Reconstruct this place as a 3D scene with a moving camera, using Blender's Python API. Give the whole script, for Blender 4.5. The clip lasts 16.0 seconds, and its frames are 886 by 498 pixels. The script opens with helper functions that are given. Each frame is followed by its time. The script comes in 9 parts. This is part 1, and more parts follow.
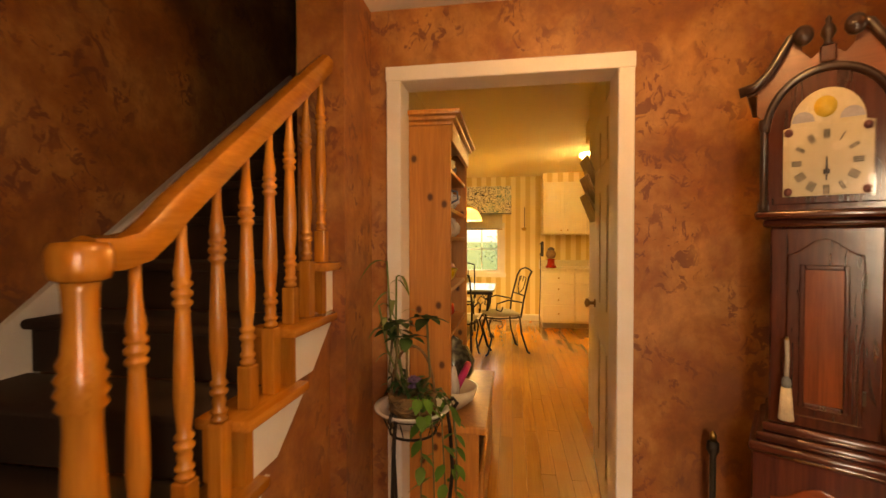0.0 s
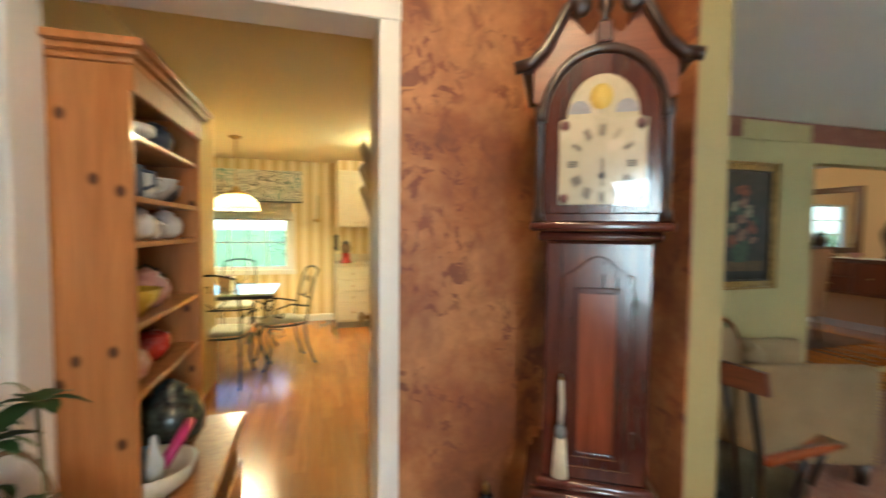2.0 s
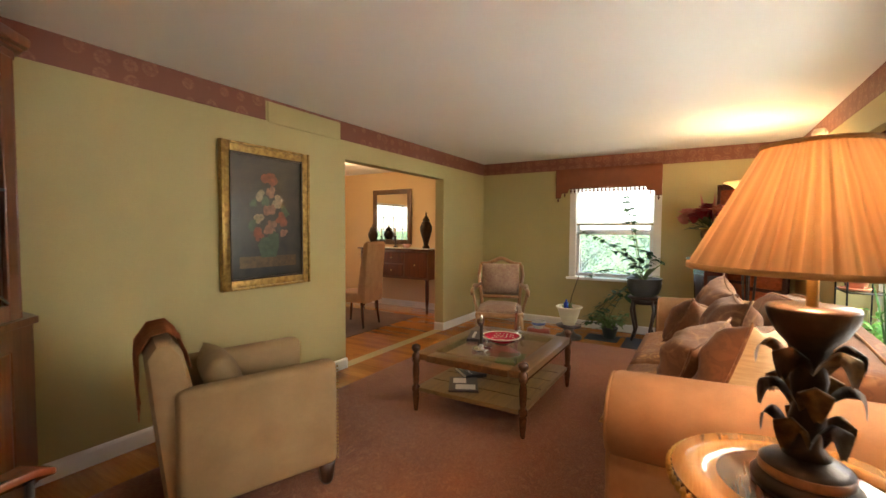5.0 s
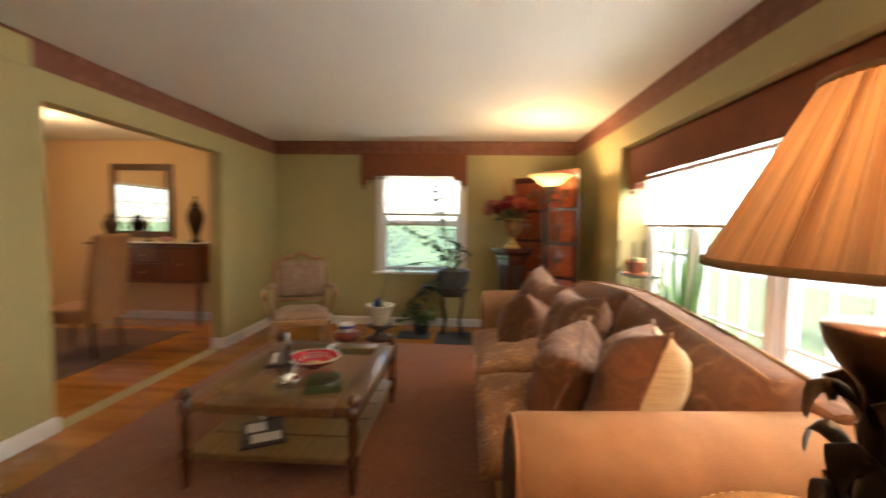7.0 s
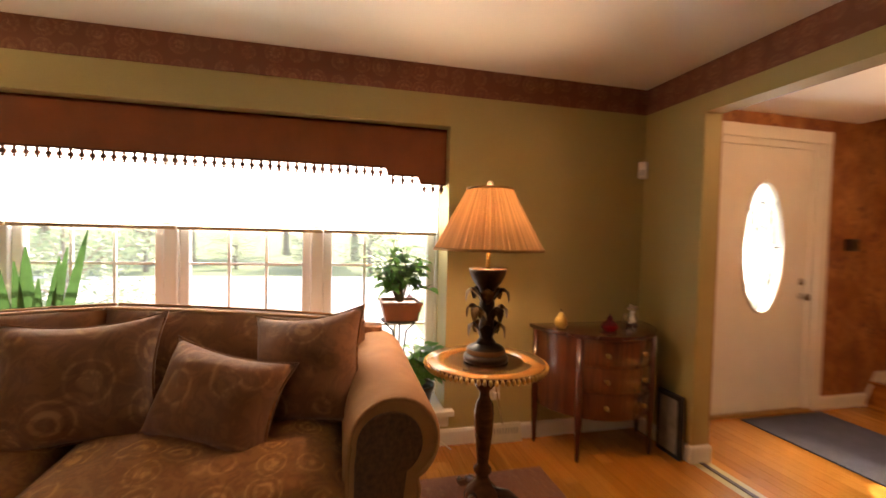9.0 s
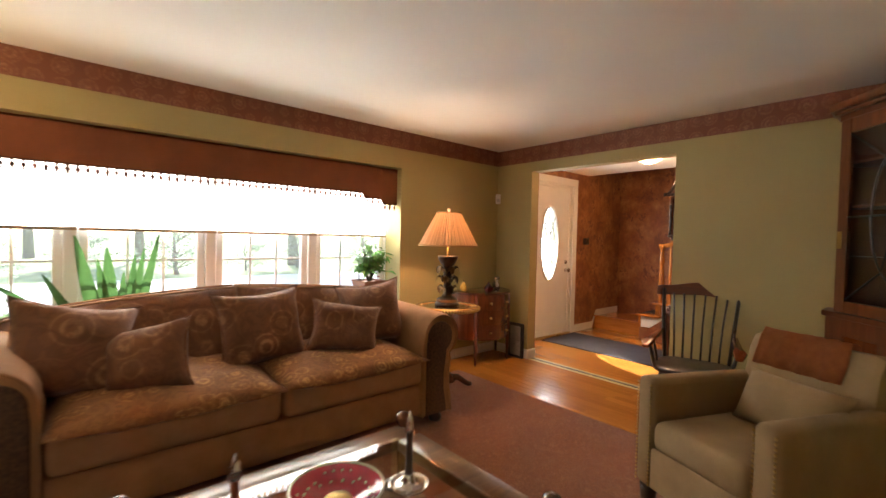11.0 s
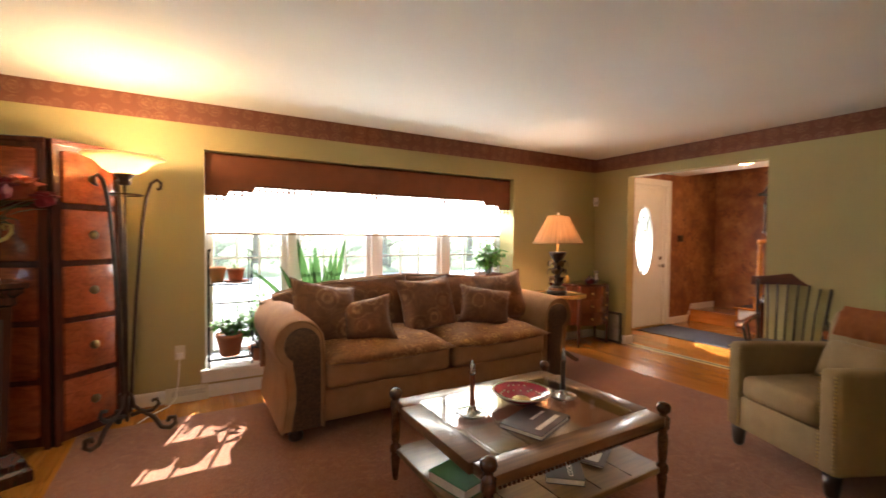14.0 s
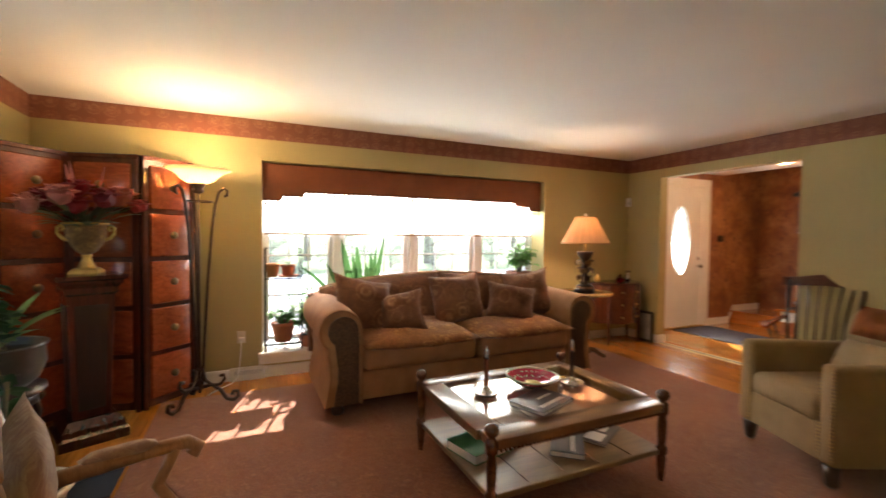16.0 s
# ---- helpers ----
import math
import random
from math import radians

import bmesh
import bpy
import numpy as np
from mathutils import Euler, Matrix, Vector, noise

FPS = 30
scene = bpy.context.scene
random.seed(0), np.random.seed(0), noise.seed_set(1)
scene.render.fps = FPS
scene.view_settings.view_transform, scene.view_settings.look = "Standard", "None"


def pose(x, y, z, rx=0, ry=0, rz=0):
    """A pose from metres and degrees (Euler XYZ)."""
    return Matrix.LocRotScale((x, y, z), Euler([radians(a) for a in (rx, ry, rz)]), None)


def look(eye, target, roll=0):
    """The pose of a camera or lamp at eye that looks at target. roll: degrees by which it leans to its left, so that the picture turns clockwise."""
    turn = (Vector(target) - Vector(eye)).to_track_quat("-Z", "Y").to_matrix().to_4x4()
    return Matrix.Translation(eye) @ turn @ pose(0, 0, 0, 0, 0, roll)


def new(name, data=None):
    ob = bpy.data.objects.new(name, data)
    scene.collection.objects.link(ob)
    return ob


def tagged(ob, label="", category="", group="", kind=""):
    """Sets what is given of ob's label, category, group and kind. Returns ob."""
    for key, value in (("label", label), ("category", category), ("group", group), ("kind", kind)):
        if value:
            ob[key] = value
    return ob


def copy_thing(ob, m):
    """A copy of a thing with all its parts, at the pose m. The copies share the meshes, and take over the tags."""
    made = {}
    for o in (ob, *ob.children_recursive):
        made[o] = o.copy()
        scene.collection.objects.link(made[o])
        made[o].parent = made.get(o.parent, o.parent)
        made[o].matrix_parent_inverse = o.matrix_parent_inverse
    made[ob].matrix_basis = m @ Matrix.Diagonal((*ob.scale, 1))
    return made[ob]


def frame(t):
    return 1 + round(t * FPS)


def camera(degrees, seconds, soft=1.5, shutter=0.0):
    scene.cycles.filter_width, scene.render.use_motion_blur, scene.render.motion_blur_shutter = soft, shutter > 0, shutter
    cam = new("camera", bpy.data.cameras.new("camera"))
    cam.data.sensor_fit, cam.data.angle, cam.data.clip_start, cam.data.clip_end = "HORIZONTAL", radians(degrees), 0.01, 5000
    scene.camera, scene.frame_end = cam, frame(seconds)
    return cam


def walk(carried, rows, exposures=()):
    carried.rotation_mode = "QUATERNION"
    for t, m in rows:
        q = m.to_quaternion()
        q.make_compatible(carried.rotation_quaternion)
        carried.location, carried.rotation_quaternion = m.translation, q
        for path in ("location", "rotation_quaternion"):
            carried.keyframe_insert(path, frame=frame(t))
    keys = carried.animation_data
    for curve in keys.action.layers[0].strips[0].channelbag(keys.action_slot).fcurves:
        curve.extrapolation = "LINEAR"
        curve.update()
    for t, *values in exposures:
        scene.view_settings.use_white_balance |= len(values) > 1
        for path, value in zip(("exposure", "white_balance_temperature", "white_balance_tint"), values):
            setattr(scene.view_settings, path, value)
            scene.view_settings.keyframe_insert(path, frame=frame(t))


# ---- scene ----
cam = camera(91.7, 16.0, soft=1.5, shutter=0.5)
PATH = [
    (0, (0.548, 0.326, 1.361), (0.235, 2.301, 1.321), -0.1),
    (0.5, (0.611, 0.548, 1.388), (0.268, 2.517, 1.314), -0.1),
    (1, (0.731, 0.773, 1.414), (0.378, 2.74, 1.331), -0.0),
    (1.5, (0.822, 0.878, 1.424), (0.712, 2.873, 1.326), -0.0),
    (2, (0.803, 0.849, 1.428), (1.354, 2.77, 1.337), 0.5),
    (2.5, (0.792, 0.734, 1.422), (1.853, 2.427, 1.33), 0.4),
    (3, (0.984, 0.655, 1.436), (2.309, 2.150, 1.339), -0.6),
    (3.5, (1.301, 0.639, 1.464), (2.833, 1.92, 1.344), 0.4),
    (4, (1.64, 0.631, 1.401), (3.282, 1.767, 1.295), 0.4),
    (6.5, (2.535, 1.108, 1.38), (4.431, 1.735, 1.269), 0.8),
    (7, (2.735, 1.197, 1.362), (4.728, 1.307, 1.246), 0.8),
    (7.5, (2.985, 1.432, 1.355), (4.744, 0.480, 1.276), 0.8),
    (8, (3.306, 1.764, 1.321), (4.248, 0.0, 1.281), 1.4),
    (8.5, (3.701, 2.138, 1.287), (3.784, 0.14, 1.259), 1.6),
    (9, (4.141, 2.499, 1.364), (3.664, 0.558, 1.303), 1.4),
    (11.3, (6.242, 3.543, 1.369), (4.922, 2.041, 1.328), 1.2),
    (11.5, (6.402, 3.629, 1.375), (5.081, 2.128, 1.339), 1.1),
    (12, (6.625, 3.768, 1.382), (5.298, 2.272, 1.335), 0.8),
    (12.5, (6.779, 3.866, 1.367), (5.45, 2.373, 1.32), 0.8),
    (13, (6.84, 3.896, 1.355), (5.509, 2.404, 1.305), 0.7),
    (13.5, (6.859, 3.887, 1.349), (5.631, 2.309, 1.297), 0.6),
    (14, (6.847, 3.893, 1.356), (5.832, 2.171, 1.302), 0.5),
    (14.5, (6.834, 3.925, 1.359), (6.053, 2.085, 1.299), 0.5),
    (15, (6.808, 3.983, 1.348), (6.168, 2.089, 1.29), 0.5),
    (15.5, (6.796, 4.067, 1.35), (6.19, 2.162, 1.289), 0.4),
    (16, (6.876, 4.239, 1.369), (6.044, 2.421, 1.308), 0.6),
]
EXPOSURES = [(0.0, 1.52, 11500, 20), (0.5, 2.0, 8200, 8), (1.2, 2.10, 5300, -7), (2.2, 1.98, 5000, -7), (3.0, 2.16, 5500, 2), (4.0, 2.38, 6200, 8), (6.5, 2.2, 6600, 11), (8.0, 1.95, 7000, 12), (9.0, 1.92, 7700, 20), (11.5, 2.23, 6400, 13), (16.0, 2.25, 6400, 13)]
walk(cam, [(t, look(eye, target, roll)) for t, eye, target, roll in PATH], EXPOSURES)

# ---- light ----
world = bpy.data.worlds.new("sky")
scene.world = world
world.use_nodes = True
wn = world.node_tree.nodes
sky = wn.new("ShaderNodeTexSky")
sky.sky_type = "NISHITA"
sky.sun_disc = False
sky.sun_elevation = radians(40)
sky.sun_rotation = radians(196.7)
sky.air_density = 1.0
sky.dust_density = 0.8
wn["Background"].inputs["Strength"].default_value = 0.15
world.node_tree.links.new(sky.outputs[0], wn["Background"].inputs["Color"])

sun = new("sun", bpy.data.lights.new("sun", "SUN"))
sun.data.energy = 5.0
sun.data.angle = radians(0.5)
sun.data.color = (1.0, 0.95, 0.86)
sun.matrix_world = look((0, 0, 0), (0.3, 1.0, -1.044 * math.tan(radians(40))))


def bulb(name, place, watts, colour, radius=0.04, kind="POINT"):
    ob = new(name, bpy.data.lights.new(name, kind))
    ob.data.energy, ob.data.color, ob.data.shadow_soft_size = watts, colour, radius
    ob.location = place
    return ob


bulb("table_lamp_bulb", (3.43, 0.53, 1.44), 5.0, (1.0, 0.68, 0.42))
up = bulb("torchiere_bulb", (7.216, 0.352, 1.86), 8, (1.0, 0.70, 0.38), 0.05)
bulb("foyer_bulb", (0.93, 1.18, 2.30), 15, (1.0, 0.62, 0.32), 0.08)
bulb("kitchen_bulb", (-0.09, 6.10, 1.70), 38, (1.0, 0.75, 0.36), 0.08)
bulb("kitchen_ceiling_bulb", (1.51, 5.87, 2.39), 50, (1.0, 0.76, 0.38), 0.08)
# fill light added to brighten the dining room; no lamp hangs there
bulb("dining_fill", (6.9, 5.6, 2.1), 6.5, (1.0, 0.66, 0.34), 0.1)


def opening_lamp(name, place, target, w, h, watts, colour=(0.86, 0.93, 1.0)):
    """Daylight of the sky in a window's opening, behind its drawn shade."""
    ob = new(name, bpy.data.lights.new(name, "AREA"))
    ob.data.shape, ob.data.size, ob.data.size_y, ob.data.energy, ob.data.color = "RECTANGLE", w, h, watts, colour
    ob.matrix_world = look(place, target)
    return ob


opening_lamp("south_window_daylight", (5.095, -0.462, 1.71), (5.095, 2.0, 1.71), 3.2, 0.62, 45)
opening_lamp("east_window_daylight", (8.45, 1.80, 1.74), (5.0, 1.80, 1.74), 0.95, 0.46, 2.2)
opening_lamp("door_glass_daylight", (0.865, -0.245, 1.335), (1.0, 2.0, 0.55), 0.30, 0.90, 4.2, (1.0, 0.95, 0.88))

# ---- materials ----


def mat_base(name):
    m = bpy.data.materials.new(name)
    m.use_nodes = True
    nt = m.node_tree
    return m, nt, nt.nodes["Principled BSDF"]


def coords(nt, scale=(1, 1, 1), spread=0.0, kind="Object"):
    tc = nt.nodes.new("ShaderNodeTexCoord")
    mp = nt.nodes.new("ShaderNodeMapping")
    mp.inputs["Scale"].default_value = scale
    nt.links.new(tc.outputs[kind], mp.inputs["Vector"])
    if spread:
        oi = nt.nodes.new("ShaderNodeObjectInfo")
        mul = nt.nodes.new("ShaderNodeVectorMath")
        mul.operation = "SCALE"
        mul.inputs[0].default_value = (17.0, 29.0, 41.0)
        nt.links.new(oi.outputs["Random"], mul.inputs["Scale"])
        nt.links.new(mul.outputs[0], mp.inputs["Location"])
    return mp.outputs["Vector"]


def noise_tex(nt, vec, scale, detail=3.0, rough=0.55, distort=0.0):
    n = nt.nodes.new("ShaderNodeTexNoise")
    n.inputs["Scale"].default_value = scale
    n.inputs["Detail"].default_value = detail
    n.inputs["Roughness"].default_value = rough
    n.inputs["Distortion"].default_value = distort
    nt.links.new(vec, n.inputs["Vector"])
    return n.outputs["Fac"]


def ramp(nt, fac, stops, interp="LINEAR"):
    r = nt.nodes.new("ShaderNodeValToRGB")
    r.color_ramp.interpolation = interp
    e = r.color_ramp.elements
    while len(e) < len(stops):
        e.new(0.5)
    for el, (p, c) in zip(e, stops):
        el.position = p
        el.color = (*c, 1.0) if len(c) == 3 else c
    nt.links.new(fac, r.inputs["Fac"])
    return r.outputs["Color"]


def grey(v):
    return (v, v, v)


def mix(nt, fac, a, b, mode="MIX"):
    n = nt.nodes.new("ShaderNodeMix")
    n.data_type, n.blend_type = "RGBA", mode
    for sock, v in ((n.inputs[0], fac), (n.inputs[6], a), (n.inputs[7], b)):
        if isinstance(v, (int, float)):
            sock.default_value = v
        elif isinstance(v, tuple):
            sock.default_value = (*v, 1.0)
        else:
            nt.links.new(v, sock)
    return n.outputs[2]


def bump(nt, bsdf, height, strength=0.2, dist=0.01):
    b = nt.nodes.new("ShaderNodeBump")
    b.inputs["Strength"].default_value = strength
    b.inputs["Distance"].default_value = dist
    nt.links.new(height, b.inputs["Height"])
    nt.links.new(b.outputs["Normal"], bsdf.inputs["Normal"])


def plain(name, c1, c2=None, scale=6.0, rough=0.6, metal=0.0, grain=120.0, bumpy=0.1, spread=1.0, coat=0.0, stretch=(1, 1, 1)):
    """A surface with slow colour change and fine grain relief."""
    m, nt, b = mat_base(name)
    c2 = c2 or tuple(v * 0.8 for v in c1)
    v = coords(nt, stretch, spread)
    slow = noise_tex(nt, v, scale, 4.0)
    fine = noise_tex(nt, v, grain, 2.0)
    col = ramp(nt, slow, [(0.3, c2), (0.7, c1)])
    col = mix(nt, 0.12, col, ramp(nt, fine, [(0.35, grey(0.35)), (0.65, grey(0.65))]), "OVERLAY")
    nt.links.new(col, b.inputs["Base Color"])
    rr = nt.nodes.new("ShaderNodeMapRange")
    rr.inputs["To Min"].default_value = max(rough - 0.08, 0.02)
    rr.inputs["To Max"].default_value = min(rough + 0.1, 1.0)
    nt.links.new(slow, rr.inputs["Value"])
    nt.links.new(rr.outputs[0], b.inputs["Roughness"])
    b.inputs["Metallic"].default_value = metal
    b.inputs["Coat Weight"].default_value = coat
    b.inputs["Coat Roughness"].default_value = 0.15
    if bumpy:
        bump(nt, b, fine, bumpy, 0.004)
    return m


def wood(name, dark, light, axis="z", rough=0.35, coat=0.3, scale=1.0, spread=1.0, knots=0.0):
    """Wood with long grain along one axis."""
    m, nt, b = mat_base(name)
    s = {"x": (0.9, 14, 14), "y": (14, 0.9, 14), "z": (14, 14, 0.9)}[axis]
    v = coords(nt, tuple(q * scale for q in s), spread)
    g = noise_tex(nt, v, 1.6, 6.0, 0.65, 1.2)
    fine = noise_tex(nt, v, 9.0, 3.0, 0.6)
    col = ramp(nt, g, [(0.28, dark), (0.5, tuple((p + q) / 2 for p, q in zip(dark, light))), (0.72, light)])
    col = mix(nt, 0.25, col, ramp(nt, fine, [(0.3, grey(0.3)), (0.7, grey(0.7))]), "OVERLAY")
    oi = nt.nodes.new("ShaderNodeObjectInfo")
    tone = ramp(nt, oi.outputs["Random"], [(0.0, grey(0.78)), (1.0, grey(1.12))])
    if spread:
        col = mix(nt, 1.0, col, tone, "MULTIPLY")
    if knots:
        vo = nt.nodes.new("ShaderNodeTexVoronoi")
        vo.inputs["Scale"].default_value = knots
        vo.voronoi_dimensions = "2D"
        mp = nt.nodes.new("ShaderNodeMapping")
        mp.inputs["Rotation"].default_value = (radians(90), 0, 0)
        mp.inputs["Location"].default_value = (0.13, 0.41, 0)
        nt.links.new(coords(nt, (1.0, 1.0, 0.75), 0.0), mp.inputs["Vector"])
        nt.links.new(mp.outputs[0], vo.inputs["Vector"])
        k = ramp(nt, vo.outputs["Distance"], [(0.0, grey(1.0)), (0.06, grey(0.9)), (0.085, grey(0.4)), (0.12, grey(0.0))])
        col = mix(nt, k, col, (0.07, 0.02, 0.008))
    nt.links.new(col, b.inputs["Base Color"])
    b.inputs["Roughness"].default_value = rough
    b.inputs["Coat Weight"].default_value = coat
    b.inputs["Coat Roughness"].default_value = 0.12
    bump(nt, b, fine, 0.08, 0.003)
    return m


def wallpaper():
    m, nt, b = mat_base("rust_leaf_wallpaper")
    v = coords(nt, (1, 1, 1), 0.0)
    slow = noise_tex(nt, v, 3.0, 6.0, 0.66, 0.2)
    col = ramp(nt, slow, [(0.34, (0.19, 0.062, 0.020)), (0.47, (0.30, 0.108, 0.034)), (0.64, (0.46, 0.215, 0.078))])
    cloud = noise_tex(nt, coords(nt, (1, 1, 0.6), 0.0), 8.5, 5.0, 0.7, 0.2)
    col = mix(nt, ramp(nt, cloud, [(0.46, grey(0.0)), (0.62, grey(0.5))]), col, (0.20, 0.062, 0.032))
    # leafy sprays, thicker in some patches than in others
    leaf = noise_tex(nt, coords(nt, (1.0, 1.0, 0.8), 0.0), 17.0, 4.0, 0.66, 0.9)
    k = ramp(nt, leaf, [(0.535, grey(0.0)), (0.575, grey(1.0))])
    patch = ramp(nt, noise_tex(nt, v, 4.2, 3.0, 0.55), [(0.46, grey(0.1)), (0.60, grey(0.85))])
    col = mix(nt, mix(nt, 1.0, k, patch, "MULTIPLY"), col, (0.15, 0.044, 0.026))
    fine = noise_tex(nt, v, 160.0, 2.0)
    nt.links.new(col, b.inputs["Base Color"])
    b.inputs["Roughness"].default_value = 0.5
    bump(nt, b, fine, 0.06, 0.003)
    return m


def striped_paper():
    m, nt, b = mat_base("yellow_striped_wallpaper")
    w = nt.nodes.new("ShaderNodeTexWave")
    w.inputs["Scale"].default_value = 1.9
    w.inputs["Distortion"].default_value = 0.15
    nt.links.new(coords(nt, (1, 0.02, 0.02), 0.0), w.inputs["Vector"])
    col = ramp(nt, w.outputs["Fac"], [(0.42, (0.62, 0.46, 0.20)), (0.56, (0.78, 0.66, 0.40))])
    nt.links.new(col, b.inputs["Base Color"])
    b.inputs["Roughness"].default_value = 0.6
    return m


def border_paper(name, axis):
    m, nt, b = mat_base(name)
    s = (1, 0.02, 1) if axis == "x" else (0.02, 1, 1)
    v = coords(nt, s, 0.0)
    vo = nt.nodes.new("ShaderNodeTexVoronoi")
    vo.inputs["Scale"].default_value = 8.0
    vo.inputs["Randomness"].default_value = 0.35
    nt.links.new(v, vo.inputs["Vector"])
    rings = ramp(nt, vo.outputs["Distance"], [(0.0, grey(0.9)), (0.14, grey(0.15)), (0.24, grey(0.6)), (0.32, grey(0.1)), (0.45, grey(0.4)), (0.5, grey(0.0))])
    n = noise_tex(nt, v, 34.0, 3.0, 0.6, 1.8)
    k = mix(nt, 1.0, rings, ramp(nt, n, [(0.42, grey(0.15)), (0.58, grey(0.9))]), "MULTIPLY")
    col = mix(nt, k, (0.20, 0.065, 0.035), (0.44, 0.23, 0.125))
    nt.links.new(col, b.inputs["Base Color"])
    b.inputs["Roughness"].default_value = 0.6
    return m


def scroll_rug():
    m, nt, b = mat_base("scroll_pattern_carpet")
    v = coords(nt, (1, 1, 0.1), 0.0)
    n = noise_tex(nt, v, 7.0, 1.5, 0.5, 2.2)
    k = ramp(nt, n, [(0.40, grey(0)), (0.425, grey(1)), (0.45, grey(0)), (0.50, grey(0)), (0.525, grey(1)), (0.55, grey(0)), (0.60, grey(0)), (0.625, grey(1)), (0.65, grey(0))])
    fine = noise_tex(nt, v, 240.0, 2.0)
    slow = noise_tex(nt, v, 1.3, 3.0)
    base = ramp(nt, slow, [(0.3, (0.19, 0.058, 0.022)), (0.7, (0.255, 0.084, 0.032))])
    col = mix(nt, mix(nt, 1.0, k, grey(0.7), "MULTIPLY"), base, (0.36, 0.16, 0.072))
    col = mix(nt, 0.5, col, ramp(nt, fine, [(0.3, grey(0.25)), (0.7, grey(0.75))]), "OVERLAY")
    nt.links.new(col, b.inputs["Base Color"])
    b.inputs["Roughness"].default_value = 0.95
    b.inputs["Sheen Weight"].default_value = 0.15
    bump(nt, b, fine, 0.5, 0.006)
    return m


def paisley(name, c1, c2, c3, scale=6.0):
    m, nt, b = mat_base(name)
    v = coords(nt, (1, 1, 1), 1.0)
    vo = nt.nodes.new("ShaderNodeTexVoronoi")
    vo.inputs["Scale"].default_value = scale
    vo.inputs["Randomness"].default_value = 0.8
    nt.links.new(v, vo.inputs["Vector"])
    k = ramp(nt, vo.outputs["Distance"], [(0.0, grey(0.9)), (0.09, grey(0.1)), (0.15, grey(0.15)), (0.19, grey(1.0)), (0.25, grey(0.9)), (0.29, grey(0.05)), (0.38, grey(0.1)), (0.42, grey(0.8)), (0.47, grey(0.1)), (0.56, grey(0.0))])
    n = noise_tex(nt, v, scale * 2.2, 3.0, 0.6, 2.0)
    k2 = ramp(nt, n, [(0.45, grey(0.0)), (0.55, grey(1.0))])
    col = mix(nt, mix(nt, 1.0, k, grey(0.85), "MULTIPLY"), c1, c2)
    col = mix(nt, mix(nt, 1.0, k2, grey(0.5), "MULTIPLY"), col, c3)
    fine = noise_tex(nt, v, 300.0, 2.0)
    nt.links.new(col, b.inputs["Base Color"])
    b.inputs["Roughness"].default_value = 0.85
    b.inputs["Sheen Weight"].default_value = 0.08
    bump(nt, b, fine, 0.3, 0.004)
    return m


def glass(name, tint=(1, 1, 1), rough=0.0):
    m, nt, b = mat_base(name)
    b.inputs["Base Color"].default_value = (*tint, 1)
    b.inputs["Roughness"].default_value = rough
    b.inputs["Transmission Weight"].default_value = 1.0
    b.inputs["IOR"].default_value = 1.45
    return m


def clear_pane(name, steps=((0.0, 0.03), (0.75, 0.07), (1.0, 0.35)), glare=0.0):
    """Thin window glass: mostly clear, a little mirror; glare paints in a daylight haze."""
    m, nt, b = mat_base(name)
    tr = nt.nodes.new("ShaderNodeBsdfTransparent")
    gl = nt.nodes.new("ShaderNodeBsdfGlossy")
    gl.inputs["Roughness"].default_value = 0.02
    lw = nt.nodes.new("ShaderNodeLayerWeight")
    shine = ramp(nt, lw.outputs["Facing"], [(p, grey(q)) for p, q in steps])
    hazed = tr
    if glare:
        # pale blue daylight haze, painted over the clear glass
        tl = nt.nodes.new("ShaderNodeBsdfTranslucent")
        tl.inputs["Color"].default_value = (0.86, 0.95, 1.0, 1)
        hazed = nt.nodes.new("ShaderNodeMixShader")
        thick = ramp(nt, noise_tex(nt, coords(nt), 3.0, 3.0), [(0.3, grey(glare * 0.8)), (0.7, grey(glare * 1.2))])
        nt.links.new(thick, hazed.inputs[0])
        nt.links.new(tr.outputs[0], hazed.inputs[1])
        nt.links.new(tl.outputs[0], hazed.inputs[2])
    mx = nt.nodes.new("ShaderNodeMixShader")
    nt.links.new(shine, mx.inputs[0])
    nt.links.new(hazed.outputs[0], mx.inputs[1])
    nt.links.new(gl.outputs[0], mx.inputs[2])
    nt.links.new(mx.outputs[0], nt.nodes["Material Output"].inputs["Surface"])
    return m


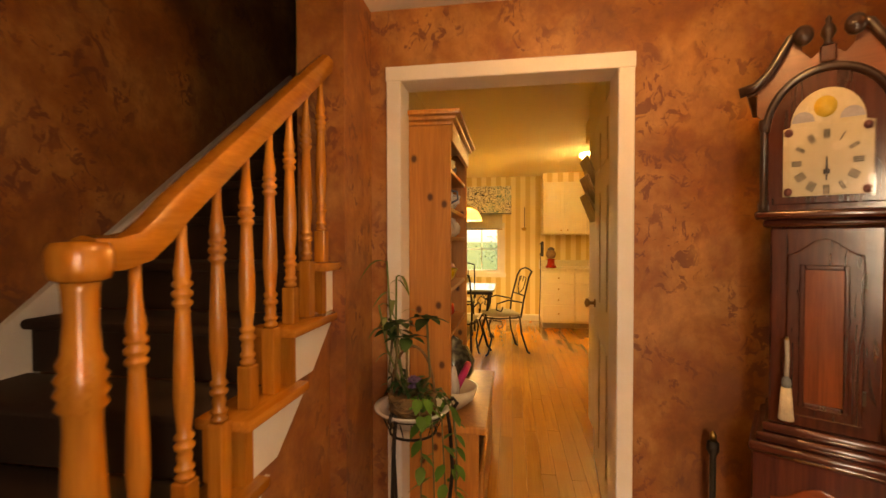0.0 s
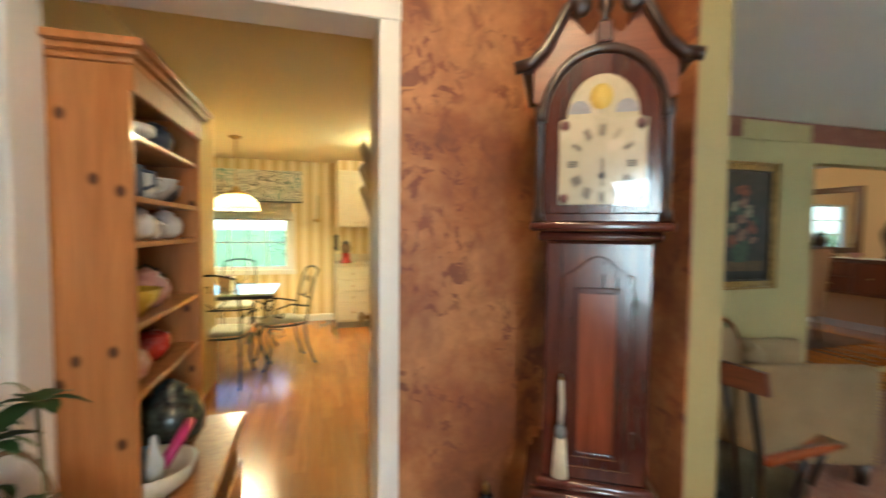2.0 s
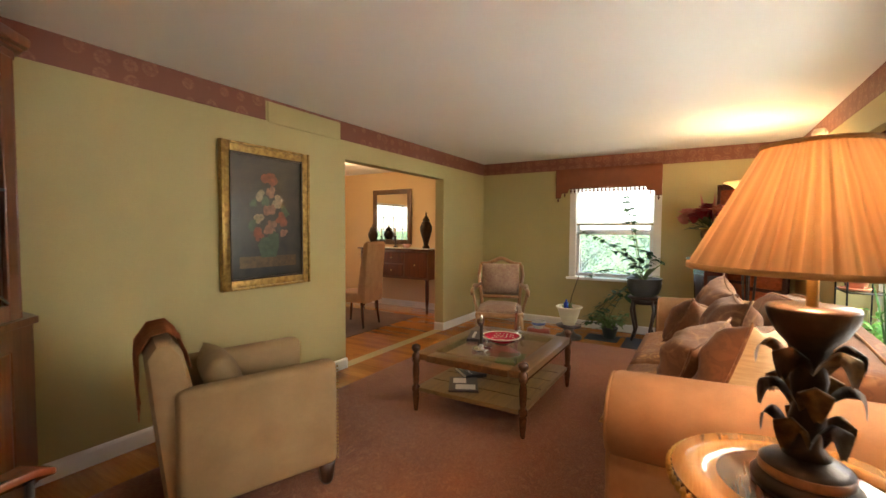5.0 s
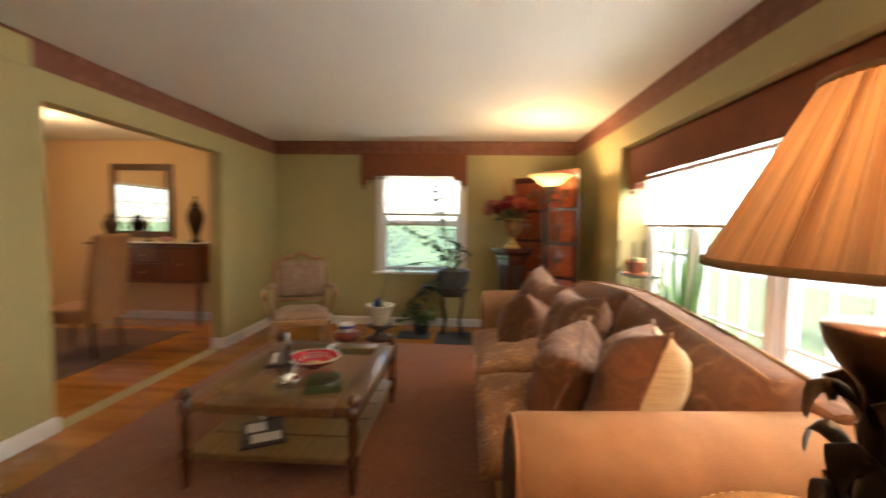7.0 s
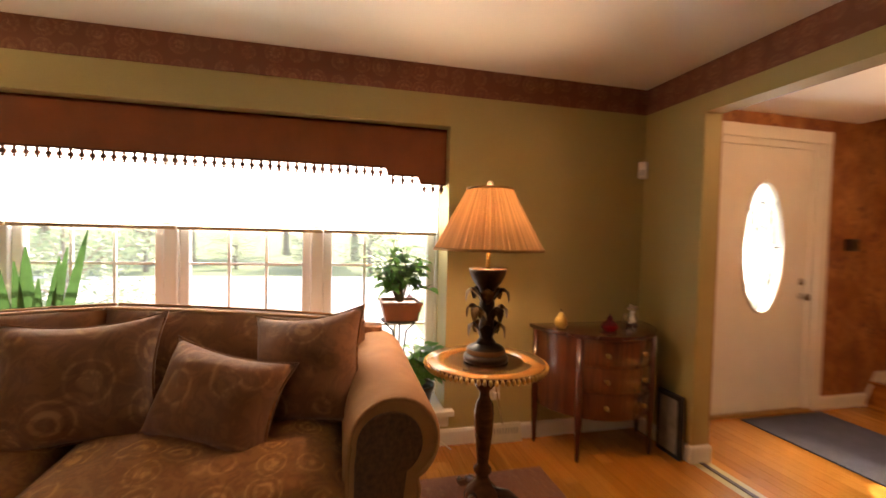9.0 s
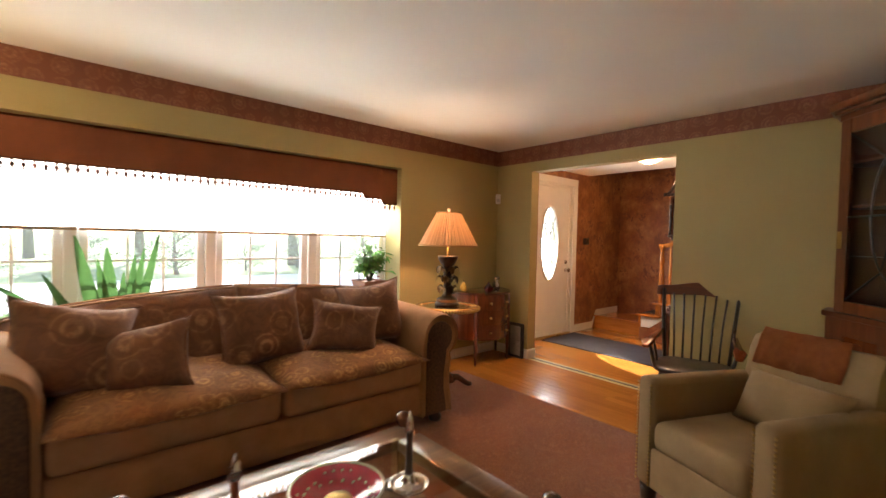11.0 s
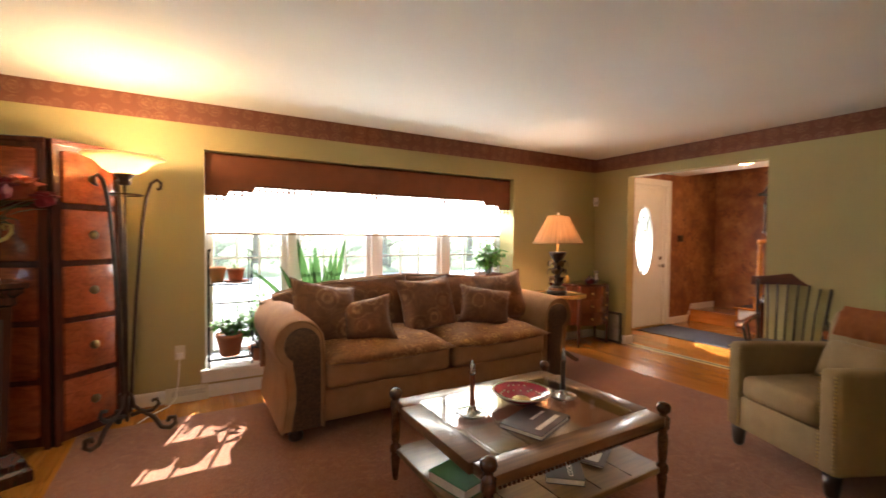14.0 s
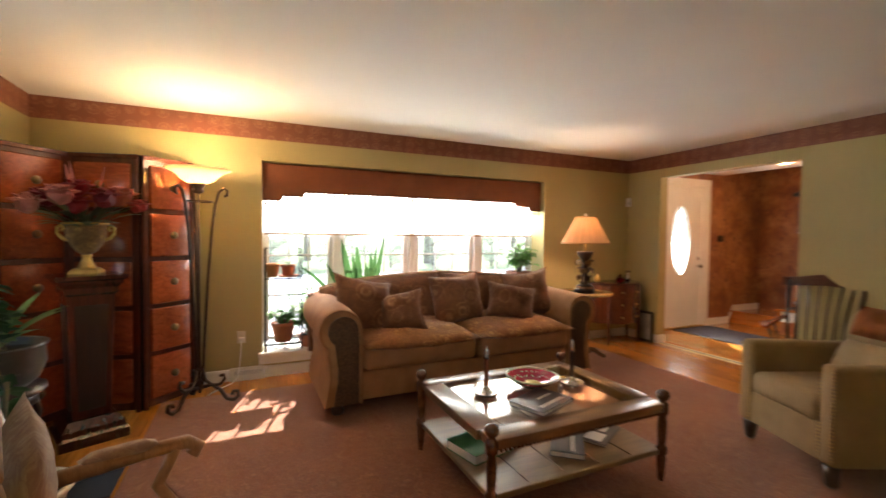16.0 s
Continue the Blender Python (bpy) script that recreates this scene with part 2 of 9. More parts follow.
def translucent(name, colour, amount=0.5, pleat_light=None):
    """Thin cloth that lets light through."""
    m, nt, b = mat_base(name)
    b.inputs["Base Color"].default_value = (*colour, 1)
    b.inputs["Roughness"].default_value = 0.9
    tl = nt.nodes.new("ShaderNodeBsdfTranslucent")
    tl.inputs["Color"].default_value = (*colour, 1)
    mx = nt.nodes.new("ShaderNodeMixShader")
    mx.inputs[0].default_value = amount
    # doubled silk plus the pleats' light and shade, painted as colour by angle
    if pleat_light:
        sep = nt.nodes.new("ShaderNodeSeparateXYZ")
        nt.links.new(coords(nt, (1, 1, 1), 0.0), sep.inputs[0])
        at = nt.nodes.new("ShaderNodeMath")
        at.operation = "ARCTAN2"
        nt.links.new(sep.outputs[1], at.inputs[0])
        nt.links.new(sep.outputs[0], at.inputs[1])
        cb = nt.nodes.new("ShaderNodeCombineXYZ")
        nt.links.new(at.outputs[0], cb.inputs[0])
        pleat_tone = noise_tex(nt, cb.outputs[0], 15.0, 2.0, 0.5)
        thin = ramp(nt, pleat_tone, [(0.38, grey(0.0)), (0.62, grey(1.0))])
        nt.links.new(mix(nt, thin, pleat_light[0], pleat_light[1]), tl.inputs["Color"])
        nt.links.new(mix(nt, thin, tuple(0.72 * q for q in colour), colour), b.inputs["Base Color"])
    fine = noise_tex(nt, coords(nt), 150.0, 2.0)
    bump(nt, b, fine, 0.15, 0.002)
    nt.links.new(b.outputs[0], mx.inputs[1])
    nt.links.new(tl.outputs[0], mx.inputs[2])
    nt.links.new(mx.outputs[0], nt.nodes["Material Output"].inputs["Surface"])
    return m


def glowing(name, colour, strength):
    m, nt, b = mat_base(name)
    b.inputs["Base Color"].default_value = (*colour, 1)
    b.inputs["Emission Color"].default_value = (*colour, 1)
    b.inputs["Emission Strength"].default_value = strength
    b.inputs["Roughness"].default_value = 0.4
    return m


def leafy(name, c1, c2):
    m, nt, b = mat_base(name)
    v = coords(nt)
    geo = nt.nodes.new("ShaderNodeNewGeometry")
    col = ramp(nt, geo.outputs["Random Per Island"], [(0.0, c1), (1.0, c2)])
    n = noise_tex(nt, v, 20.0, 2.0)
    col = mix(nt, 0.3, col, ramp(nt, n, [(0.3, grey(0.3)), (0.7, grey(0.7))]), "OVERLAY")
    nt.links.new(col, b.inputs["Base Color"])
    b.inputs["Roughness"].default_value = 0.45
    tl = nt.nodes.new("ShaderNodeBsdfTranslucent")
    nt.links.new(col, tl.inputs["Color"])
    mx = nt.nodes.new("ShaderNodeMixShader")
    mx.inputs[0].default_value = 0.45
    nt.links.new(b.outputs[0], mx.inputs[1])
    nt.links.new(tl.outputs[0], mx.inputs[2])
    nt.links.new(mx.outputs[0], nt.nodes["Material Output"].inputs["Surface"])
    return m


PAPER = wallpaper()
STRIPED = striped_paper()
OLIVE = plain("olive_wall_paint", (0.44, 0.36, 0.155), (0.40, 0.325, 0.14), 1.2, 0.6, 0, 220, 0.06, 0)
PEACH = plain("peach_wall_paint", (0.74, 0.52, 0.28), (0.69, 0.48, 0.25), 1.2, 0.6, 0, 220, 0.06, 0)
WHITE = plain("white_trim_paint", (0.80, 0.77, 0.72), (0.74, 0.71, 0.66), 4.0, 0.4, 0, 150, 0.04)
CEIL = plain("ceiling_white", (0.86, 0.84, 0.81), (0.82, 0.80, 0.77), 0.9, 0.8, 0, 180, 0.12, 0)
KCEIL = plain("kitchen_ceiling_cream", (0.80, 0.70, 0.46), (0.76, 0.66, 0.42), 0.9, 0.8, 0, 180, 0.12, 0)
BORDER_X = border_paper("scroll_border_along_x", "x")
BORDER_Y = border_paper("scroll_border_along_y", "y")
OAK = wood("honey_oak_floor", (0.40, 0.145, 0.022), (0.60, 0.25, 0.046), "y", 0.22, 0.5)
HONEY = wood("honey_stair_wood", (0.40, 0.13, 0.022), (0.58, 0.225, 0.045), "z", 0.25, 0.5)
HONEYY = wood("honey_tread_wood", (0.40, 0.13, 0.022), (0.58, 0.225, 0.045), "y", 0.25, 0.5)
PINE = wood("knotty_pine", (0.36, 0.13, 0.030), (0.55, 0.24, 0.07), "z", 0.4, 0.2, 0.7, 0.0, 6.2)
MAHOG = wood("dark_mahogany", (0.035, 0.008, 0.005), (0.11, 0.025, 0.014), "z", 0.22, 0.6)
MAHOGX = wood("dark_mahogany_crosswise", (0.035, 0.008, 0.005), (0.11, 0.025, 0.014), "x", 0.22, 0.6)
REDWOOD = wood("red_cherry_panel", (0.20, 0.036, 0.011), (0.40, 0.088, 0.028), "x", 0.25, 0.5)
WALNUT = wood("walnut", (0.05, 0.018, 0.008), (0.15, 0.055, 0.022), "x", 0.25, 0.5)
CHERRY = wood("warm_cherry_cabinet", (0.10, 0.028, 0.010), (0.22, 0.068, 0.022), "z", 0.28, 0.5)
RUG = scroll_rug()
CARPET = plain("dark_stair_carpet", (0.045, 0.022, 0.012), (0.03, 0.014, 0.008), 5.0, 0.95, 0, 260, 0.6)
DINRUG = plain("brown_dining_carpet", (0.17, 0.095, 0.055), (0.11, 0.06, 0.035), 5.0, 0.95, 0, 200, 0.5)
PANE = clear_pane("window_glass", glare=0.02)
# same glass with more painted haze, for the bright east window
GLARE_PANE = clear_pane("glare_window_glass", glare=0.16)
CABINET_PANE = clear_pane("cabinet_glass")
VINYL = plain("white_window_vinyl", (0.80, 0.80, 0.80), (0.75, 0.75, 0.75), 5.0, 0.35, 0, 90, 0.02)
SHADE = translucent("cellular_shade_cloth", (0.86, 0.82, 0.72), 0.62)
RUST = plain("rust_valance_cloth", (0.25, 0.082, 0.034), (0.20, 0.062, 0.026), 6.0, 0.9, 0, 260, 0.4)
TASSEL = plain("brown_fringe", (0.13, 0.045, 0.022), None, 20, 0.9)

# ---- shaping helpers ----


def box(bm, x0, y0, z0, x1, y1, z1, bev=0.0, seg=1):
    """A box between two corners, with its edges rounded by bev."""
    r = bmesh.ops.create_cube(bm, size=1.0, matrix=Matrix.LocRotScale(((x0 + x1) / 2, (y0 + y1) / 2, (z0 + z1) / 2), None, (abs(x1 - x0), abs(y1 - y0), abs(z1 - z0))))
    if bev:
        edges = {e for v in r["verts"] for e in v.link_edges}
        bmesh.ops.bevel(bm, geom=list(edges), offset=bev, segments=seg, affect="EDGES", profile=0.5)
    return bm


def lathe(bm, profile, seg=20, at=(0, 0, 0), squash=(1, 1), m=None, ring=False):
    """A turned shape round z from (radius, height) pairs; ring: the profile closes on itself."""
    rings = []
    for r, z in profile:
        loop = []
        for i in range(seg):
            a = 2 * math.pi * i / seg
            p = Vector((r * math.cos(a) * squash[0], r * math.sin(a) * squash[1], z))
            p = (m @ p) if m else p
            loop.append(bm.verts.new(p + Vector(at)))
        rings.append(loop)
    for a, b in zip(rings, rings[1:]):
        for i in range(seg):
            f = bm.faces.new((a[i], a[(i + 1) % seg], b[(i + 1) % seg], b[i]))
            f.smooth = True
    if ring:
        for i in range(seg):
            bm.faces.new((rings[-1][i], rings[-1][(i + 1) % seg], rings[0][(i + 1) % seg], rings[0][i]))
        return bm
    if profile[0][0] > 1e-4:
        bm.faces.new(list(reversed(rings[0])))
    if profile[-1][0] > 1e-4:
        bm.faces.new(rings[-1])
    return bm


def tube(bm, pts, r, seg=8, taper=None):
    """A round bar through points."""
    pts = [Vector(p) for p in pts]
    rings = []
    side = None
    for i, p in enumerate(pts):
        d = (pts[min(i + 1, len(pts) - 1)] - pts[max(i - 1, 0)]).normalized()
        if side is None:
            side = d.orthogonal().normalized()
        side = (side - d * side.dot(d)).normalized()
        other = d.cross(side)
        rr = r if taper is None else r * (1 + (taper - 1) * i / (len(pts) - 1))
        rings.append([bm.verts.new(p + rr * (math.cos(2 * math.pi * k / seg) * side + math.sin(2 * math.pi * k / seg) * other)) for k in range(seg)])
    for a, b in zip(rings, rings[1:]):
        for k in range(seg):
            f = bm.faces.new((a[k], a[(k + 1) % seg], b[(k + 1) % seg], b[k]))
            f.smooth = True
    bm.faces.new(list(reversed(rings[0])))
    bm.faces.new(rings[-1])
    return bm


def prism(bm, pts, axis, a, b, bev=0.0):
    """A flat outline pushed along an axis from a to b. pts are the two other coordinates in x, y, z order."""
    def at(p, q):
        return {"x": (q, p[0], p[1]), "y": (p[0], q, p[1]), "z": (p[0], p[1], q)}[axis]
    lo = [bm.verts.new(at(p, a)) for p in pts]
    hi = [bm.verts.new(at(p, b)) for p in pts]
    n = len(pts)
    fs = [bm.faces.new(lo), bm.faces.new(list(reversed(hi)))]
    for i in range(n):
        fs.append(bm.faces.new((lo[(i + 1) % n], lo[i], hi[i], hi[(i + 1) % n])))
    bmesh.ops.recalc_face_normals(bm, faces=fs)
    if bev:
        es = list({e for f in fs[:2] for e in f.edges})
        bmesh.ops.bevel(bm, geom=es, offset=bev, segments=2, affect="EDGES", profile=0.5)
    return bm


def pillow(bm, w, h, d, m, n=10, pinch=0.12, crease=0.012):
    """A stuffed cushion, w by h, d thick in the middle, at m."""
    rows = {}
    for s in (1, -1):
        for i in range(n + 1):
            for j in range(n + 1):
                u, v = 2 * i / n - 1, 2 * j / n - 1
                edge = (1 - u ** 4) * (1 - v ** 4)
                x = u * w / 2 * (1 - pinch * (1 - v * v) * abs(u) ** 3)
                y = v * h / 2 * (1 - pinch * (1 - u * u) * abs(v) ** 3)
                z = s * d / 2 * max(edge, 0) ** 0.6 * (1 - 0.25 * (u * u + v * v) / 2)
                wob = crease * (noise.noise(Vector((x * 7, y * 7, s * 3.1 + w * 9))) + 0.7 * noise.noise(Vector((x * 17 + w, y * 15, s * 5.3))))
                if edge < 1e-6 and s < 0:
                    rows[s, i, j] = rows[1, i, j]
                else:
                    rows[s, i, j] = bm.verts.new(m @ Vector((x, y, z + wob * edge)))
    for s in (1, -1):
        for i in range(n):
            for j in range(n):
                q = [rows[s, i, j], rows[s, i + 1, j], rows[s, i + 1, j + 1], rows[s, i, j + 1]]
                f = bm.faces.new(q if s > 0 else list(reversed(q)))
                f.smooth = True
    return bm


def blade(bm, base, tip, width, droop=0.0, seg=5, up=None, fold=0.15):
    """One long leaf from base to tip."""
    base, tip = Vector(base), Vector(tip)
    d = tip - base
    side = d.cross(Vector(up or (0.13, 0.21, 1.0)))
    if side.length < 1e-6:
        side = Vector((1, 0, 0))
    side.normalize()
    nrm = side.cross(d).normalized()
    last = None
    for i in range(seg + 1):
        t = i / seg
        c = base + d * t + Vector((0, 0, -droop * t * t)) + Vector((0, 0, droop * 0.5 * math.sin(t * math.pi)))
        w = width * 0.5 * max(math.sin(math.pi * min(t * 0.92 + 0.06, 1.0)) ** 0.75, 0.02)
        row = [bm.verts.new(c - side * w), bm.verts.new(c + nrm * (-fold * w)), bm.verts.new(c + side * w)]
        if last:
            for k in (0, 1):
                f = bm.faces.new((last[k], last[k + 1], row[k + 1], row[k]))
                f.smooth = True
        last = row
    return bm


def soft(ob, angle=0.6):
    for p in ob.data.polygons:
        p.use_smooth = True
    ob.data.set_sharp_from_angle(angle=angle)
    return ob


def mesh_of(name, bm, material, smooth=False):
    me = bpy.data.meshes.new(name)
    bm.to_mesh(me)
    bm.free()
    me.materials.append(material)
    if smooth:
        for p in me.polygons:
            p.use_smooth = True
        me.set_sharp_from_angle(angle=0.7)
    return me


def part(name, bm, material, parent=None, label="", smooth=False):
    ob = new(name, mesh_of(name, bm, material, smooth))
    if parent:
        ob.parent = parent
    if label:
        tagged(ob, label)
    return ob


def thing(name, label, category, group="", at=(0, 0, 0), turn=0.0):
    ob = new(name)
    ob.empty_display_size = 0.1
    ob.matrix_basis = pose(*at, 0, 0, turn)
    return tagged(ob, label, category, group)


def setting(name, bm, material, label="", category=""):
    return tagged(part(name, bm, material), label or name.replace("_", " "), category or name.split("_")[0], "", "structure")


def B():
    return bmesh.new()


def wall(name, material, axis, at0, at1, a, b, z0, z1, holes=(), label=""):
    """A wall that runs along an axis, with holes (from, to, low, high) through it."""
    bm = B()
    us = sorted({a, b, *[h[0] for h in holes], *[h[1] for h in holes]})
    for u0, u1 in zip(us, us[1:]):
        gaps = sorted([(h[2], h[3]) for h in holes if h[0] <= u0 and h[1] >= u1])
        z = z0
        for lo, hi in gaps + [(z1, z1)]:
            if lo > z + 1e-4:
                if axis == "x":
                    box(bm, u0, at0, z, u1, at1, lo)
                else:
                    box(bm, at0, u0, z, at1, u1, lo)
            z = max(z, hi)
    bmesh.ops.remove_doubles(bm, verts=bm.verts, dist=1e-5)
    return setting(name, bm, material, label, "wall")


# ---- structure ----
ZC = 2.44
XE, YS, YN = 8.415, -0.185, 3.79
YG = -0.5
# living room walls
wall("wall_south", OLIVE, "x", -0.58, YS, 2.0, XE + 0.15, -0.1, 2.75, [(3.45, 6.74, 0.20, 2.065)], "olive painted wall with a wide window recess")
wall("wall_south_foyer", OLIVE, "x", -0.58, YS - 0.004, -1.25, 2.0, -0.1, 5.1, [(0.31, 1.43, 0.0, 2.20)], "outer wall of the entrance hall")
wall("wall_south_foyer_paper", PAPER, "x", YS - 0.004, YS, -1.10, 1.867, 0.0, 5.0, [(0.31, 1.43, 0.0, 2.20)], "rust leaf-patterned wallpaper beside the front door")
wall("wall_east", OLIVE, "y", XE, XE + 0.15, YS, YN, -0.1, 2.75, [(1.27, 2.34, 0.72, 2.0)], "olive painted wall with one sash window")
wall("wall_north", OLIVE, "x", YN, YN + 0.13, 2.0, XE, -0.1, 2.75, [(5.26, 7.16, 0.0, 2.08)], "olive painted wall with a wide opening")
wall("wall_west", OLIVE, "y", 1.875, 2.0, YS, YN + 0.13, -0.1, 2.75, [(0.33, 1.88, 0.0, 2.15)], "olive painted wall with an opening to the hall")
wall("wall_west_hall_paper", PAPER, "y", 1.867, 1.875, YS, 2.19, 0.0, 2.44, [(0.33, 1.88, 0.0, 2.15)], "rust leaf-patterned wallpaper")
wall("wall_north_dining_paint", PEACH, "x", YN + 0.13, YN + 0.138, 4.2, XE, 0.0, 2.44, [(5.26, 7.16, 0.0, 2.08)], "peach painted wall")
# hall
wall("wall_hall_north", PAPER, "x", 2.19, 2.25, -0.26, 1.867, 0.0, 5.0, [(0.046, 0.999, 0.0, 2.085)], "rust leaf-patterned wallpaper round the kitchen doorway")
wall("wall_kitchen_south", STRIPED, "x", 2.25, 2.31, -0.2, 1.867, 0.0, 2.44, [(0.046, 0.999, 0.0, 2.085)], "yellow striped wallpaper")
setting("wall_stair_return", box(B(), -0.26, 1.872, 0.0, -0.072, 2.19, 5.0), PAPER, "rust leaf-patterned wallpaper on the wall end beside the stairs", "wall")
wall("wall_stair_west", PAPER, "y", -1.25, -1.10, YS - 0.1, 5.2, -0.1, 5.1, [], "rust wallpaper beside the stairs")
wall("wall_stair_east", PAPER, "y", -0.26, -0.20, 2.25, 5.2, 0.0, 5.0, [], "rust wallpaper beside the upper stairs")
wall("wall_stair_end", PAPER, "x", 5.05, 5.2, -1.25, -0.2, 0.0, 5.1, [], "dark wallpaper at the head of the stairs")
# kitchen and dining room
wall("wall_kitchen_north", STRIPED, "x", 7.75, 7.90, -1.6, 2.3, -0.1, 2.75, [(-0.80, 0.36, 0.80, 1.62)], "yellow striped wallpaper with a window")
wall("wall_kitchen_west", STRIPED, "y", -0.20, -0.14, 2.31, 5.3, 0.0, 2.44, [], "yellow striped wallpaper")
wall("wall_kitchen_nook", STRIPED, "y", -1.75, -1.60, 5.2, 7.9, -0.1, 2.75, [], "yellow striped wallpaper")
wall("wall_kitchen_return", STRIPED, "x", 5.2, 5.3, -1.6, -0.2, -0.1, 2.75, [], "yellow striped wallpaper")
wall("wall_kitchen_east", STRIPED, "y", 2.3, 2.42, 3.92, 7.9, -0.1, 2.75, [], "yellow striped wallpaper")
wall("wall_kitchen_east_paper", STRIPED, "y", 1.867, 1.875, 2.31, 3.92, 0.0, 2.44, [], "yellow striped wallpaper")
wall("wall_kitchen_jog", STRIPED, "x", 3.93, 4.0, 1.875, 2.3, 0.0, 2.44, [], "yellow striped wallpaper")
wall("wall_dining_east", PEACH, "y", XE, XE + 0.15, YN, 7.2, -0.1, 2.75, [], "peach painted wall behind the sideboard")
wall("wall_dining_north", PEACH, "x", 7.05, 7.2, 4.1, XE + 0.15, -0.1, 2.75, [(5.6, 7.2, 0.8, 2.0)], "peach painted wall with an added window out of view")
wall("wall_dining_west", PEACH, "y", 4.05, 4.2, YN + 0.13, 7.2, -0.1, 2.75, [], "peach painted wall")

setting("ceiling", box(B(), 2.0, YS, ZC, XE, YN, ZC + 0.26), CEIL, "smooth white painted living room ceiling", "ceiling")
setting("ceiling_hall", box(B(), -0.072, YS, 2.38, 1.867, 2.19, ZC + 0.26), CEIL, "white painted hall ceiling", "ceiling")
setting("ceiling_opening", box(B(), 1.86, YS, ZC + 0.25, 2.0, YN, ZC + 0.5), CEIL, "ceiling over the hall wall", "ceiling")
setting("ceiling_kitchen", prism(B(), [(-0.2, 2.25), (1.867, 2.25), (1.867, 3.93), (2.42, 3.93), (2.42, 7.9), (-1.75, 7.9), (-1.75, 5.2), (-0.2, 5.2)], "z", ZC, ZC + 0.1), KCEIL, "cream painted kitchen ceiling", "ceiling")
setting("ceiling_dining", box(B(), 4.05, YN + 0.13, ZC, XE + 0.1, 7.2, ZC + 0.1), CEIL, "white dining room ceiling", "ceiling")
setting("ceiling_stairwell", box(B(), -1.25, -0.4, 5.0, 2.4, 5.2, 5.1), CEIL, "white ceiling above the stairwell", "ceiling")
setting("wall_upper_hall", box(B(), 1.9, -0.4, 2.7, 2.0, 5.2, 5.0), PAPER, "upstairs wall", "wall")
setting("floor", box(B(), -2.2, -0.6, -0.12, 9.0, 8.2, -0.018), plain("sub_floor", (0.16, 0.07, 0.02), None, 4, 0.5), "floor below the oak planks", "floor")

# scroll border under the ceiling
for nm, args, m in (("border_trim_south", (2.0, YS, 2.262, XE, YS + 0.004, 2.4399), BORDER_X),
                    ("border_trim_west", (2.0, YS + 0.004, 2.262, 2.004, YN - 0.004, 2.4399), BORDER_Y),
                    ("border_trim_east", (XE - 0.004, YS + 0.004, 2.262, XE, YN - 0.004, 2.4399), BORDER_Y),
                    ("border_trim_north_1", (2.004, YN - 0.004, 2.262, 4.36, YN, 2.4399), BORDER_X),
                    ("border_trim_north_2", (5.20, YN - 0.004, 2.262, XE - 0.004, YN, 2.4399), BORDER_X),
                    ("border_trim_north_3", (4.36, YN - 0.004, 2.420, 5.20, YN, 2.4399), BORDER_X)):
    setting(nm, box(B(), *args), m, "wallpaper border with pale scrolls on red-brown", "border")
setting("patch_panel_trim", box(B(), 4.38, YN - 0.012, 2.25, 5.18, YN, 2.415, 0.003), OLIVE, "olive patch where the border is missing", "panel")


def baseboard(name, axis, face, a, b, out):
    bm = B()
    prof = [(0, 0), (0.014, 0), (0.014, 0.085), (0.009, 0.10), (0, 0.105)]
    if axis == "x":
        prism(bm, [(face + out * p, z) for p, z in prof], "x", a, b)
    else:
        prism(bm, [(face + out * p, z) for p, z in prof], "y", a, b)
    return setting(name, bm, WHITE, "white painted baseboard", "baseboard")


baseboard("baseboard_south", "x", YS, 2.016, XE, 1)
baseboard("baseboard_west_1", "y", 2.0, YS + 0.016, 0.33, 1)
baseboard("baseboard_west_2", "y", 2.0, 1.88, YN - 0.016, 1)
baseboard("baseboard_jamb_1", "x", 0.33, 1.867, 2.014, 1)
baseboard("baseboard_jamb_2", "x", 1.88, 1.867, 2.014, -1)
baseboard("baseboard_north_1", "x", YN, 2.0, 5.26, -1)
baseboard("baseboard_north_2", "x", YN, 7.16, XE - 0.016, -1)
baseboard("baseboard_opening_1", "y", 7.16, YN - 0.014, YN + 0.13, -1)
baseboard("baseboard_opening_2", "y", 5.26, YN - 0.014, YN + 0.13, 1)
baseboard("baseboard_east", "y", XE, YS + 0.016, YN, -1)
baseboard("baseboard_dining_east", "y", XE, YN + 0.14, 7.05, -1)
baseboard("baseboard_hall_south", "x", YS, -0.28, 0.24, 1)
baseboard("baseboard_hall_north", "x", 2.19, 1.08, 1.85, -1)
baseboard("baseboard_kitchen_north", "x", 7.75, -1.6, 1.02, -1)


def casing(name, axis, face, out, a, b, top, w=0.065, d=0.018, material=WHITE, label="white painted door casing"):
    """Trim round three sides of an opening."""
    bm = B()
    f0, f1 = face, face + out * d
    def put(u0, u1, z0, z1, extra=0.0):
        if axis == "x":
            box(bm, u0, f0, z0, u1, f1 + out * extra, z1, 0.004)
        else:
            box(bm, f0, u0, z0, f1 + out * extra, u1, z1, 0.004)
    put(a - w, a, 0.0, top)
    put(b, b + w, 0.0, top)
    put(a - w - 0.004, b + w + 0.004, top, top + w)
    return setting(name, bm, material, label, "trim")


casing("trim_kitchen_door", "x", 2.19, -1, 0.068, 0.977, 2.06)
# lining of the kitchen doorway
bm = B()
box(bm, 0.046, 2.185, 0.0, 0.068, 2.315, 2.085)
box(bm, 0.977, 2.185, 0.0, 0.999, 2.315, 2.085)
box(bm, 0.068, 2.185, 2.06, 0.977, 2.315, 2.085)
setting("jamb_kitchen_door", bm, WHITE, "white painted lining of the kitchen doorway", "jamb")
casing("trim_kitchen_door_back", "x", 2.31, 1, 0.068, 0.977, 2.06)


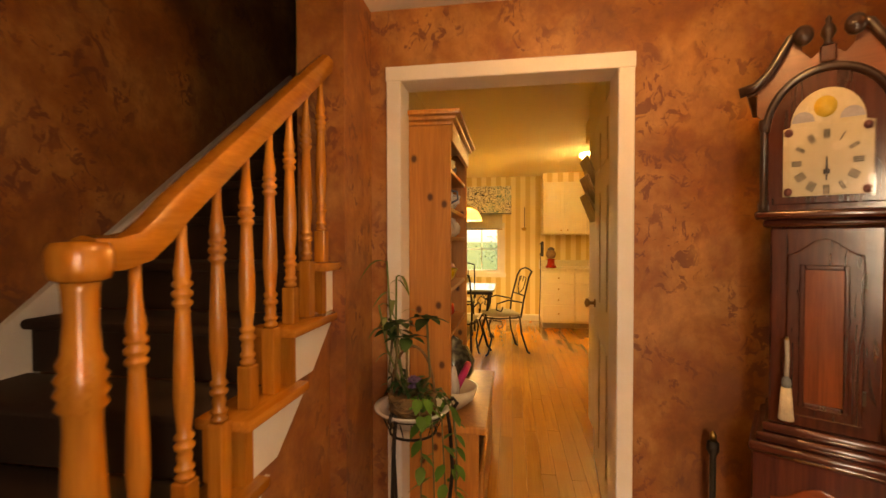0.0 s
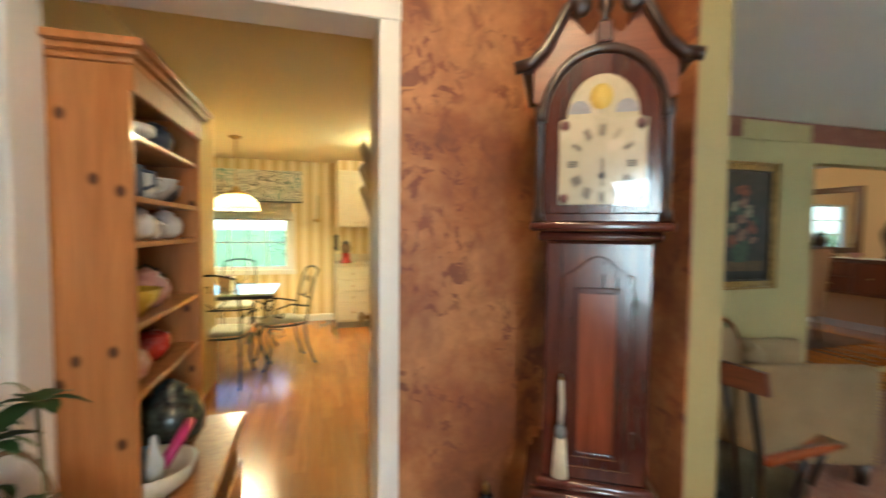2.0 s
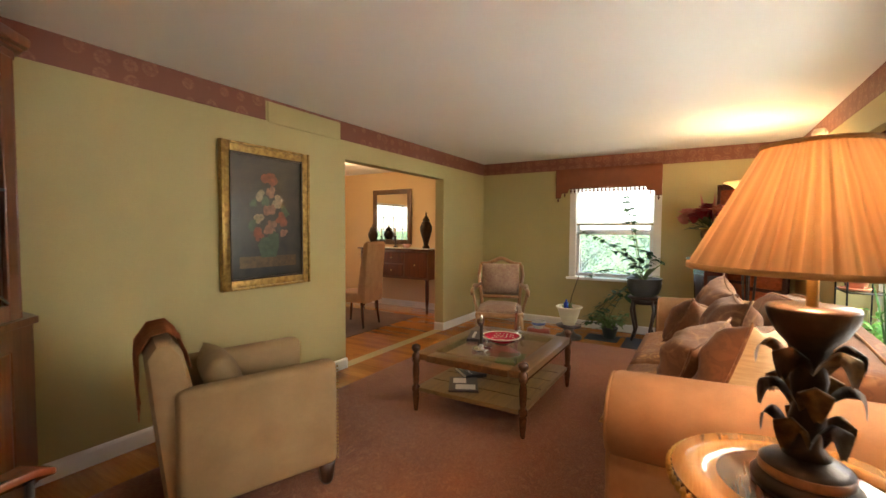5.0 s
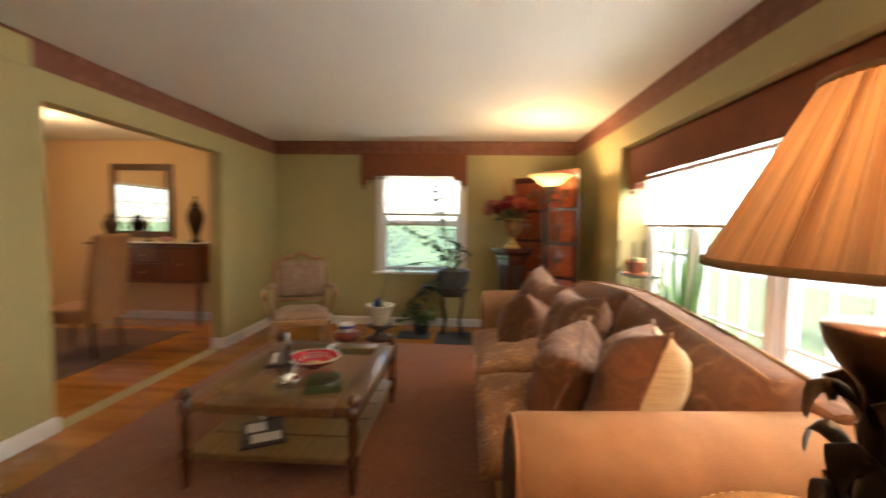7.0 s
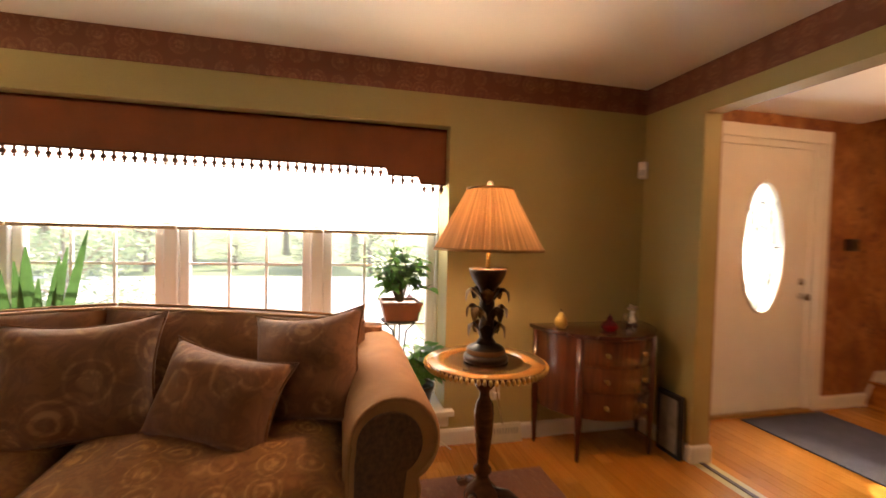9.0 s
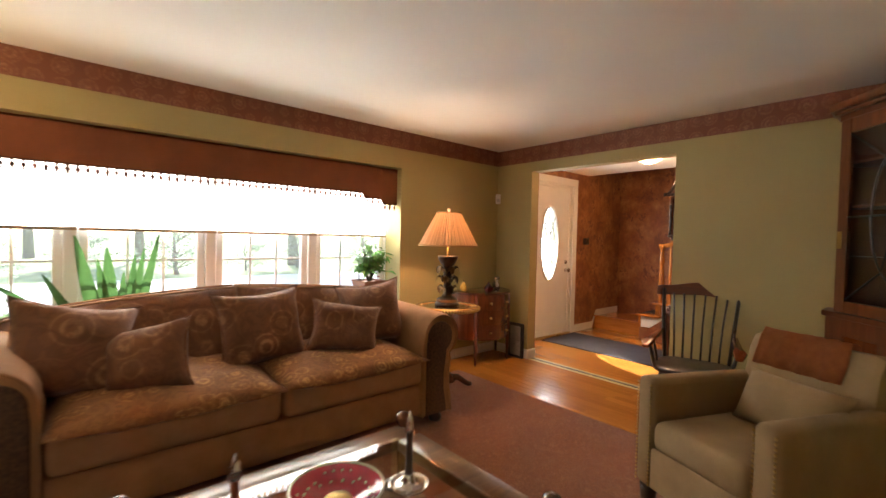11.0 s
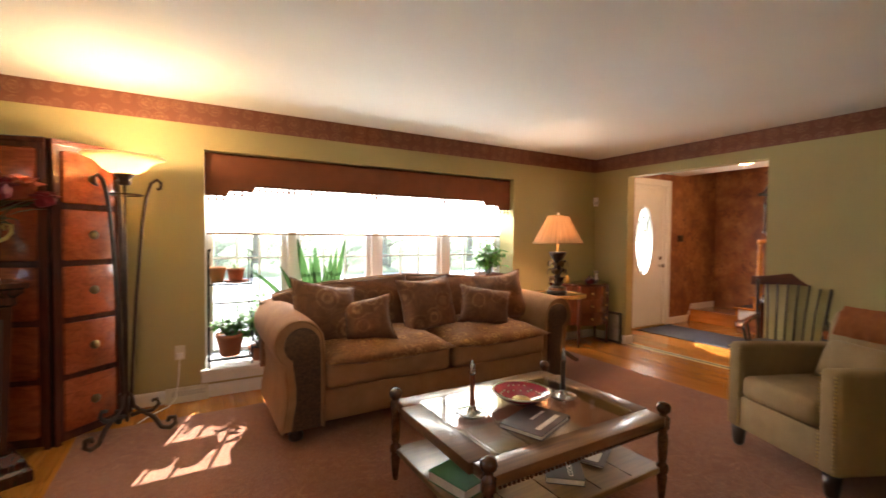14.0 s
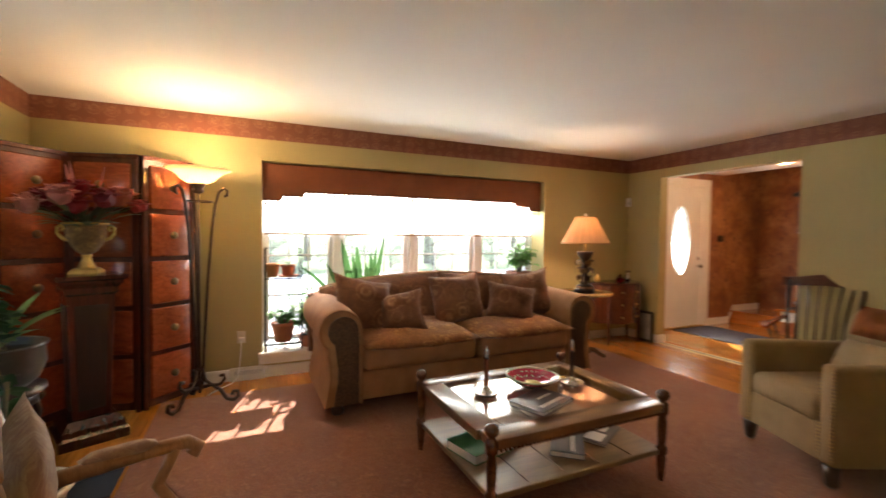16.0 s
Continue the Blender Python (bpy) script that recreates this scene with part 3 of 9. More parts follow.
# ---- windows ----
def sash(parent, x0, x1, z0, z1, y, cols, rows, stile=0.055):
    """One glazed unit in the plane y with thin bars."""
    f = part("window_frame", B(), VINYL, parent)
    bm = B()
    box(bm, x0, y - 0.03, z0, x0 + stile, y + 0.03, z1, 0.006)
    box(bm, x1 - stile, y - 0.03, z0, x1, y + 0.03, z1, 0.006)
    box(bm, x0 + stile, y - 0.03, z0, x1 - stile, y + 0.03, z0 + stile, 0.006)
    box(bm, x0 + stile, y - 0.03, z1 - stile, x1 - stile, y + 0.03, z1, 0.006)
    bm.to_mesh(f.data)
    bm.free()
    bm = B()
    gx0, gx1, gz0, gz1 = x0 + stile, x1 - stile, z0 + stile, z1 - stile
    for i in range(1, cols):
        x = gx0 + (gx1 - gx0) * i / cols
        box(bm, x - 0.008, y - 0.012, gz0, x + 0.008, y + 0.008, gz1)
    for i in range(1, rows):
        z = gz0 + (gz1 - gz0) * i / rows
        box(bm, gx0, y - 0.011, z - 0.008, gx1, y + 0.007, z + 0.008)
    part("glazing_bar", bm, VINYL, parent)
    g = part("pane", box(B(), gx0, y - 0.004, gz0, gx1, y, gz1), PANE, parent)
    g.visible_shadow = False


w1 = tagged(new("window_1"), "wide white vinyl picture window in four units", "window", "", "structure")
for x0, x1 in ((3.47, 4.23), (4.31, 5.09), (5.17, 5.95), (6.03, 6.72)):
    sash(w1, x0, x1, 0.27, 2.03, YG, 3, 4)
bm = B()
for x in (3.45, 4.23, 5.09, 5.95):
    box(bm, x, YG - 0.05, 0.24, x + (0.02 if x == 3.45 else 0.08), YG + 0.055, 2.06, 0.006)
box(bm, 6.72, YG - 0.05, 0.24, 6.74, YG + 0.055, 2.06, 0.003)
box(bm, 3.45, YG - 0.05, 2.03, 6.74, YG + 0.05, 2.064, 0.003)
part("mullion", bm, VINYL, w1)
part("window_sill", box(B(), 3.39, YG - 0.05, 0.20, 6.775, YS + 0.05, 0.238, 0.008, 2), WHITE, w1, "white painted deep window sill")
part("apron", box(B(), 3.42, YS, 0.125, 6.77, YS + 0.016, 0.199, 0.004), WHITE, w1)

w2 = tagged(new("window_2"), "white double-hung window with bright garden behind", "window", "", "structure")

def sash_x(parent, y0, y1, z0, z1, x, cols, rows, stile=0.045):
    bm = B()
    for a in ((y0, y0 + stile, z0, z1), (y1 - stile, y1, z0, z1), (y0 + stile, y1 - stile, z0, z0 + stile), (y0 + stile, y1 - stile, z1 - stile, z1)):
        box(bm, x - 0.025, a[0], a[2], x + 0.025, a[1], a[3], 0.005)
    part("window_frame", bm, VINYL, parent)
    bm = B()
    for i in range(1, cols):
        y = y0 + stile + (y1 - y0 - 2 * stile) * i / cols
        box(bm, x - 0.008, y - 0.008, z0 + stile, x + 0.008, y + 0.008, z1 - stile)
    for i in range(1, rows):
        z = z0 + stile + (z1 - z0 - 2 * stile) * i / rows
        box(bm, x - 0.007, y0 + stile, z - 0.008, x + 0.007, y1 - stile, z + 0.008)
    if cols + rows > 2:
        part("glazing_bar", bm, VINYL, parent)
    else:
        bm.free()
    g = part("pane", box(B(), x - 0.002, y0 + stile, z0 + stile, x + 0.002, y1 - stile, z1 - stile), GLARE_PANE, parent)
    g.visible_shadow = False


sash_x(w2, 1.30, 2.31, 0.74, 1.38, XE + 0.05, 1, 1)
sash_x(w2, 1.30, 2.31, 1.36, 1.98, XE + 0.09, 1, 1)
bm = B()
box(bm, XE - 0.014, 1.21, 0.72, XE + 0.10, 1.30, 2.0, 0.004)
box(bm, XE - 0.014, 2.31, 0.72, XE + 0.10, 2.40, 2.0, 0.004)
box(bm, XE - 0.014, 1.21, 2.0, XE + 0.004, 2.40, 2.08, 0.004)
part("casing", bm, WHITE, w2)
part("window_sill", box(B(), XE - 0.06, 1.18, 0.69, XE + 0.12, 2.43, 0.722, 0.006, 2), WHITE, w2)

w3 = tagged(new("window_3"), "white kitchen window with divided panes", "window", "", "structure")
sash(w3, -0.80, 0.36, 0.80, 1.62, 7.82, 4, 2, 0.05)
bm = B()
box(bm, -0.88, 7.735, 0.80, -0.80, 7.80, 1.66, 0.004)
box(bm, 0.36, 7.735, 0.78, 0.44, 7.80, 1.66, 0.004)
box(bm, -0.90, 7.72, 0.73, 0.46, 7.80, 0.80, 0.004)
part("casing", bm, WHITE, w3)
# unseen window, added to let daylight into the dining room
w4 = tagged(new("window_4"), "white window added out of view in the dining room", "window", "", "structure")
sash(w4, 5.6, 7.2, 0.8, 2.0, 7.12, 4, 4, 0.05)

# ---- outdoors ----
GRASS = plain("lawn_grass", (0.13, 0.20, 0.06), (0.09, 0.14, 0.04), 0.6, 0.95, 0, 30, 0.3, 0)
DRIVE = plain("pale_concrete_drive", (0.50, 0.50, 0.48), (0.42, 0.42, 0.41), 0.8, 0.9, 0, 40, 0.2, 0)
setting("ground", box(B(), -400, -400, -0.75, 400, 400, -0.45), GRASS, "mown green lawn round the house", "ground")
setting("road", box(B(), -60, -16.0, -0.449, 60, -9.5, -0.44), DRIVE, "pale street in front of the house", "road")
setting("driveway", box(B(), 2.6, -9.5, -0.449, 9.0, -1.6, -0.441), DRIVE, "pale concrete driveway", "driveway")
setting("foundation_wall", box(B(), -1.8, -0.56, -0.6, 8.6, 7.9, -0.13), DRIVE, "concrete house foundation", "wall")

# ---- living room: materials of things ----
ARMCLOTH = plain("tan_chenille", (0.40, 0.205, 0.090), (0.31, 0.150, 0.062), 8, 0.8, 0, 280, 0.35)
PAISLEY = paisley("brown_paisley_chenille", (0.185, 0.074, 0.029), (0.34, 0.170, 0.075), (0.115, 0.041, 0.017), 5.2)
PAISLEY_GOLD = paisley("gold_paisley_seat", (0.32, 0.135, 0.042), (0.60, 0.31, 0.10), (0.19, 0.070, 0.024), 8.0)
STRIPE = plain("cream_ribbed_cloth", (0.56, 0.42, 0.24), (0.44, 0.31, 0.17), 10, 0.8, 0, 200, 0.4, 1.0, 0, (1, 1, 12))
WEAVE = plain("brown_woven_panel", (0.13, 0.066, 0.032), (0.055, 0.026, 0.013), 60, 0.8, 0, 200, 0.8)
DARKWOOD = wood("near_black_wood", (0.018, 0.009, 0.006), (0.05, 0.02, 0.012), "z", 0.3, 0.4)
BRASS = plain("aged_brass", (0.55, 0.36, 0.12), (0.40, 0.25, 0.08), 12, 0.3, 1.0, 100, 0.05)
GOLD = plain("gilt_wood", (0.62, 0.40, 0.11), (0.38, 0.22, 0.06), 14, 0.38, 0.75, 90, 0.3)
BRONZE = plain("dark_bronze", (0.06, 0.035, 0.02), (0.025, 0.015, 0.01), 18, 0.35, 0.6, 90, 0.2)
IRON = plain("black_wrought_iron", (0.03, 0.025, 0.022), (0.015, 0.013, 0.012), 30, 0.5, 0.5, 120, 0.3)
BROWNIRON = plain("rust_brown_iron", (0.09, 0.05, 0.03), (0.04, 0.022, 0.014), 30, 0.45, 0.5, 120, 0.3)
TAN = plain("tan_velvet", (0.34, 0.225, 0.108), (0.26, 0.168, 0.078), 6, 0.85, 0, 260, 0.25)
ORANGE = plain("burnt_orange_throw", (0.46, 0.15, 0.045), (0.36, 0.11, 0.033), 25, 0.95, 0, 200, 0.6)
TERRA = plain("terracotta", (0.42, 0.15, 0.07), (0.34, 0.12, 0.055), 14, 0.85, 0, 90, 0.2)
CREAM = plain("cream_glaze", (0.72, 0.66, 0.50), (0.62, 0.56, 0.42), 10, 0.3, 0, 60, 0.05, 1, 0.4)
SILVER = plain("pewter_silver", (0.60, 0.58, 0.54), (0.40, 0.38, 0.35), 14, 0.25, 1.0, 90, 0.05)
PLAINGLASS = glass("clear_glass")
# colour pair: pleats painted in shade, pleats painted lit
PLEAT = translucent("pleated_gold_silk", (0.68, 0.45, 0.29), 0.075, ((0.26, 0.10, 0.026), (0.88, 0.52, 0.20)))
SOIL = plain("potting_soil", (0.05, 0.03, 0.02), None, 30, 0.95, 0, 80, 0.6)
BLACK = plain("black_rubber", (0.012, 0.012, 0.013), None, 20, 0.7)

# ---- area rug ----
setting("rug", box(B(), 2.95, 0.20, 0.0005, 7.50, 3.42, 0.012, 0.004), RUG, "large brown area rug with a scroll pattern", "rug")


# ---- sofa ----
def roll(x_in, s, r, cz, inset, z0, flare):
    """Outline of a rolled arm seen from the front, inset from its edge."""
    pts = [(x_in + s * inset, z0), (x_in + s * inset, cz - 0.06)]
    cx = x_in + s * (r + 0.005)
    for i in range(19):
        a = math.pi - i * math.pi * 1.36 / 18 + 0.12
        pts.append((cx + s * (r - inset) * math.cos(a), cz + (r - inset) * math.sin(a)))
    pts += [(cx + s * (r * 0.62 - inset), cz - 0.18), (cx + s * (r * 0.54 - inset), cz - 0.27), (cx + s * (r * 0.55 + flare - inset), cz - 0.38), (cx + s * (r * 0.66 + flare - inset), z0 + 0.08), (cx + s * (r * 0.72 + flare - inset), z0)]
    return pts


def sofa_arm(parent, x_in, s):
    """A big rolled arm with a woven scroll panel on its front."""
    r, cz = 0.165, 0.655
    bm = B()
    prism(bm, roll(x_in, s, r, cz, 0.0, 0.09, 0.0), "y", 0.14, 1.055, 0.022)
    for v in bm.verts:
        k = (1.055 - v.co.y) / 0.915
        v.co.z += 0.035 * k * max(0.0, (v.co.z - 0.45) / 0.4) + 0.004 * noise.noise(v.co * 5)
        v.co.x += s * 0.006 * noise.noise(v.co * 4.3)
    part("arm", bm, ARMCLOTH, parent, "tan rolled arm", True)
    edge = roll(x_in, s, r, cz, 0.012, 0.09, 0.0)
    part("arm_welt", tube(B(), [(x, 1.056, z) for x, z in edge], 0.008, 6), ARMCLOTH, parent)
    bm = B()
    prism(bm, roll(x_in - s * 0.016, s, r, cz - 0.004, 0.052, 0.10, 0.0), "y", 1.05, 1.072, 0.008)
    part("arm_front", bm, WEAVE, parent, "brown woven scroll-shaped arm front", True)


def back_height(x):
    """Top of the serpentine sofa back."""
    u = min(abs(x - 5.13) / 1.20, 1.0)
    return 1.005 - 0.055 * u - 0.03 * u * u - (0.06 if x > 5.13 else 0.01) * u ** 5


def back_cushion(parent, x0, x1):
    """One long boxed cushion whose top follows the back."""
    bm = B()
    nx, nz = 22, 9
    grid = {}
    for side in (1, -1):
        for i in range(nx + 1):
            for j in range(nz + 1):
                u, w = i / nx, j / nz
                x = x0 + (x1 - x0) * u
                z = 0.50 + (back_height(x) - 0.50) * w
                eu, ew = 2 * u - 1, 2 * w - 1
                puff = max((1 - eu ** 6) * (1 - ew ** 4), 0.0) ** 0.6
                y = 0.36 - 0.10 * w + side * (0.05 + 0.085 * puff) + 0.010 * noise.noise(Vector((x * 5, z * 5, side)))
                grid[side, i, j] = bm.verts.new((x, y, z + 0.008 * noise.noise(Vector((x * 6, side, 3.0)))))
    for side in (1, -1):
        for i in range(nx):
            for j in range(nz):
                q = [grid[side, i, j], grid[side, i + 1, j], grid[side, i + 1, j + 1], grid[side, i, j + 1]]
                bm.faces.new(q if side < 0 else list(reversed(q))).smooth = True
    rim = [(i, 0) for i in range(nx)] + [(nx, j) for j in range(nz)] + [(i, nz) for i in range(nx, 0, -1)] + [(0, j) for j in range(nz, 0, -1)]
    for a, b in zip(rim, rim[1:] + rim[:1]):
        bm.faces.new((grid[1, a[0], a[1]], grid[1, b[0], b[1]], grid[-1, b[0], b[1]], grid[-1, a[0], a[1]])).smooth = True
    bmesh.ops.recalc_face_normals(bm, faces=bm.faces[:])
    cushion = part("back_cushion", bm, PAISLEY, parent, "brown paisley boxed back cushion")
    for side in (1, -1):
        pts = [(x0 + (x1 - x0) * k / 24, 0.26 + side * 0.058, back_height(x0 + (x1 - x0) * k / 24) + 0.004) for k in range(25)]
        part("piping", tube(B(), pts, 0.007, 6), ARMCLOTH, cushion)


sofa = thing("sofa", "tan and brown paisley rolled-arm sofa under the wide window", "sofa")
bm = B()
box(bm, 3.95, 0.15, 0.10, 6.22, 1.03, 0.33, 0.03, 2)
part("base", bm, ARMCLOTH, sofa, "", True)
bm = B()
outline = [(3.90, 0.30)] + [(x, back_height(x) - 0.035) for x in [3.90 + 2.46 * k / 24 for k in range(25)]] + [(6.36, 0.30)]
prism(bm, outline, "y", 0.09, 0.22, 0.03)
part("back_frame", bm, PAISLEY, sofa, "paisley covered serpentine back", True)
sofa_arm(sofa, 6.07, 1)
sofa_arm(sofa, 4.11, -1)
for x0, x1 in ((4.11, 5.085), (5.095, 6.07)):
    bm = B()
    box(bm, x0, 0.36, 0.33, x1, 1.075, 0.525, 0.05, 4)
    for v in bm.verts:
        if v.co.z > 0.45:
            u = (v.co.x - x0) / (x1 - x0) * 2 - 1
            v.co.z += 0.03 * (1 - u * u) + 0.008 * noise.noise(v.co * 6)
    part("seat_cushion", bm, ARMCLOTH, sofa, "", True)
    bm = B()
    pillow(bm, x1 - x0 + 0.01, 0.88, 0.17, pose((x0 + x1) / 2, 0.70, 0.535, -1.5, 0, 0), 16, 0.0, 0.03)
    part("seat_top", bm, PAISLEY_GOLD, sofa, "gold paisley seat top")
back_cushion(sofa, 4.00, 5.125)
back_cushion(sofa, 5.135, 6.28)
for x, y in ((6.25, 0.99), (3.93, 0.99), (6.22, 0.2), (3.96, 0.2)):
    bm = B()
    lathe(bm, [(0.03, 0.0125), (0.045, 0.02), (0.05, 0.05), (0.035, 0.075), (0.055, 0.10), (0.055, 0.12)], 14, (x, y, 0))
    part("foot", bm, DARKWOOD, sofa)


def throw_pillow(x, y, z, w, h, tilt, yaw, material, label, turn=0.0, ribbed=False):
    t = thing("throw_pillow", label, "pillow", "pillows on the sofa", (x, y, z), 0)
    m = pose(0, 0, 0, 0, 0, yaw) @ pose(0, 0, 0, tilt, 0, 0) @ pose(0, 0, 0, 0, 0, turn)
    cover = part("cover", pillow(B(), w, h, 0.27, m, 16, 0.17, 0.03), material, t)
    if ribbed:
        cover.data.materials.append(STRIPE)
        for p in cover.data.polygons[:256]:
            p.material_index = 1
    bm = B()
    ring = []
    for i in range(41):
        a = i / 40 * 4
        k = int(a) % 4
        f = a - int(a)
        c = [(-1, -1), (1, -1), (1, 1), (-1, 1)]
        p, q = c[k], c[(k + 1) % 4]
        u, v = p[0] + (q[0] - p[0]) * f, p[1] + (q[1] - p[1]) * f
        ring.append(m @ Vector((u * w / 2 * (1 - 0.17 * (1 - v * v)), v * h / 2 * (1 - 0.17 * (1 - u * u)), 0)))
    part("piping", tube(bm, ring, 0.006, 6), material, t)


throw_pillow(5.98, 0.66, 0.775, 0.54, 0.50, 112, 12, PAISLEY, "large brown paisley throw pillow leaning on the sofa arm", 12)
throw_pillow(5.68, 0.80, 0.715, 0.40, 0.38, 116, -34, PAISLEY, "small brown paisley throw pillow on the sofa seat", -14)
throw_pillow(5.07, 0.62, 0.775, 0.56, 0.50, 106, 4, PAISLEY, "square brown paisley throw pillow against the sofa back", -3)
throw_pillow(4.56, 0.76, 0.735, 0.50, 0.37, 112, -16, PAISLEY, "oblong brown paisley throw pillow on the sofa seat", 10)
throw_pillow(4.25, 0.60, 0.785, 0.50, 0.50, 108, -20, PAISLEY, "paisley throw pillow with a cream ribbed back by the arm", -8, True)


# ---- coffee table ----
ct = thing("coffee_table", "walnut coffee table with a glass top and lower shelf", "coffee table")
CX0, CX1, CY0, CY1 = 4.765, 5.872, 1.74, 2.595
TABLEW = wood("golden_walnut_rail", (0.10, 0.038, 0.011), (0.23, 0.105, 0.034), "x", 0.32, 0.25)
LEGP = [(0.012, 0.0125), (0.016, 0.03), (0.024, 0.12), (0.026, 0.145), (0.018, 0.155), (0.030, 0.17), (0.030, 0.20), (0.018, 0.215), (0.022, 0.24), (0.027, 0.33), (0.020, 0.38), (0.031, 0.395), (0.031, 0.445), (0.02, 0.455), (0.017, 0.465), (0.032, 0.478), (0.036, 0.495), (0.03, 0.515), (0.012, 0.524), (0.004, 0.526)]
for x in (CX0, CX1):
    for y in (CY0, CY1):
        part("leg", lathe(B(), LEGP, 14, (x, y, 0)), WALNUT, ct)
bm = B()
WD = 0.105
box(bm, CX0, CY0 - 0.02, 0.405, CX1, CY0 + WD, 0.455, 0.006, 2)
part("rail", bm, TABLEW, ct, "", True)
bm = B()
box(bm, CX0, CY1 - WD, 0.405, CX1, CY1 + 0.02, 0.455, 0.006, 2)
part("rail", bm, TABLEW, ct, "", True)
bm = B()
box(bm, CX0 - 0.02, CY0 + WD, 0.405, CX0 + WD, CY1 - WD, 0.4555, 0.006, 2)
part("rail", bm, TABLEW, ct, "", True)
bm = B()
box(bm, CX1 - WD, CY0 + WD, 0.405, CX1 + 0.02, CY1 - WD, 0.4555, 0.006, 2)
part("rail", bm, TABLEW, ct, "", True)
bm = B()
for k in range(46):
    x = CX0 + 0.04 + (CX1 - CX0 - 0.08) * k / 45
    for y in (CY0 - 0.021, CY1 + 0.021):
        box(bm, x - 0.006, y - 0.004, 0.398, x + 0.006, y + 0.004, 0.409)
tagged(part("beading", bm, WALNUT, ct), kind="stuff")
gl = part("glass_top", box(B(), CX0 + WD - 0.012, CY0 + WD - 0.012, 0.4565, CX1 - WD + 0.012, CY1 - WD + 0.012, 0.4645, 0.0035), clear_pane("table_glass", ((0.0, 0.05), (0.5, 0.09), (0.66, 0.19), (0.83, 0.42), (1.0, 1.0))), ct, "bevelled clear glass pane")
gl.visible_shadow = False
bm = B()
box(bm, CX0 - 0.005, CY0 - 0.005, 0.165, CX1 + 0.005, CY1 + 0.005, 0.195, 0.006, 2)
part("lower_shelf", bm, wood("olive_walnut_shelf", (0.16, 0.085, 0.026), (0.29, 0.165, 0.052), "x", 0.35, 0.3), ct, "worn wooden lower shelf")
bm = B()
for k in range(1, 5):
    x = CX0 + (CX1 - CX0) * k / 5
    box(bm, x - 0.003, CY0 + 0.02, 0.1935, x + 0.003, CY1 - 0.02, 0.196)
part("inlay_line", bm, WALNUT, ct)

bowl = thing("bowl", "red enamel bowl with white dots and gilt centre on the glass", "bowl", "", (5.31, 2.13, 0.4655))
RED = plain("red_enamel", (0.42, 0.015, 0.035), (0.34, 0.012, 0.03), 9, 0.2, 0, 90, 0.03, 1, 0.5)
part("body", lathe(B(), [(0.0, 0.0), (0.055, 0.002), (0.065, 0.012), (0.11, 0.03), (0.15, 0.062), (0.155, 0.068), (0.148, 0.066), (0.105, 0.038), (0.05, 0.022), (0.0, 0.02)], 36), RED, bowl)
part("rim", lathe(B(), [(0.150, 0.064), (0.157, 0.064), (0.158, 0.072), (0.150, 0.071)], 36, ring=True), CREAM, bowl)
bm = B()
for ring_r, ring_z, n in ((0.128, 0.0525, 26), (0.108, 0.0425, 20), (0.09, 0.0365, 14)):
    for k in range(n):
        if (k // 4) % 2 == 0:
            a = 2 * math.pi * k / n
            bmesh.ops.create_icosphere(bm, subdivisions=1, radius=0.0055, matrix=Matrix.Translation((ring_r * math.cos(a), ring_r * math.sin(a), ring_z)))
tagged(part("dots", bm, CREAM, bowl), kind="stuff")
part("medallion", lathe(B(), [(0.0, 0.034), (0.02, 0.033), (0.045, 0.027), (0.05, 0.0215)], 16), GOLD, bowl)


def candlestick(x, y, label, mat):
    t = thing("candlestick", label, "candlestick", "candlesticks on the coffee table", (x, y, 0.4655))
    part("dish", lathe(B(), [(0.0, 0.0), (0.055, 0.0), (0.072, 0.012), (0.075, 0.02), (0.068, 0.018), (0.03, 0.01), (0.022, 0.03), (0.016, 0.04), (0.016, 0.05), (0.0, 0.05)], 24), SILVER, t)
    bm = B()
    tube(bm, [(0.07, 0, 0.015), (0.095, 0, 0.03), (0.105, 0, 0.05), (0.09, 0, 0.062), (0.075, 0, 0.05)], 0.005, 6)
    part("ring_handle", bm, SILVER, t)
    part("stem", lathe(B(), [(0.013, 0.05), (0.016, 0.06), (0.013, 0.08), (0.0125, 0.20), (0.014, 0.205)], 14), mat, t)
    part("cap", lathe(B(), [(0.016, 0.205), (0.017, 0.22), (0.012, 0.235), (0.014, 0.25), (0.006, 0.27), (0.002, 0.28)], 14), SILVER, t)


candlestick(5.63, 2.13, "pewter chamber candlestick with a red-brown stem on the glass top", wood("red_brown_stem", (0.22, 0.05, 0.02), (0.34, 0.09, 0.03), "z", 0.3, 0.4))
candlestick(5.06, 2.19, "pewter chamber candlestick with a dark stem on the glass top", DARKWOOD)


def book(name, label, x, y, z, w, d, h, yaw, cover, group="books on the coffee table"):
    t = thing(name, label, "book", group, (x, y, z), yaw)
    part("page_block", box(B(), -w / 2 + 0.006, -d / 2 + 0.006, 0.003, w / 2 - 0.004, d / 2 - 0.006, h - 0.003), plain("paper", (0.74, 0.70, 0.62), None, 60, 0.9), t)
    bm = B()
    box(bm, -w / 2, -d / 2, 0, w / 2, d / 2, 0.003)
    box(bm, -w / 2, -d / 2, h - 0.003, w / 2, d / 2, h, 0.001)
    box(bm, -w / 2 - 0.002, -d / 2, 0, -w / 2 + 0.002, d / 2, h)
    part("cover", bm, cover, t)
    return t


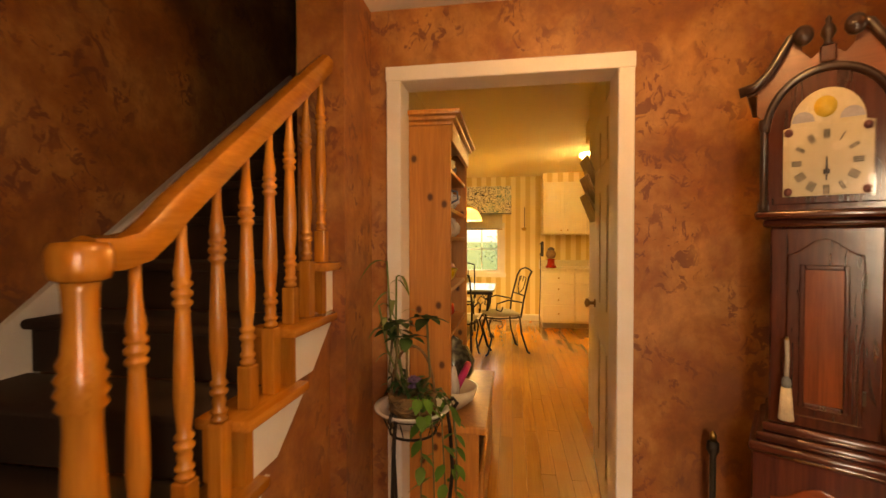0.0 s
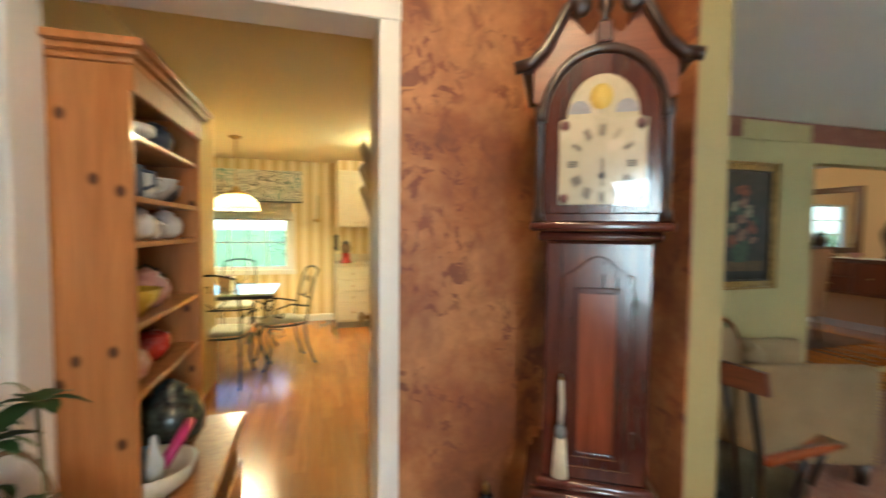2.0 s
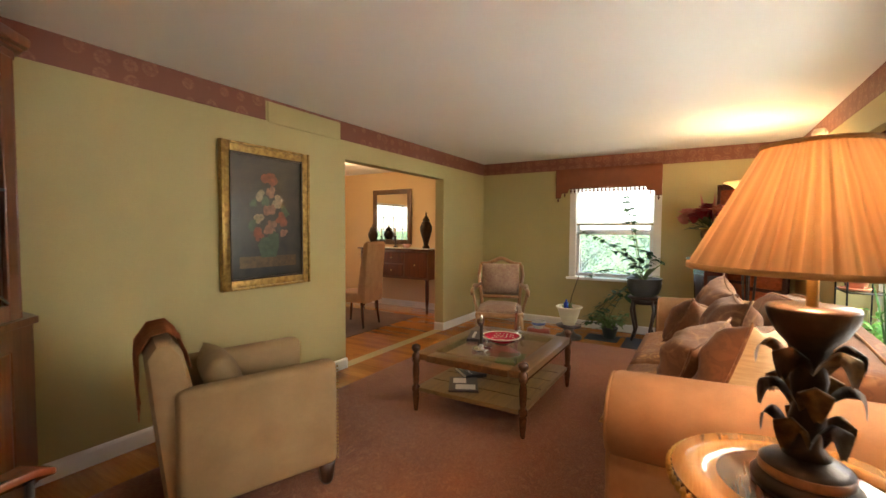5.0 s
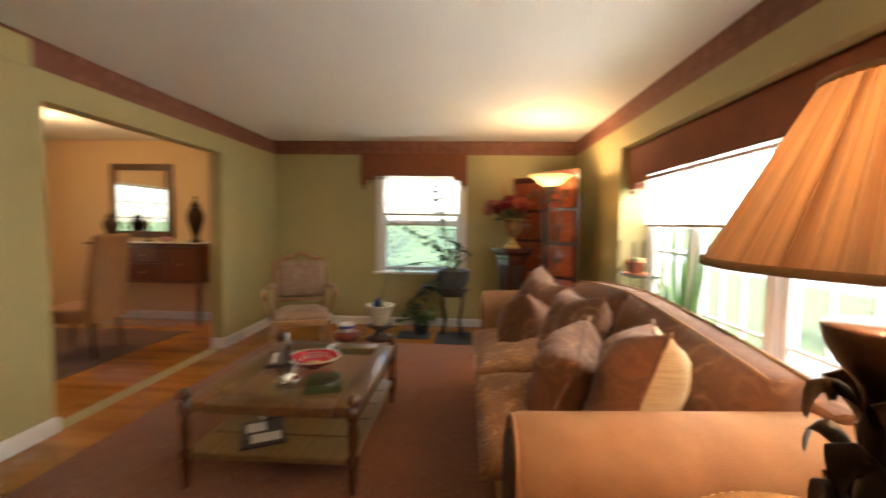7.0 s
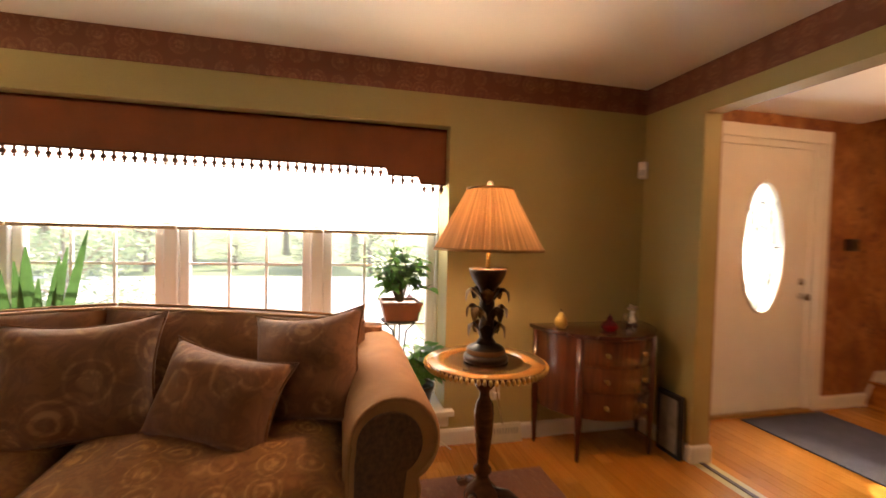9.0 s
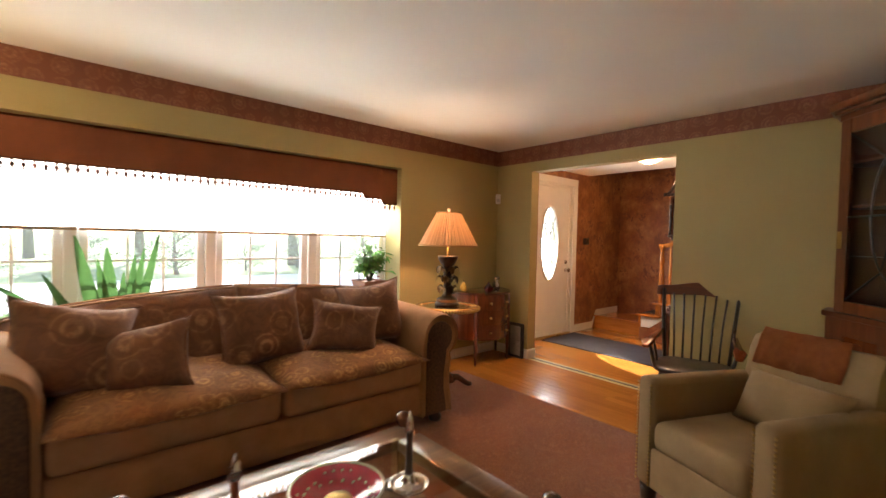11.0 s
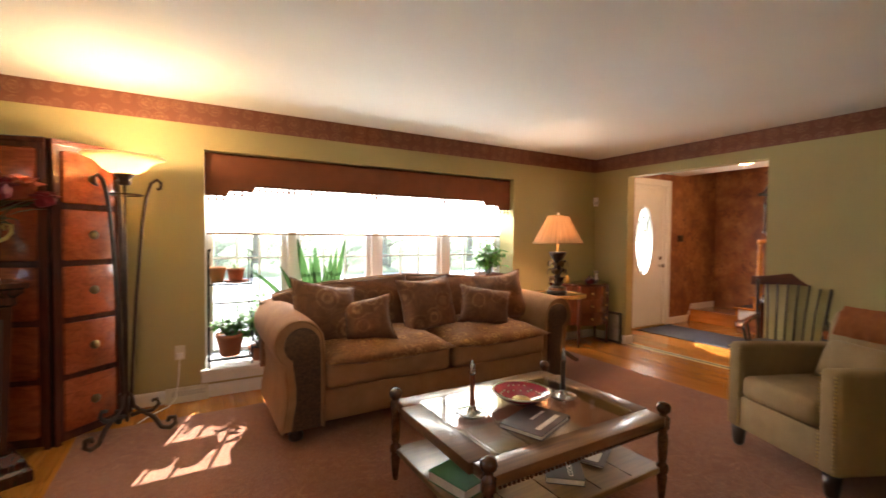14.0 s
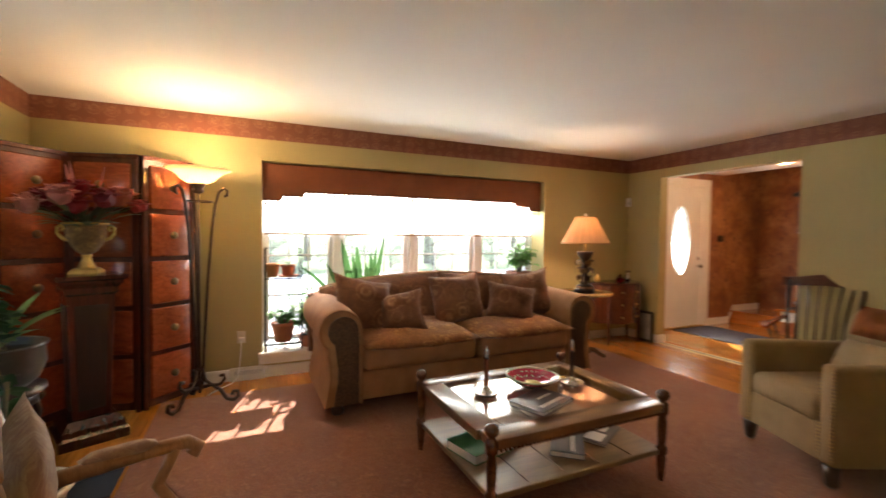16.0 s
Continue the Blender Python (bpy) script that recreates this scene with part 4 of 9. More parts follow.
DARKCOVER = plain("dark_magazine_cover", (0.10, 0.06, 0.06), (0.03, 0.025, 0.03), 22, 0.35, 0, 90, 0.03)
m1 = book("magazine", "dark cover magazine stack lying on the glass table top", 5.42, 2.36, 0.4655, 0.30, 0.22, 0.022, 20, DARKCOVER)
bm = B()
box(bm, -0.11, 0.05, 0.0222, 0.10, 0.075, 0.0228)
box(bm, -0.11, -0.02, 0.0222, 0.02, -0.005, 0.0228)
part("print_bar", bm, WHITE, m1, "pale unreadable title bars")
book("book", "green hardback book lying on the lower shelf", 5.70, 2.20, 0.1965, 0.30, 0.24, 0.05, 14, plain("green_cloth_cover", (0.02, 0.14, 0.035), None, 30, 0.6))
g2 = book("book", "dark grey paperback titled COCKTAILS on the lower shelf", 5.25, 2.38, 0.1965, 0.25, 0.18, 0.03, 50, plain("dark_grey_cover", (0.045, 0.05, 0.055), None, 30, 0.4))


def lettering(text, size, parent, material, place):
    """Raised letters from the built-in font, as one mesh part."""
    cu = bpy.data.curves.new("lettering", "FONT")
    cu.body, cu.size, cu.extrude, cu.align_x, cu.align_y = text, size, 0.0004, "CENTER", "CENTER"
    tmp = bpy.data.objects.new("lettering", cu)
    me = bpy.data.meshes.new_from_object(tmp)
    bpy.data.objects.remove(tmp)
    me.materials.clear()
    me.materials.append(material)
    ob = new("lettering", me)
    ob.parent = parent
    ob.matrix_basis = place
    return tagged(ob, "white title lettering")


lettering("COCKTAILS", 0.036, g2, WHITE, pose(0.0, 0.03, 0.0305, 0, 0, 180))
g3 = book("magazine", "black and white magazine lying open on the lower shelf", 4.98, 2.30, 0.1965, 0.30, 0.22, 0.012, 28, DARKCOVER)
bm = B()
box(bm, -0.12, -0.09, 0.0122, -0.02, 0.06, 0.0127)
box(bm, 0.01, -0.02, 0.0122, 0.12, 0.08, 0.0127)
part("print_bar", bm, WHITE, g3, "pale photo panels")


# ---- round lamp table and lamp ----
lt = thing("pedestal_table", "round inlaid pedestal table with a gilt rope rim beside the sofa", "table", "", (3.43, 0.53, 0))
lt.matrix_basis = lt.matrix_basis @ Matrix.Diagonal((0.89, 0.89, 1.0, 1.0))
part("tabletop", lathe(B(), [(0.0, 0.735), (0.30, 0.735), (0.325, 0.745), (0.325, 0.760), (0.29, 0.764), (0.0, 0.764)], 48), WALNUT, lt)
part("inlay_ring", lathe(B(), [(0.205, 0.764), (0.205, 0.7655), (0.322, 0.7655), (0.322, 0.763)], 48, ring=True), wood("gold_satinwood", (0.46, 0.21, 0.05), (0.62, 0.32, 0.10), "x", 0.2, 0.6), lt, "golden satinwood band")
bm = B()
for k in range(72):
    a = 2 * math.pi * k / 72
    bmesh.ops.create_icosphere(bm, subdivisions=1, radius=0.0155, matrix=pose(0.327 * math.cos(a), 0.327 * math.sin(a), 0.748, 0, 0, math.degrees(a)) @ Matrix.Diagonal((0.9, 0.75, 1.1, 1)))
tagged(part("rope_rim", bm, GOLD, lt, "carved gilt rope edge"), kind="stuff")
part("column", lathe(B(), [(0.10, 0.735), (0.06, 0.72), (0.035, 0.70), (0.05, 0.67), (0.055, 0.64), (0.028, 0.61), (0.03, 0.58), (0.048, 0.55), (0.056, 0.50), (0.05, 0.40), (0.036, 0.30), (0.03, 0.25), (0.05, 0.23), (0.05, 0.215), (0.032, 0.20), (0.04, 0.17), (0.085, 0.13), (0.10, 0.10), (0.10, 0.085)][::-1], 24), WALNUT, lt)
for k in range(3):
    a = math.radians(40 + 120 * k)
    bm = B()
    c, s = math.cos(a), math.sin(a)
    tube(bm, [(0.06 * c, 0.06 * s, 0.11), (0.14 * c, 0.14 * s, 0.105), (0.21 * c, 0.21 * s, 0.06), (0.26 * c, 0.26 * s, 0.032), (0.29 * c, 0.29 * s, 0.034)], 0.03, 10, 0.6)
    part("leg", bm, WALNUT, lt)

lamp = thing("table_lamp", "bronze leaf-column table lamp with a pleated gold shade, lit", "lamp", "", (3.43, 0.53, 0.7655))
part("base", lathe(B(), [(0.0, 0.0), (0.108, 0.0), (0.11, 0.02), (0.10, 0.03), (0.092, 0.035), (0.092, 0.06), (0.08, 0.07), (0.04, 0.085), (0.03, 0.09)], 32), BRONZE, lamp)
part("base_band", lathe(B(), [(0.093, 0.036), (0.0945, 0.038), (0.0945, 0.058), (0.093, 0.06)], 32, ring=True), wood("lamp_base_wood", (0.2, 0.07, 0.02), (0.34, 0.14, 0.05), "x"), lamp)
part("column", lathe(B(), [(0.05, 0.085), (0.032, 0.11), (0.038, 0.17), (0.030, 0.21), (0.038, 0.27), (0.032, 0.32), (0.042, 0.35), (0.068, 0.38), (0.086, 0.415), (0.092, 0.44), (0.088, 0.447), (0.0, 0.447)], 20), BRONZE, lamp)
GILT_TIP = plain("bronze_gilt_tip", (0.26, 0.15, 0.06), (0.08, 0.045, 0.02), 40, 0.35, 0.8)
for tier, (z, r, n, ln) in enumerate(((0.10, 0.024, 5, 0.07), (0.185, 0.022, 5, 0.085), (0.27, 0.022, 5, 0.09))):
    for k in range(n):
        a = 2 * math.pi * (k + 0.5 * tier) / n
        c, s = math.cos(a), math.sin(a)
        bm = B()
        prev = None
        for i in range(11):
            t = i / 10
            ang = 2.9 * t
            rr = r + ln * (0.55 * t + 0.42 * math.sin(ang * 0.62) ** 2)
            zz = z + 0.075 * math.sin(ang) + 0.012 * t - 0.055 * max(0.0, t - 0.7)
            w = 0.034 * math.sin(math.pi * (0.12 + 0.84 * t)) ** 0.8
            cup = 0.010 * math.sin(math.pi * t)
            row = [bm.verts.new(((rr + cup) * c - w * s, (rr + cup) * s + w * c, zz - cup)), bm.verts.new((rr * c, rr * s, zz + 0.006)), bm.verts.new(((rr + cup) * c + w * s, (rr + cup) * s - w * c, zz - cup))]
            if prev:
                for q in (0, 1):
                    bm.faces.new((prev[q], prev[q + 1], row[q + 1], row[q])).smooth = True
            prev = row
        bmesh.ops.solidify(bm, geom=bm.faces[:], thickness=0.005)
        part("leaf", bm, BRONZE if k % 2 else GILT_TIP, lamp)
part("candle_tube", lathe(B(), [(0.012, 0.44), (0.012, 0.56), (0.0, 0.56)], 12), GOLD, lamp)
bm = B()
n = 100
for r0, z0, r1, z1 in ((0.264, 0.540, 0.112, 0.828),):
    lo, hi = [], []
    for k in range(n):
        a = 2 * math.pi * k / n
        d = 1.0 if k % 2 else 0.925
        lo.append(bm.verts.new((r0 * d * math.cos(a), r0 * d * math.sin(a), z0)))
        hi.append(bm.verts.new((r1 * d * math.cos(a), r1 * d * math.sin(a), z1)))
    for k in range(n):
        bm.faces.new((lo[k], lo[(k + 1) % n], hi[(k + 1) % n], hi[k]))
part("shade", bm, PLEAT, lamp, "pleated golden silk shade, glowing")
bm = B()
SHADE_BRAID = plain("shade_braid", (0.42, 0.26, 0.12), None, 40, 0.8)
lathe(bm, [(0.258, 0.532), (0.267, 0.532), (0.267, 0.545), (0.258, 0.545)], 60, ring=True)
part("lower_braid", bm, SHADE_BRAID, lamp)
bm = B()
lathe(bm, [(0.107, 0.824), (0.115, 0.824), (0.115, 0.834), (0.107, 0.834)], 40, ring=True)
part("upper_braid", bm, SHADE_BRAID, lamp)
part("finial", lathe(B(), [(0.006, 0.828), (0.006, 0.84), (0.014, 0.848), (0.016, 0.858), (0.010, 0.868), (0.0, 0.870)], 12), CREAM, lamp)
bm = B()
for k in range(3):
    a = 2 * math.pi * k / 3
    tube(bm, [(0.0, 0.0, 0.829), (0.110 * math.cos(a), 0.110 * math.sin(a), 0.829)], 0.002, 5)
tube(bm, [(0, 0, 0.55), (0, 0, 0.83)], 0.003, 6)
part("harp", bm, BRASS, lamp)
def held(ob, parent):
    """Parents ob where it stands."""
    ob.parent = parent
    ob.matrix_parent_inverse = parent.matrix_basis.inverted()
    return ob


held(part("power_cord", tube(B(), [(3.40, 0.42, 0.772), (3.30, 0.24, 0.77), (3.27, 0.17, 0.70), (3.20, 0.10, 0.45), (3.12, 0.02, 0.20), (3.10, -0.08, 0.22), (3.10, -0.165, 0.33)], 0.004, 6), plain("gold_cord", (0.45, 0.33, 0.15), None, 40, 0.7)), lamp)


# ---- demilune chest ----
ch = thing("demilune_chest", "half-round mahogany chest of three drawers with brass knobs", "chest", "", (2.44, -0.165, 0))
def half(bm, rx, ry, z0, z1, n=22, y0=0.0):
    pts = [(rx * math.cos(math.pi * k / n), y0 + ry * math.sin(math.pi * k / n)) for k in range(n + 1)]
    return prism(bm, pts, "z", z0, z1, 0.004)
part("top", half(B(), 0.43, 0.47, 0.765, 0.79), MAHOGX, ch, "", True)
part("body", half(B(), 0.405, 0.44, 0.27, 0.765), wood("flame_mahogany", (0.055, 0.013, 0.006), (0.15, 0.038, 0.014), "z", 0.22, 0.6), ch, "", True)
for k in range(3):
    z0 = 0.29 + k * 0.158
    bm = B()
    pts = [(0.412 * math.cos(a), 0.447 * math.sin(a)) for a in [math.radians(52 + 76 * i / 12) for i in range(13)]]
    pts += [(0.39 * math.cos(a), 0.42 * math.sin(a)) for a in [math.radians(128 - 76 * i / 12) for i in range(13)]]
    prism(bm, pts, "z", z0, z0 + 0.142, 0.003)
    dr = part("drawer", bm, bpy.data.materials["flame_mahogany"], ch, "", True)
    for sx in (-0.13, 0.13):
        part("knob", lathe(B(), [(0.006, 0), (0.006, 0.012), (0.014, 0.018), (0.014, 0.024), (0.0, 0.03)], 12, (sx, 0.428, z0 + 0.07), (1, 1), Matrix.Rotation(radians(-90), 3, "X")), BRASS, dr, "brass knob")
for a in (4, 50, 130, 176):
    x, y = 0.40 * math.cos(radians(a)), 0.435 * math.sin(radians(a)) + 0.015
    part("leg", lathe(B(), [(0.010, 0.0), (0.014, 0.02), (0.024, 0.27), (0.026, 0.30), (0.024, 0.765)], 10, (x, y, 0)), MAHOG, ch)

pear = thing("gold_pear", "small golden pear ornament on the demilune chest", "ornament", "", (2.74, 0.02, 0.791))
part("body", lathe(B(), [(0.0, 0.0), (0.03, 0.003), (0.042, 0.03), (0.036, 0.06), (0.02, 0.085), (0.014, 0.10), (0.0, 0.106)], 18), GOLD, pear)
part("stalk", tube(B(), [(0, 0, 0.10), (0.005, 0, 0.125)], 0.003, 6), BRONZE, pear)
redp = thing("red_glass_pot", "small ruby red glass pot on the demilune chest", "ornament", "", (2.47, 0.14, 0.791))
RUBY = glass("ruby_glass", (0.5, 0.01, 0.03))
part("body", lathe(B(), [(0.0, 0.0), (0.035, 0.002), (0.055, 0.025), (0.045, 0.05), (0.018, 0.07), (0.022, 0.08), (0.006, 0.10), (0.0, 0.115)], 20), RUBY, redp)
jug = thing("silver_jug", "small silver jug with floral stopper on the demilune chest", "ornament", "", (2.24, 0.05, 0.791))
part("body", lathe(B(), [(0.0, 0.0), (0.035, 0.002), (0.045, 0.035), (0.035, 0.07), (0.02, 0.09), (0.026, 0.11), (0.0, 0.112)], 18), SILVER, jug)
part("handle", tube(B(), [(0.03, 0, 0.09), (0.06, 0, 0.085), (0.065, 0, 0.05), (0.04, 0, 0.03)], 0.005, 6), SILVER, jug)
bm = B()
for k in range(7):
    a = k * 0.9
    bmesh.ops.create_icosphere(bm, subdivisions=1, radius=0.014, matrix=Matrix.Translation((0.025 * math.cos(a), 0.025 * math.sin(a), 0.125 + 0.006 * (k % 3))))
part("stopper", bm, SILVER, jug)
pf = thing("leaning_frame", "black picture frame leaning against the wall by the chest", "frame", "", (2.035, 0.26, 0.0), 0)
bm = B()
box(bm, 0.0, -0.16, 0.0, 0.03, 0.05, 0.40, 0.004)
part("border", bm, BLACK, pf)
part("picture", box(B(), 0.0305, -0.13, 0.03, 0.032, 0.02, 0.37), plain("grey_print", (0.35, 0.33, 0.30), (0.2, 0.19, 0.18), 12, 0.3), pf)
sens = thing("alarm_sensor", "white alarm motion sensor in the room corner", "sensor", "", (2.06, -0.125, 1.80), -45)
part("body", box(B(), -0.028, -0.03, 0.0, 0.028, 0.03, 0.115, 0.008, 2), WHITE, sens, "", True)
part("lens", box(B(), -0.02, 0.028, 0.02, 0.02, 0.034, 0.06, 0.003), plain("milky_lens", (0.6, 0.58, 0.54), None, 20, 0.3), sens)
part("bracket", box(B(), -0.02, -0.06, 0.03, 0.02, -0.028, 0.08), WHITE, sens)


# ---- club chair ----
club = thing("club_chair", "tan velvet club chair with nailhead trim and dark feet", "armchair", "", (3.89, 2.731, 0), -22.4)
bm = B()
box(bm, -0.70, -0.33, 0.13, -0.01, 0.33, 0.34, 0.02, 2)
part("seat_base", bm, TAN, club, "", True)
bm = B()
box(bm, -0.62, -0.265, 0.335, 0.012, 0.265, 0.475, 0.045, 3)
for v in bm.verts:
    if v.co.z > 0.4:
        v.co.z += 0.02 * (1 - (v.co.y / 0.27) ** 2)
part("seat_cushion", bm, TAN, club, "", True)
for s in (-1, 1):
    bm = B()
    box(bm, -0.74, s * 0.27, 0.13, 0.0, s * 0.39, 0.67, 0.035, 3)
    for v in bm.verts:
        v.co.z -= 0.02 * max(0, (-v.co.x) / 0.74)
    part("arm", bm, TAN, club, "", True)
    bm = B()
    for k in range(26):
        for dy in (0.285, 0.375):
            bmesh.ops.create_icosphere(bm, subdivisions=1, radius=0.006, matrix=Matrix.Translation((0.001, s * dy, 0.15 + k * 0.0195)))
    tagged(part("nailhead_trim", bm, BRASS, club, "row of brass nailheads"), kind="stuff")
bm = B()
prof = [(-0.60, 0.30), (-0.66, 0.62), (-0.70, 0.80), (-0.745, 0.865), (-0.81, 0.86), (-0.85, 0.80), (-0.83, 0.60), (-0.78, 0.13), (-0.62, 0.13)]
prism(bm, prof, "y", -0.33, 0.33, 0.05)
part("backrest", bm, TAN, club, "", True)
for x, y in ((-0.045, -0.33), (-0.045, 0.33), (-0.72, -0.30), (-0.72, 0.30)):
    part("foot", lathe(B(), [(0.022, 0.0125), (0.034, 0.03), (0.04, 0.07), (0.045, 0.13)], 14, (x, y, 0)), DARKWOOD, club)
club.matrix_basis = club.matrix_basis @ Matrix.Diagonal((1.0, 0.90, 1.03, 1.0))
cpil = thing("chair_pillow", "tan velvet lumbar pillow resting in the club chair", "pillow", "", (3.89, 2.731, 0), -22.4)
part("cover", pillow(B(), 0.46, 0.27, 0.17, pose(-0.50, 0.06, 0.615, 62, 0, 88), 12, 0.06), TAN, cpil)
throw = thing("throw_blanket", "burnt orange knitted throw over the chair back", "blanket", "", (3.89, 2.731, 0), -22.4)
bm = B()
rows_ = []
path = [(-0.668, 0.74), (-0.688, 0.82), (-0.712, 0.880), (-0.755, 0.918), (-0.82, 0.908), (-0.872, 0.83), (-0.874, 0.74), (-0.872, 0.66), (-0.868, 0.58)]
for i, (x, z) in enumerate(path):
    row = []
    for j in range(15):
        y = -0.24 + 0.40 * j / 14 + 0.015 * math.sin(i * 1.1)
        w = 0.008 * math.sin(j * 1.7 + i * 0.5) + 0.006 * noise.noise(Vector((i * 0.7, j * 0.5, 0)))
        row.append(bm.verts.new((x + (w if i < 3 else -w), y, z + (abs(w) if 2 <= i <= 4 else 0))))
    rows_.append(row)
for a, b in zip(rows_, rows_[1:]):
    for j in range(14):
        bm.faces.new((a[j], a[j + 1], b[j + 1], b[j])).smooth = True
bmesh.ops.solidify(bm, geom=bm.faces[:], thickness=-0.014)
part("cloth", bm, ORANGE, throw)
bm = B()
for j in range(24):
    y = -0.24 + 0.40 * j / 23
    tube(bm, [(-0.868, y, 0.585), (-0.870, y + 0.003, 0.545)], 0.003, 4)
part("fringe", bm, ORANGE, throw)


# ---- rocking chair ----
rk = thing("rocking_chair", "black painted spindle-back rocking chair with a red-brown crest rail", "rocking chair", "", (2.43, 2.22, 0), 14)
BLACKP = plain("worn_black_paint", (0.018, 0.014, 0.012), (0.035, 0.02, 0.014), 14, 0.3, 0, 90, 0.05, 1, 0.3)
ROCKRED = wood("red_brown_arm", (0.22, 0.045, 0.015), (0.36, 0.09, 0.03), "x", 0.25, 0.5)
bm = B()
pts = []
for k in range(24):
    a = 2 * math.pi * k / 24
    pts.append((0.24 * math.copysign(abs(math.cos(a)) ** 0.6, math.cos(a)), 0.26 * math.copysign(abs(math.sin(a)) ** 0.6, math.sin(a))))
prism(bm, pts, "z", 0.41, 0.45, 0.012)
part("seat", bm, BLACKP, rk, "", True)
for s in (-1, 1):
    bm = B()
    arc = [(-0.46 + 0.92 * k / 14, s * 0.22, 0.005 + 0.016 + 0.085 * ((k / 14 - 0.5) * 2) ** 2) for k in range(15)]
    tube(bm, arc, 0.016, 8)
    part("rocker", bm, BLACKP, rk)
    for x, lean in ((0.17, 0.04), (-0.17, -0.05)):
        z0 = 0.03 + 0.085 * (((x + lean) / 0.46)) ** 2
        part("leg", tube(B(), [(x, s * 0.19, 0.42), (x + lean * 0.5, s * 0.205, 0.22), (x + lean, s * 0.22, z0)], 0.017, 8), BLACKP, rk)
    part("back_post", tube(B(), [(-0.19, s * 0.22, 0.43), (-0.27, s * 0.245, 0.70), (-0.415, s * 0.27, 0.98)], 0.014, 8), BLACKP, rk)
    part("arm_post", tube(B(), [(0.17, s * 0.235, 0.44), (0.20, s * 0.275, 0.618)], 0.013, 8), BLACKP, rk)
    part("arm_spindle", tube(B(), [(0.0, s * 0.245, 0.44), (0.01, s * 0.275, 0.618)], 0.010, 8), BLACKP, rk)
    bm = B()
    prism(bm, [(-0.25, s * 0.235), (-0.25, s * 0.27), (0.05, s * 0.305), (0.20, s * 0.33), (0.26, s * 0.31), (0.265, s * 0.265), (0.20, s * 0.245), (0.0, s * 0.25)], "z", 0.615, 0.642, 0.008)
    for v in bm.verts:
        v.co.z += 0.02 * (1 if v.co.x < -0.1 else 0) - (0.025 if v.co.x > 0.22 else 0)
    part("arm", bm, ROCKRED, rk, "red-brown scrolled arm", True)
for k in range(6):
    y = -0.155 + 0.31 * k / 5
    part("spindle", tube(B(), [(-0.20, y, 0.44), (-0.28, y * 1.08, 0.70), (-0.415, y * 1.25, 0.95)], 0.008, 6), BLACKP, rk)
bm = B()
rows_ = []
for i in range(19):
    u = i / 18 * 2 - 1
    y = u * 0.32
    xx = -0.43 + 0.035 * u * u
    top = 1.035 - 0.035 * abs(u) ** 3 + 0.012 * math.cos(u * 5)
    bot = 0.925 + 0.02 * (1 - abs(u))
    rows_.append([bm.verts.new(p) for p in ((xx - 0.012, y, bot), (xx + 0.012, y, bot), (xx - 0.018, y, top), (xx - 0.042, y, top))])
for a, b in zip(rows_, rows_[1:]):
    for q in range(4):
        bm.faces.new((a[q], a[(q + 1) % 4], b[(q + 1) % 4], b[q]))
bm.faces.new(rows_[0])
bm.faces.new(list(reversed(rows_[-1])))
part("crest_rail", bm, wood("dark_red_crest", (0.07, 0.018, 0.008), (0.15, 0.04, 0.016), "y"), rk, "dark red-brown shaped crest rail", True)
for x in (0.17, -0.17):
    part("stretcher", tube(B(), [(x * 1.12, -0.21, 0.22), (x * 1.12, 0.21, 0.22)], 0.010, 8), BLACKP, rk)
for s in (-1, 1):
    part("stretcher", tube(B(), [(-0.2, s * 0.205, 0.20), (0.2, s * 0.205, 0.20)], 0.010, 8), BLACKP, rk)


# ---- corner cabinet ----
cab = thing("corner_cabinet", "cherry corner cabinet with a leaded glass door and closed base", "cabinet")
def corner_block(bm, k, z0, z1, bev=0.004):
    return prism(bm, [(2.018, 3.772), (2.018, 2.93 + k), (2.22 - k * 0.2, 2.93 + k), (2.86 - k, 3.57 + k * 0.2), (2.86 - k, 3.772)], "z", z0, z1, bev)
part("base", corner_block(B(), 0.0, 0.12, 0.92), CHERRY, cab)
part("plinth", corner_block(B(), 0.03, 0.0, 0.12), CHERRY, cab)
part("ledge", corner_block(B(), -0.02, 0.92, 0.955), CHERRY, cab)
# upper case: sides, back, top and glazed front
bm = B()
box(bm, 2.018, 2.97, 0.955, 2.21, 2.995, 2.18)
box(bm, 2.795, 3.56, 0.955, 2.82, 3.772, 2.18)
box(bm, 2.018, 2.995, 0.955, 2.03, 3.772, 2.18)
box(bm, 2.03, 3.76, 0.955, 2.795, 3.772, 2.18)
part("upper_case", bm, CHERRY, cab)
part("top_case", corner_block(B(), 0.03, 2.18, 2.22), CHERRY, cab)
bm = B()
corner_block(bm, 0.0, 2.22, 2.245, 0.01)
corner_block(bm, -0.025, 2.245, 2.30, 0.015)
part("cornice", bm, CHERRY, cab, "moulded cornice", True)
front = pose(2.515, 3.265, 0, 0, 0, 45)
FW = 0.405
def on_front(bm):
    bmesh.ops.transform(bm, matrix=front, verts=bm.verts)
    return bm
bm = B()
for a in ((-FW, -FW + 0.075, 0.955, 2.18), (FW - 0.075, FW, 0.955, 2.18)):
    box(bm, a[0], -0.015, a[2], a[1], 0.012, a[3], 0.004)
box(bm, -FW + 0.075, -0.015, 0.955, FW - 0.075, 0.012, 1.03, 0.004)
box(bm, -FW + 0.075, -0.015, 2.09, FW - 0.075, 0.012, 2.18, 0.004)
door = part("door", on_front(bm), CHERRY, cab)
bm = B()
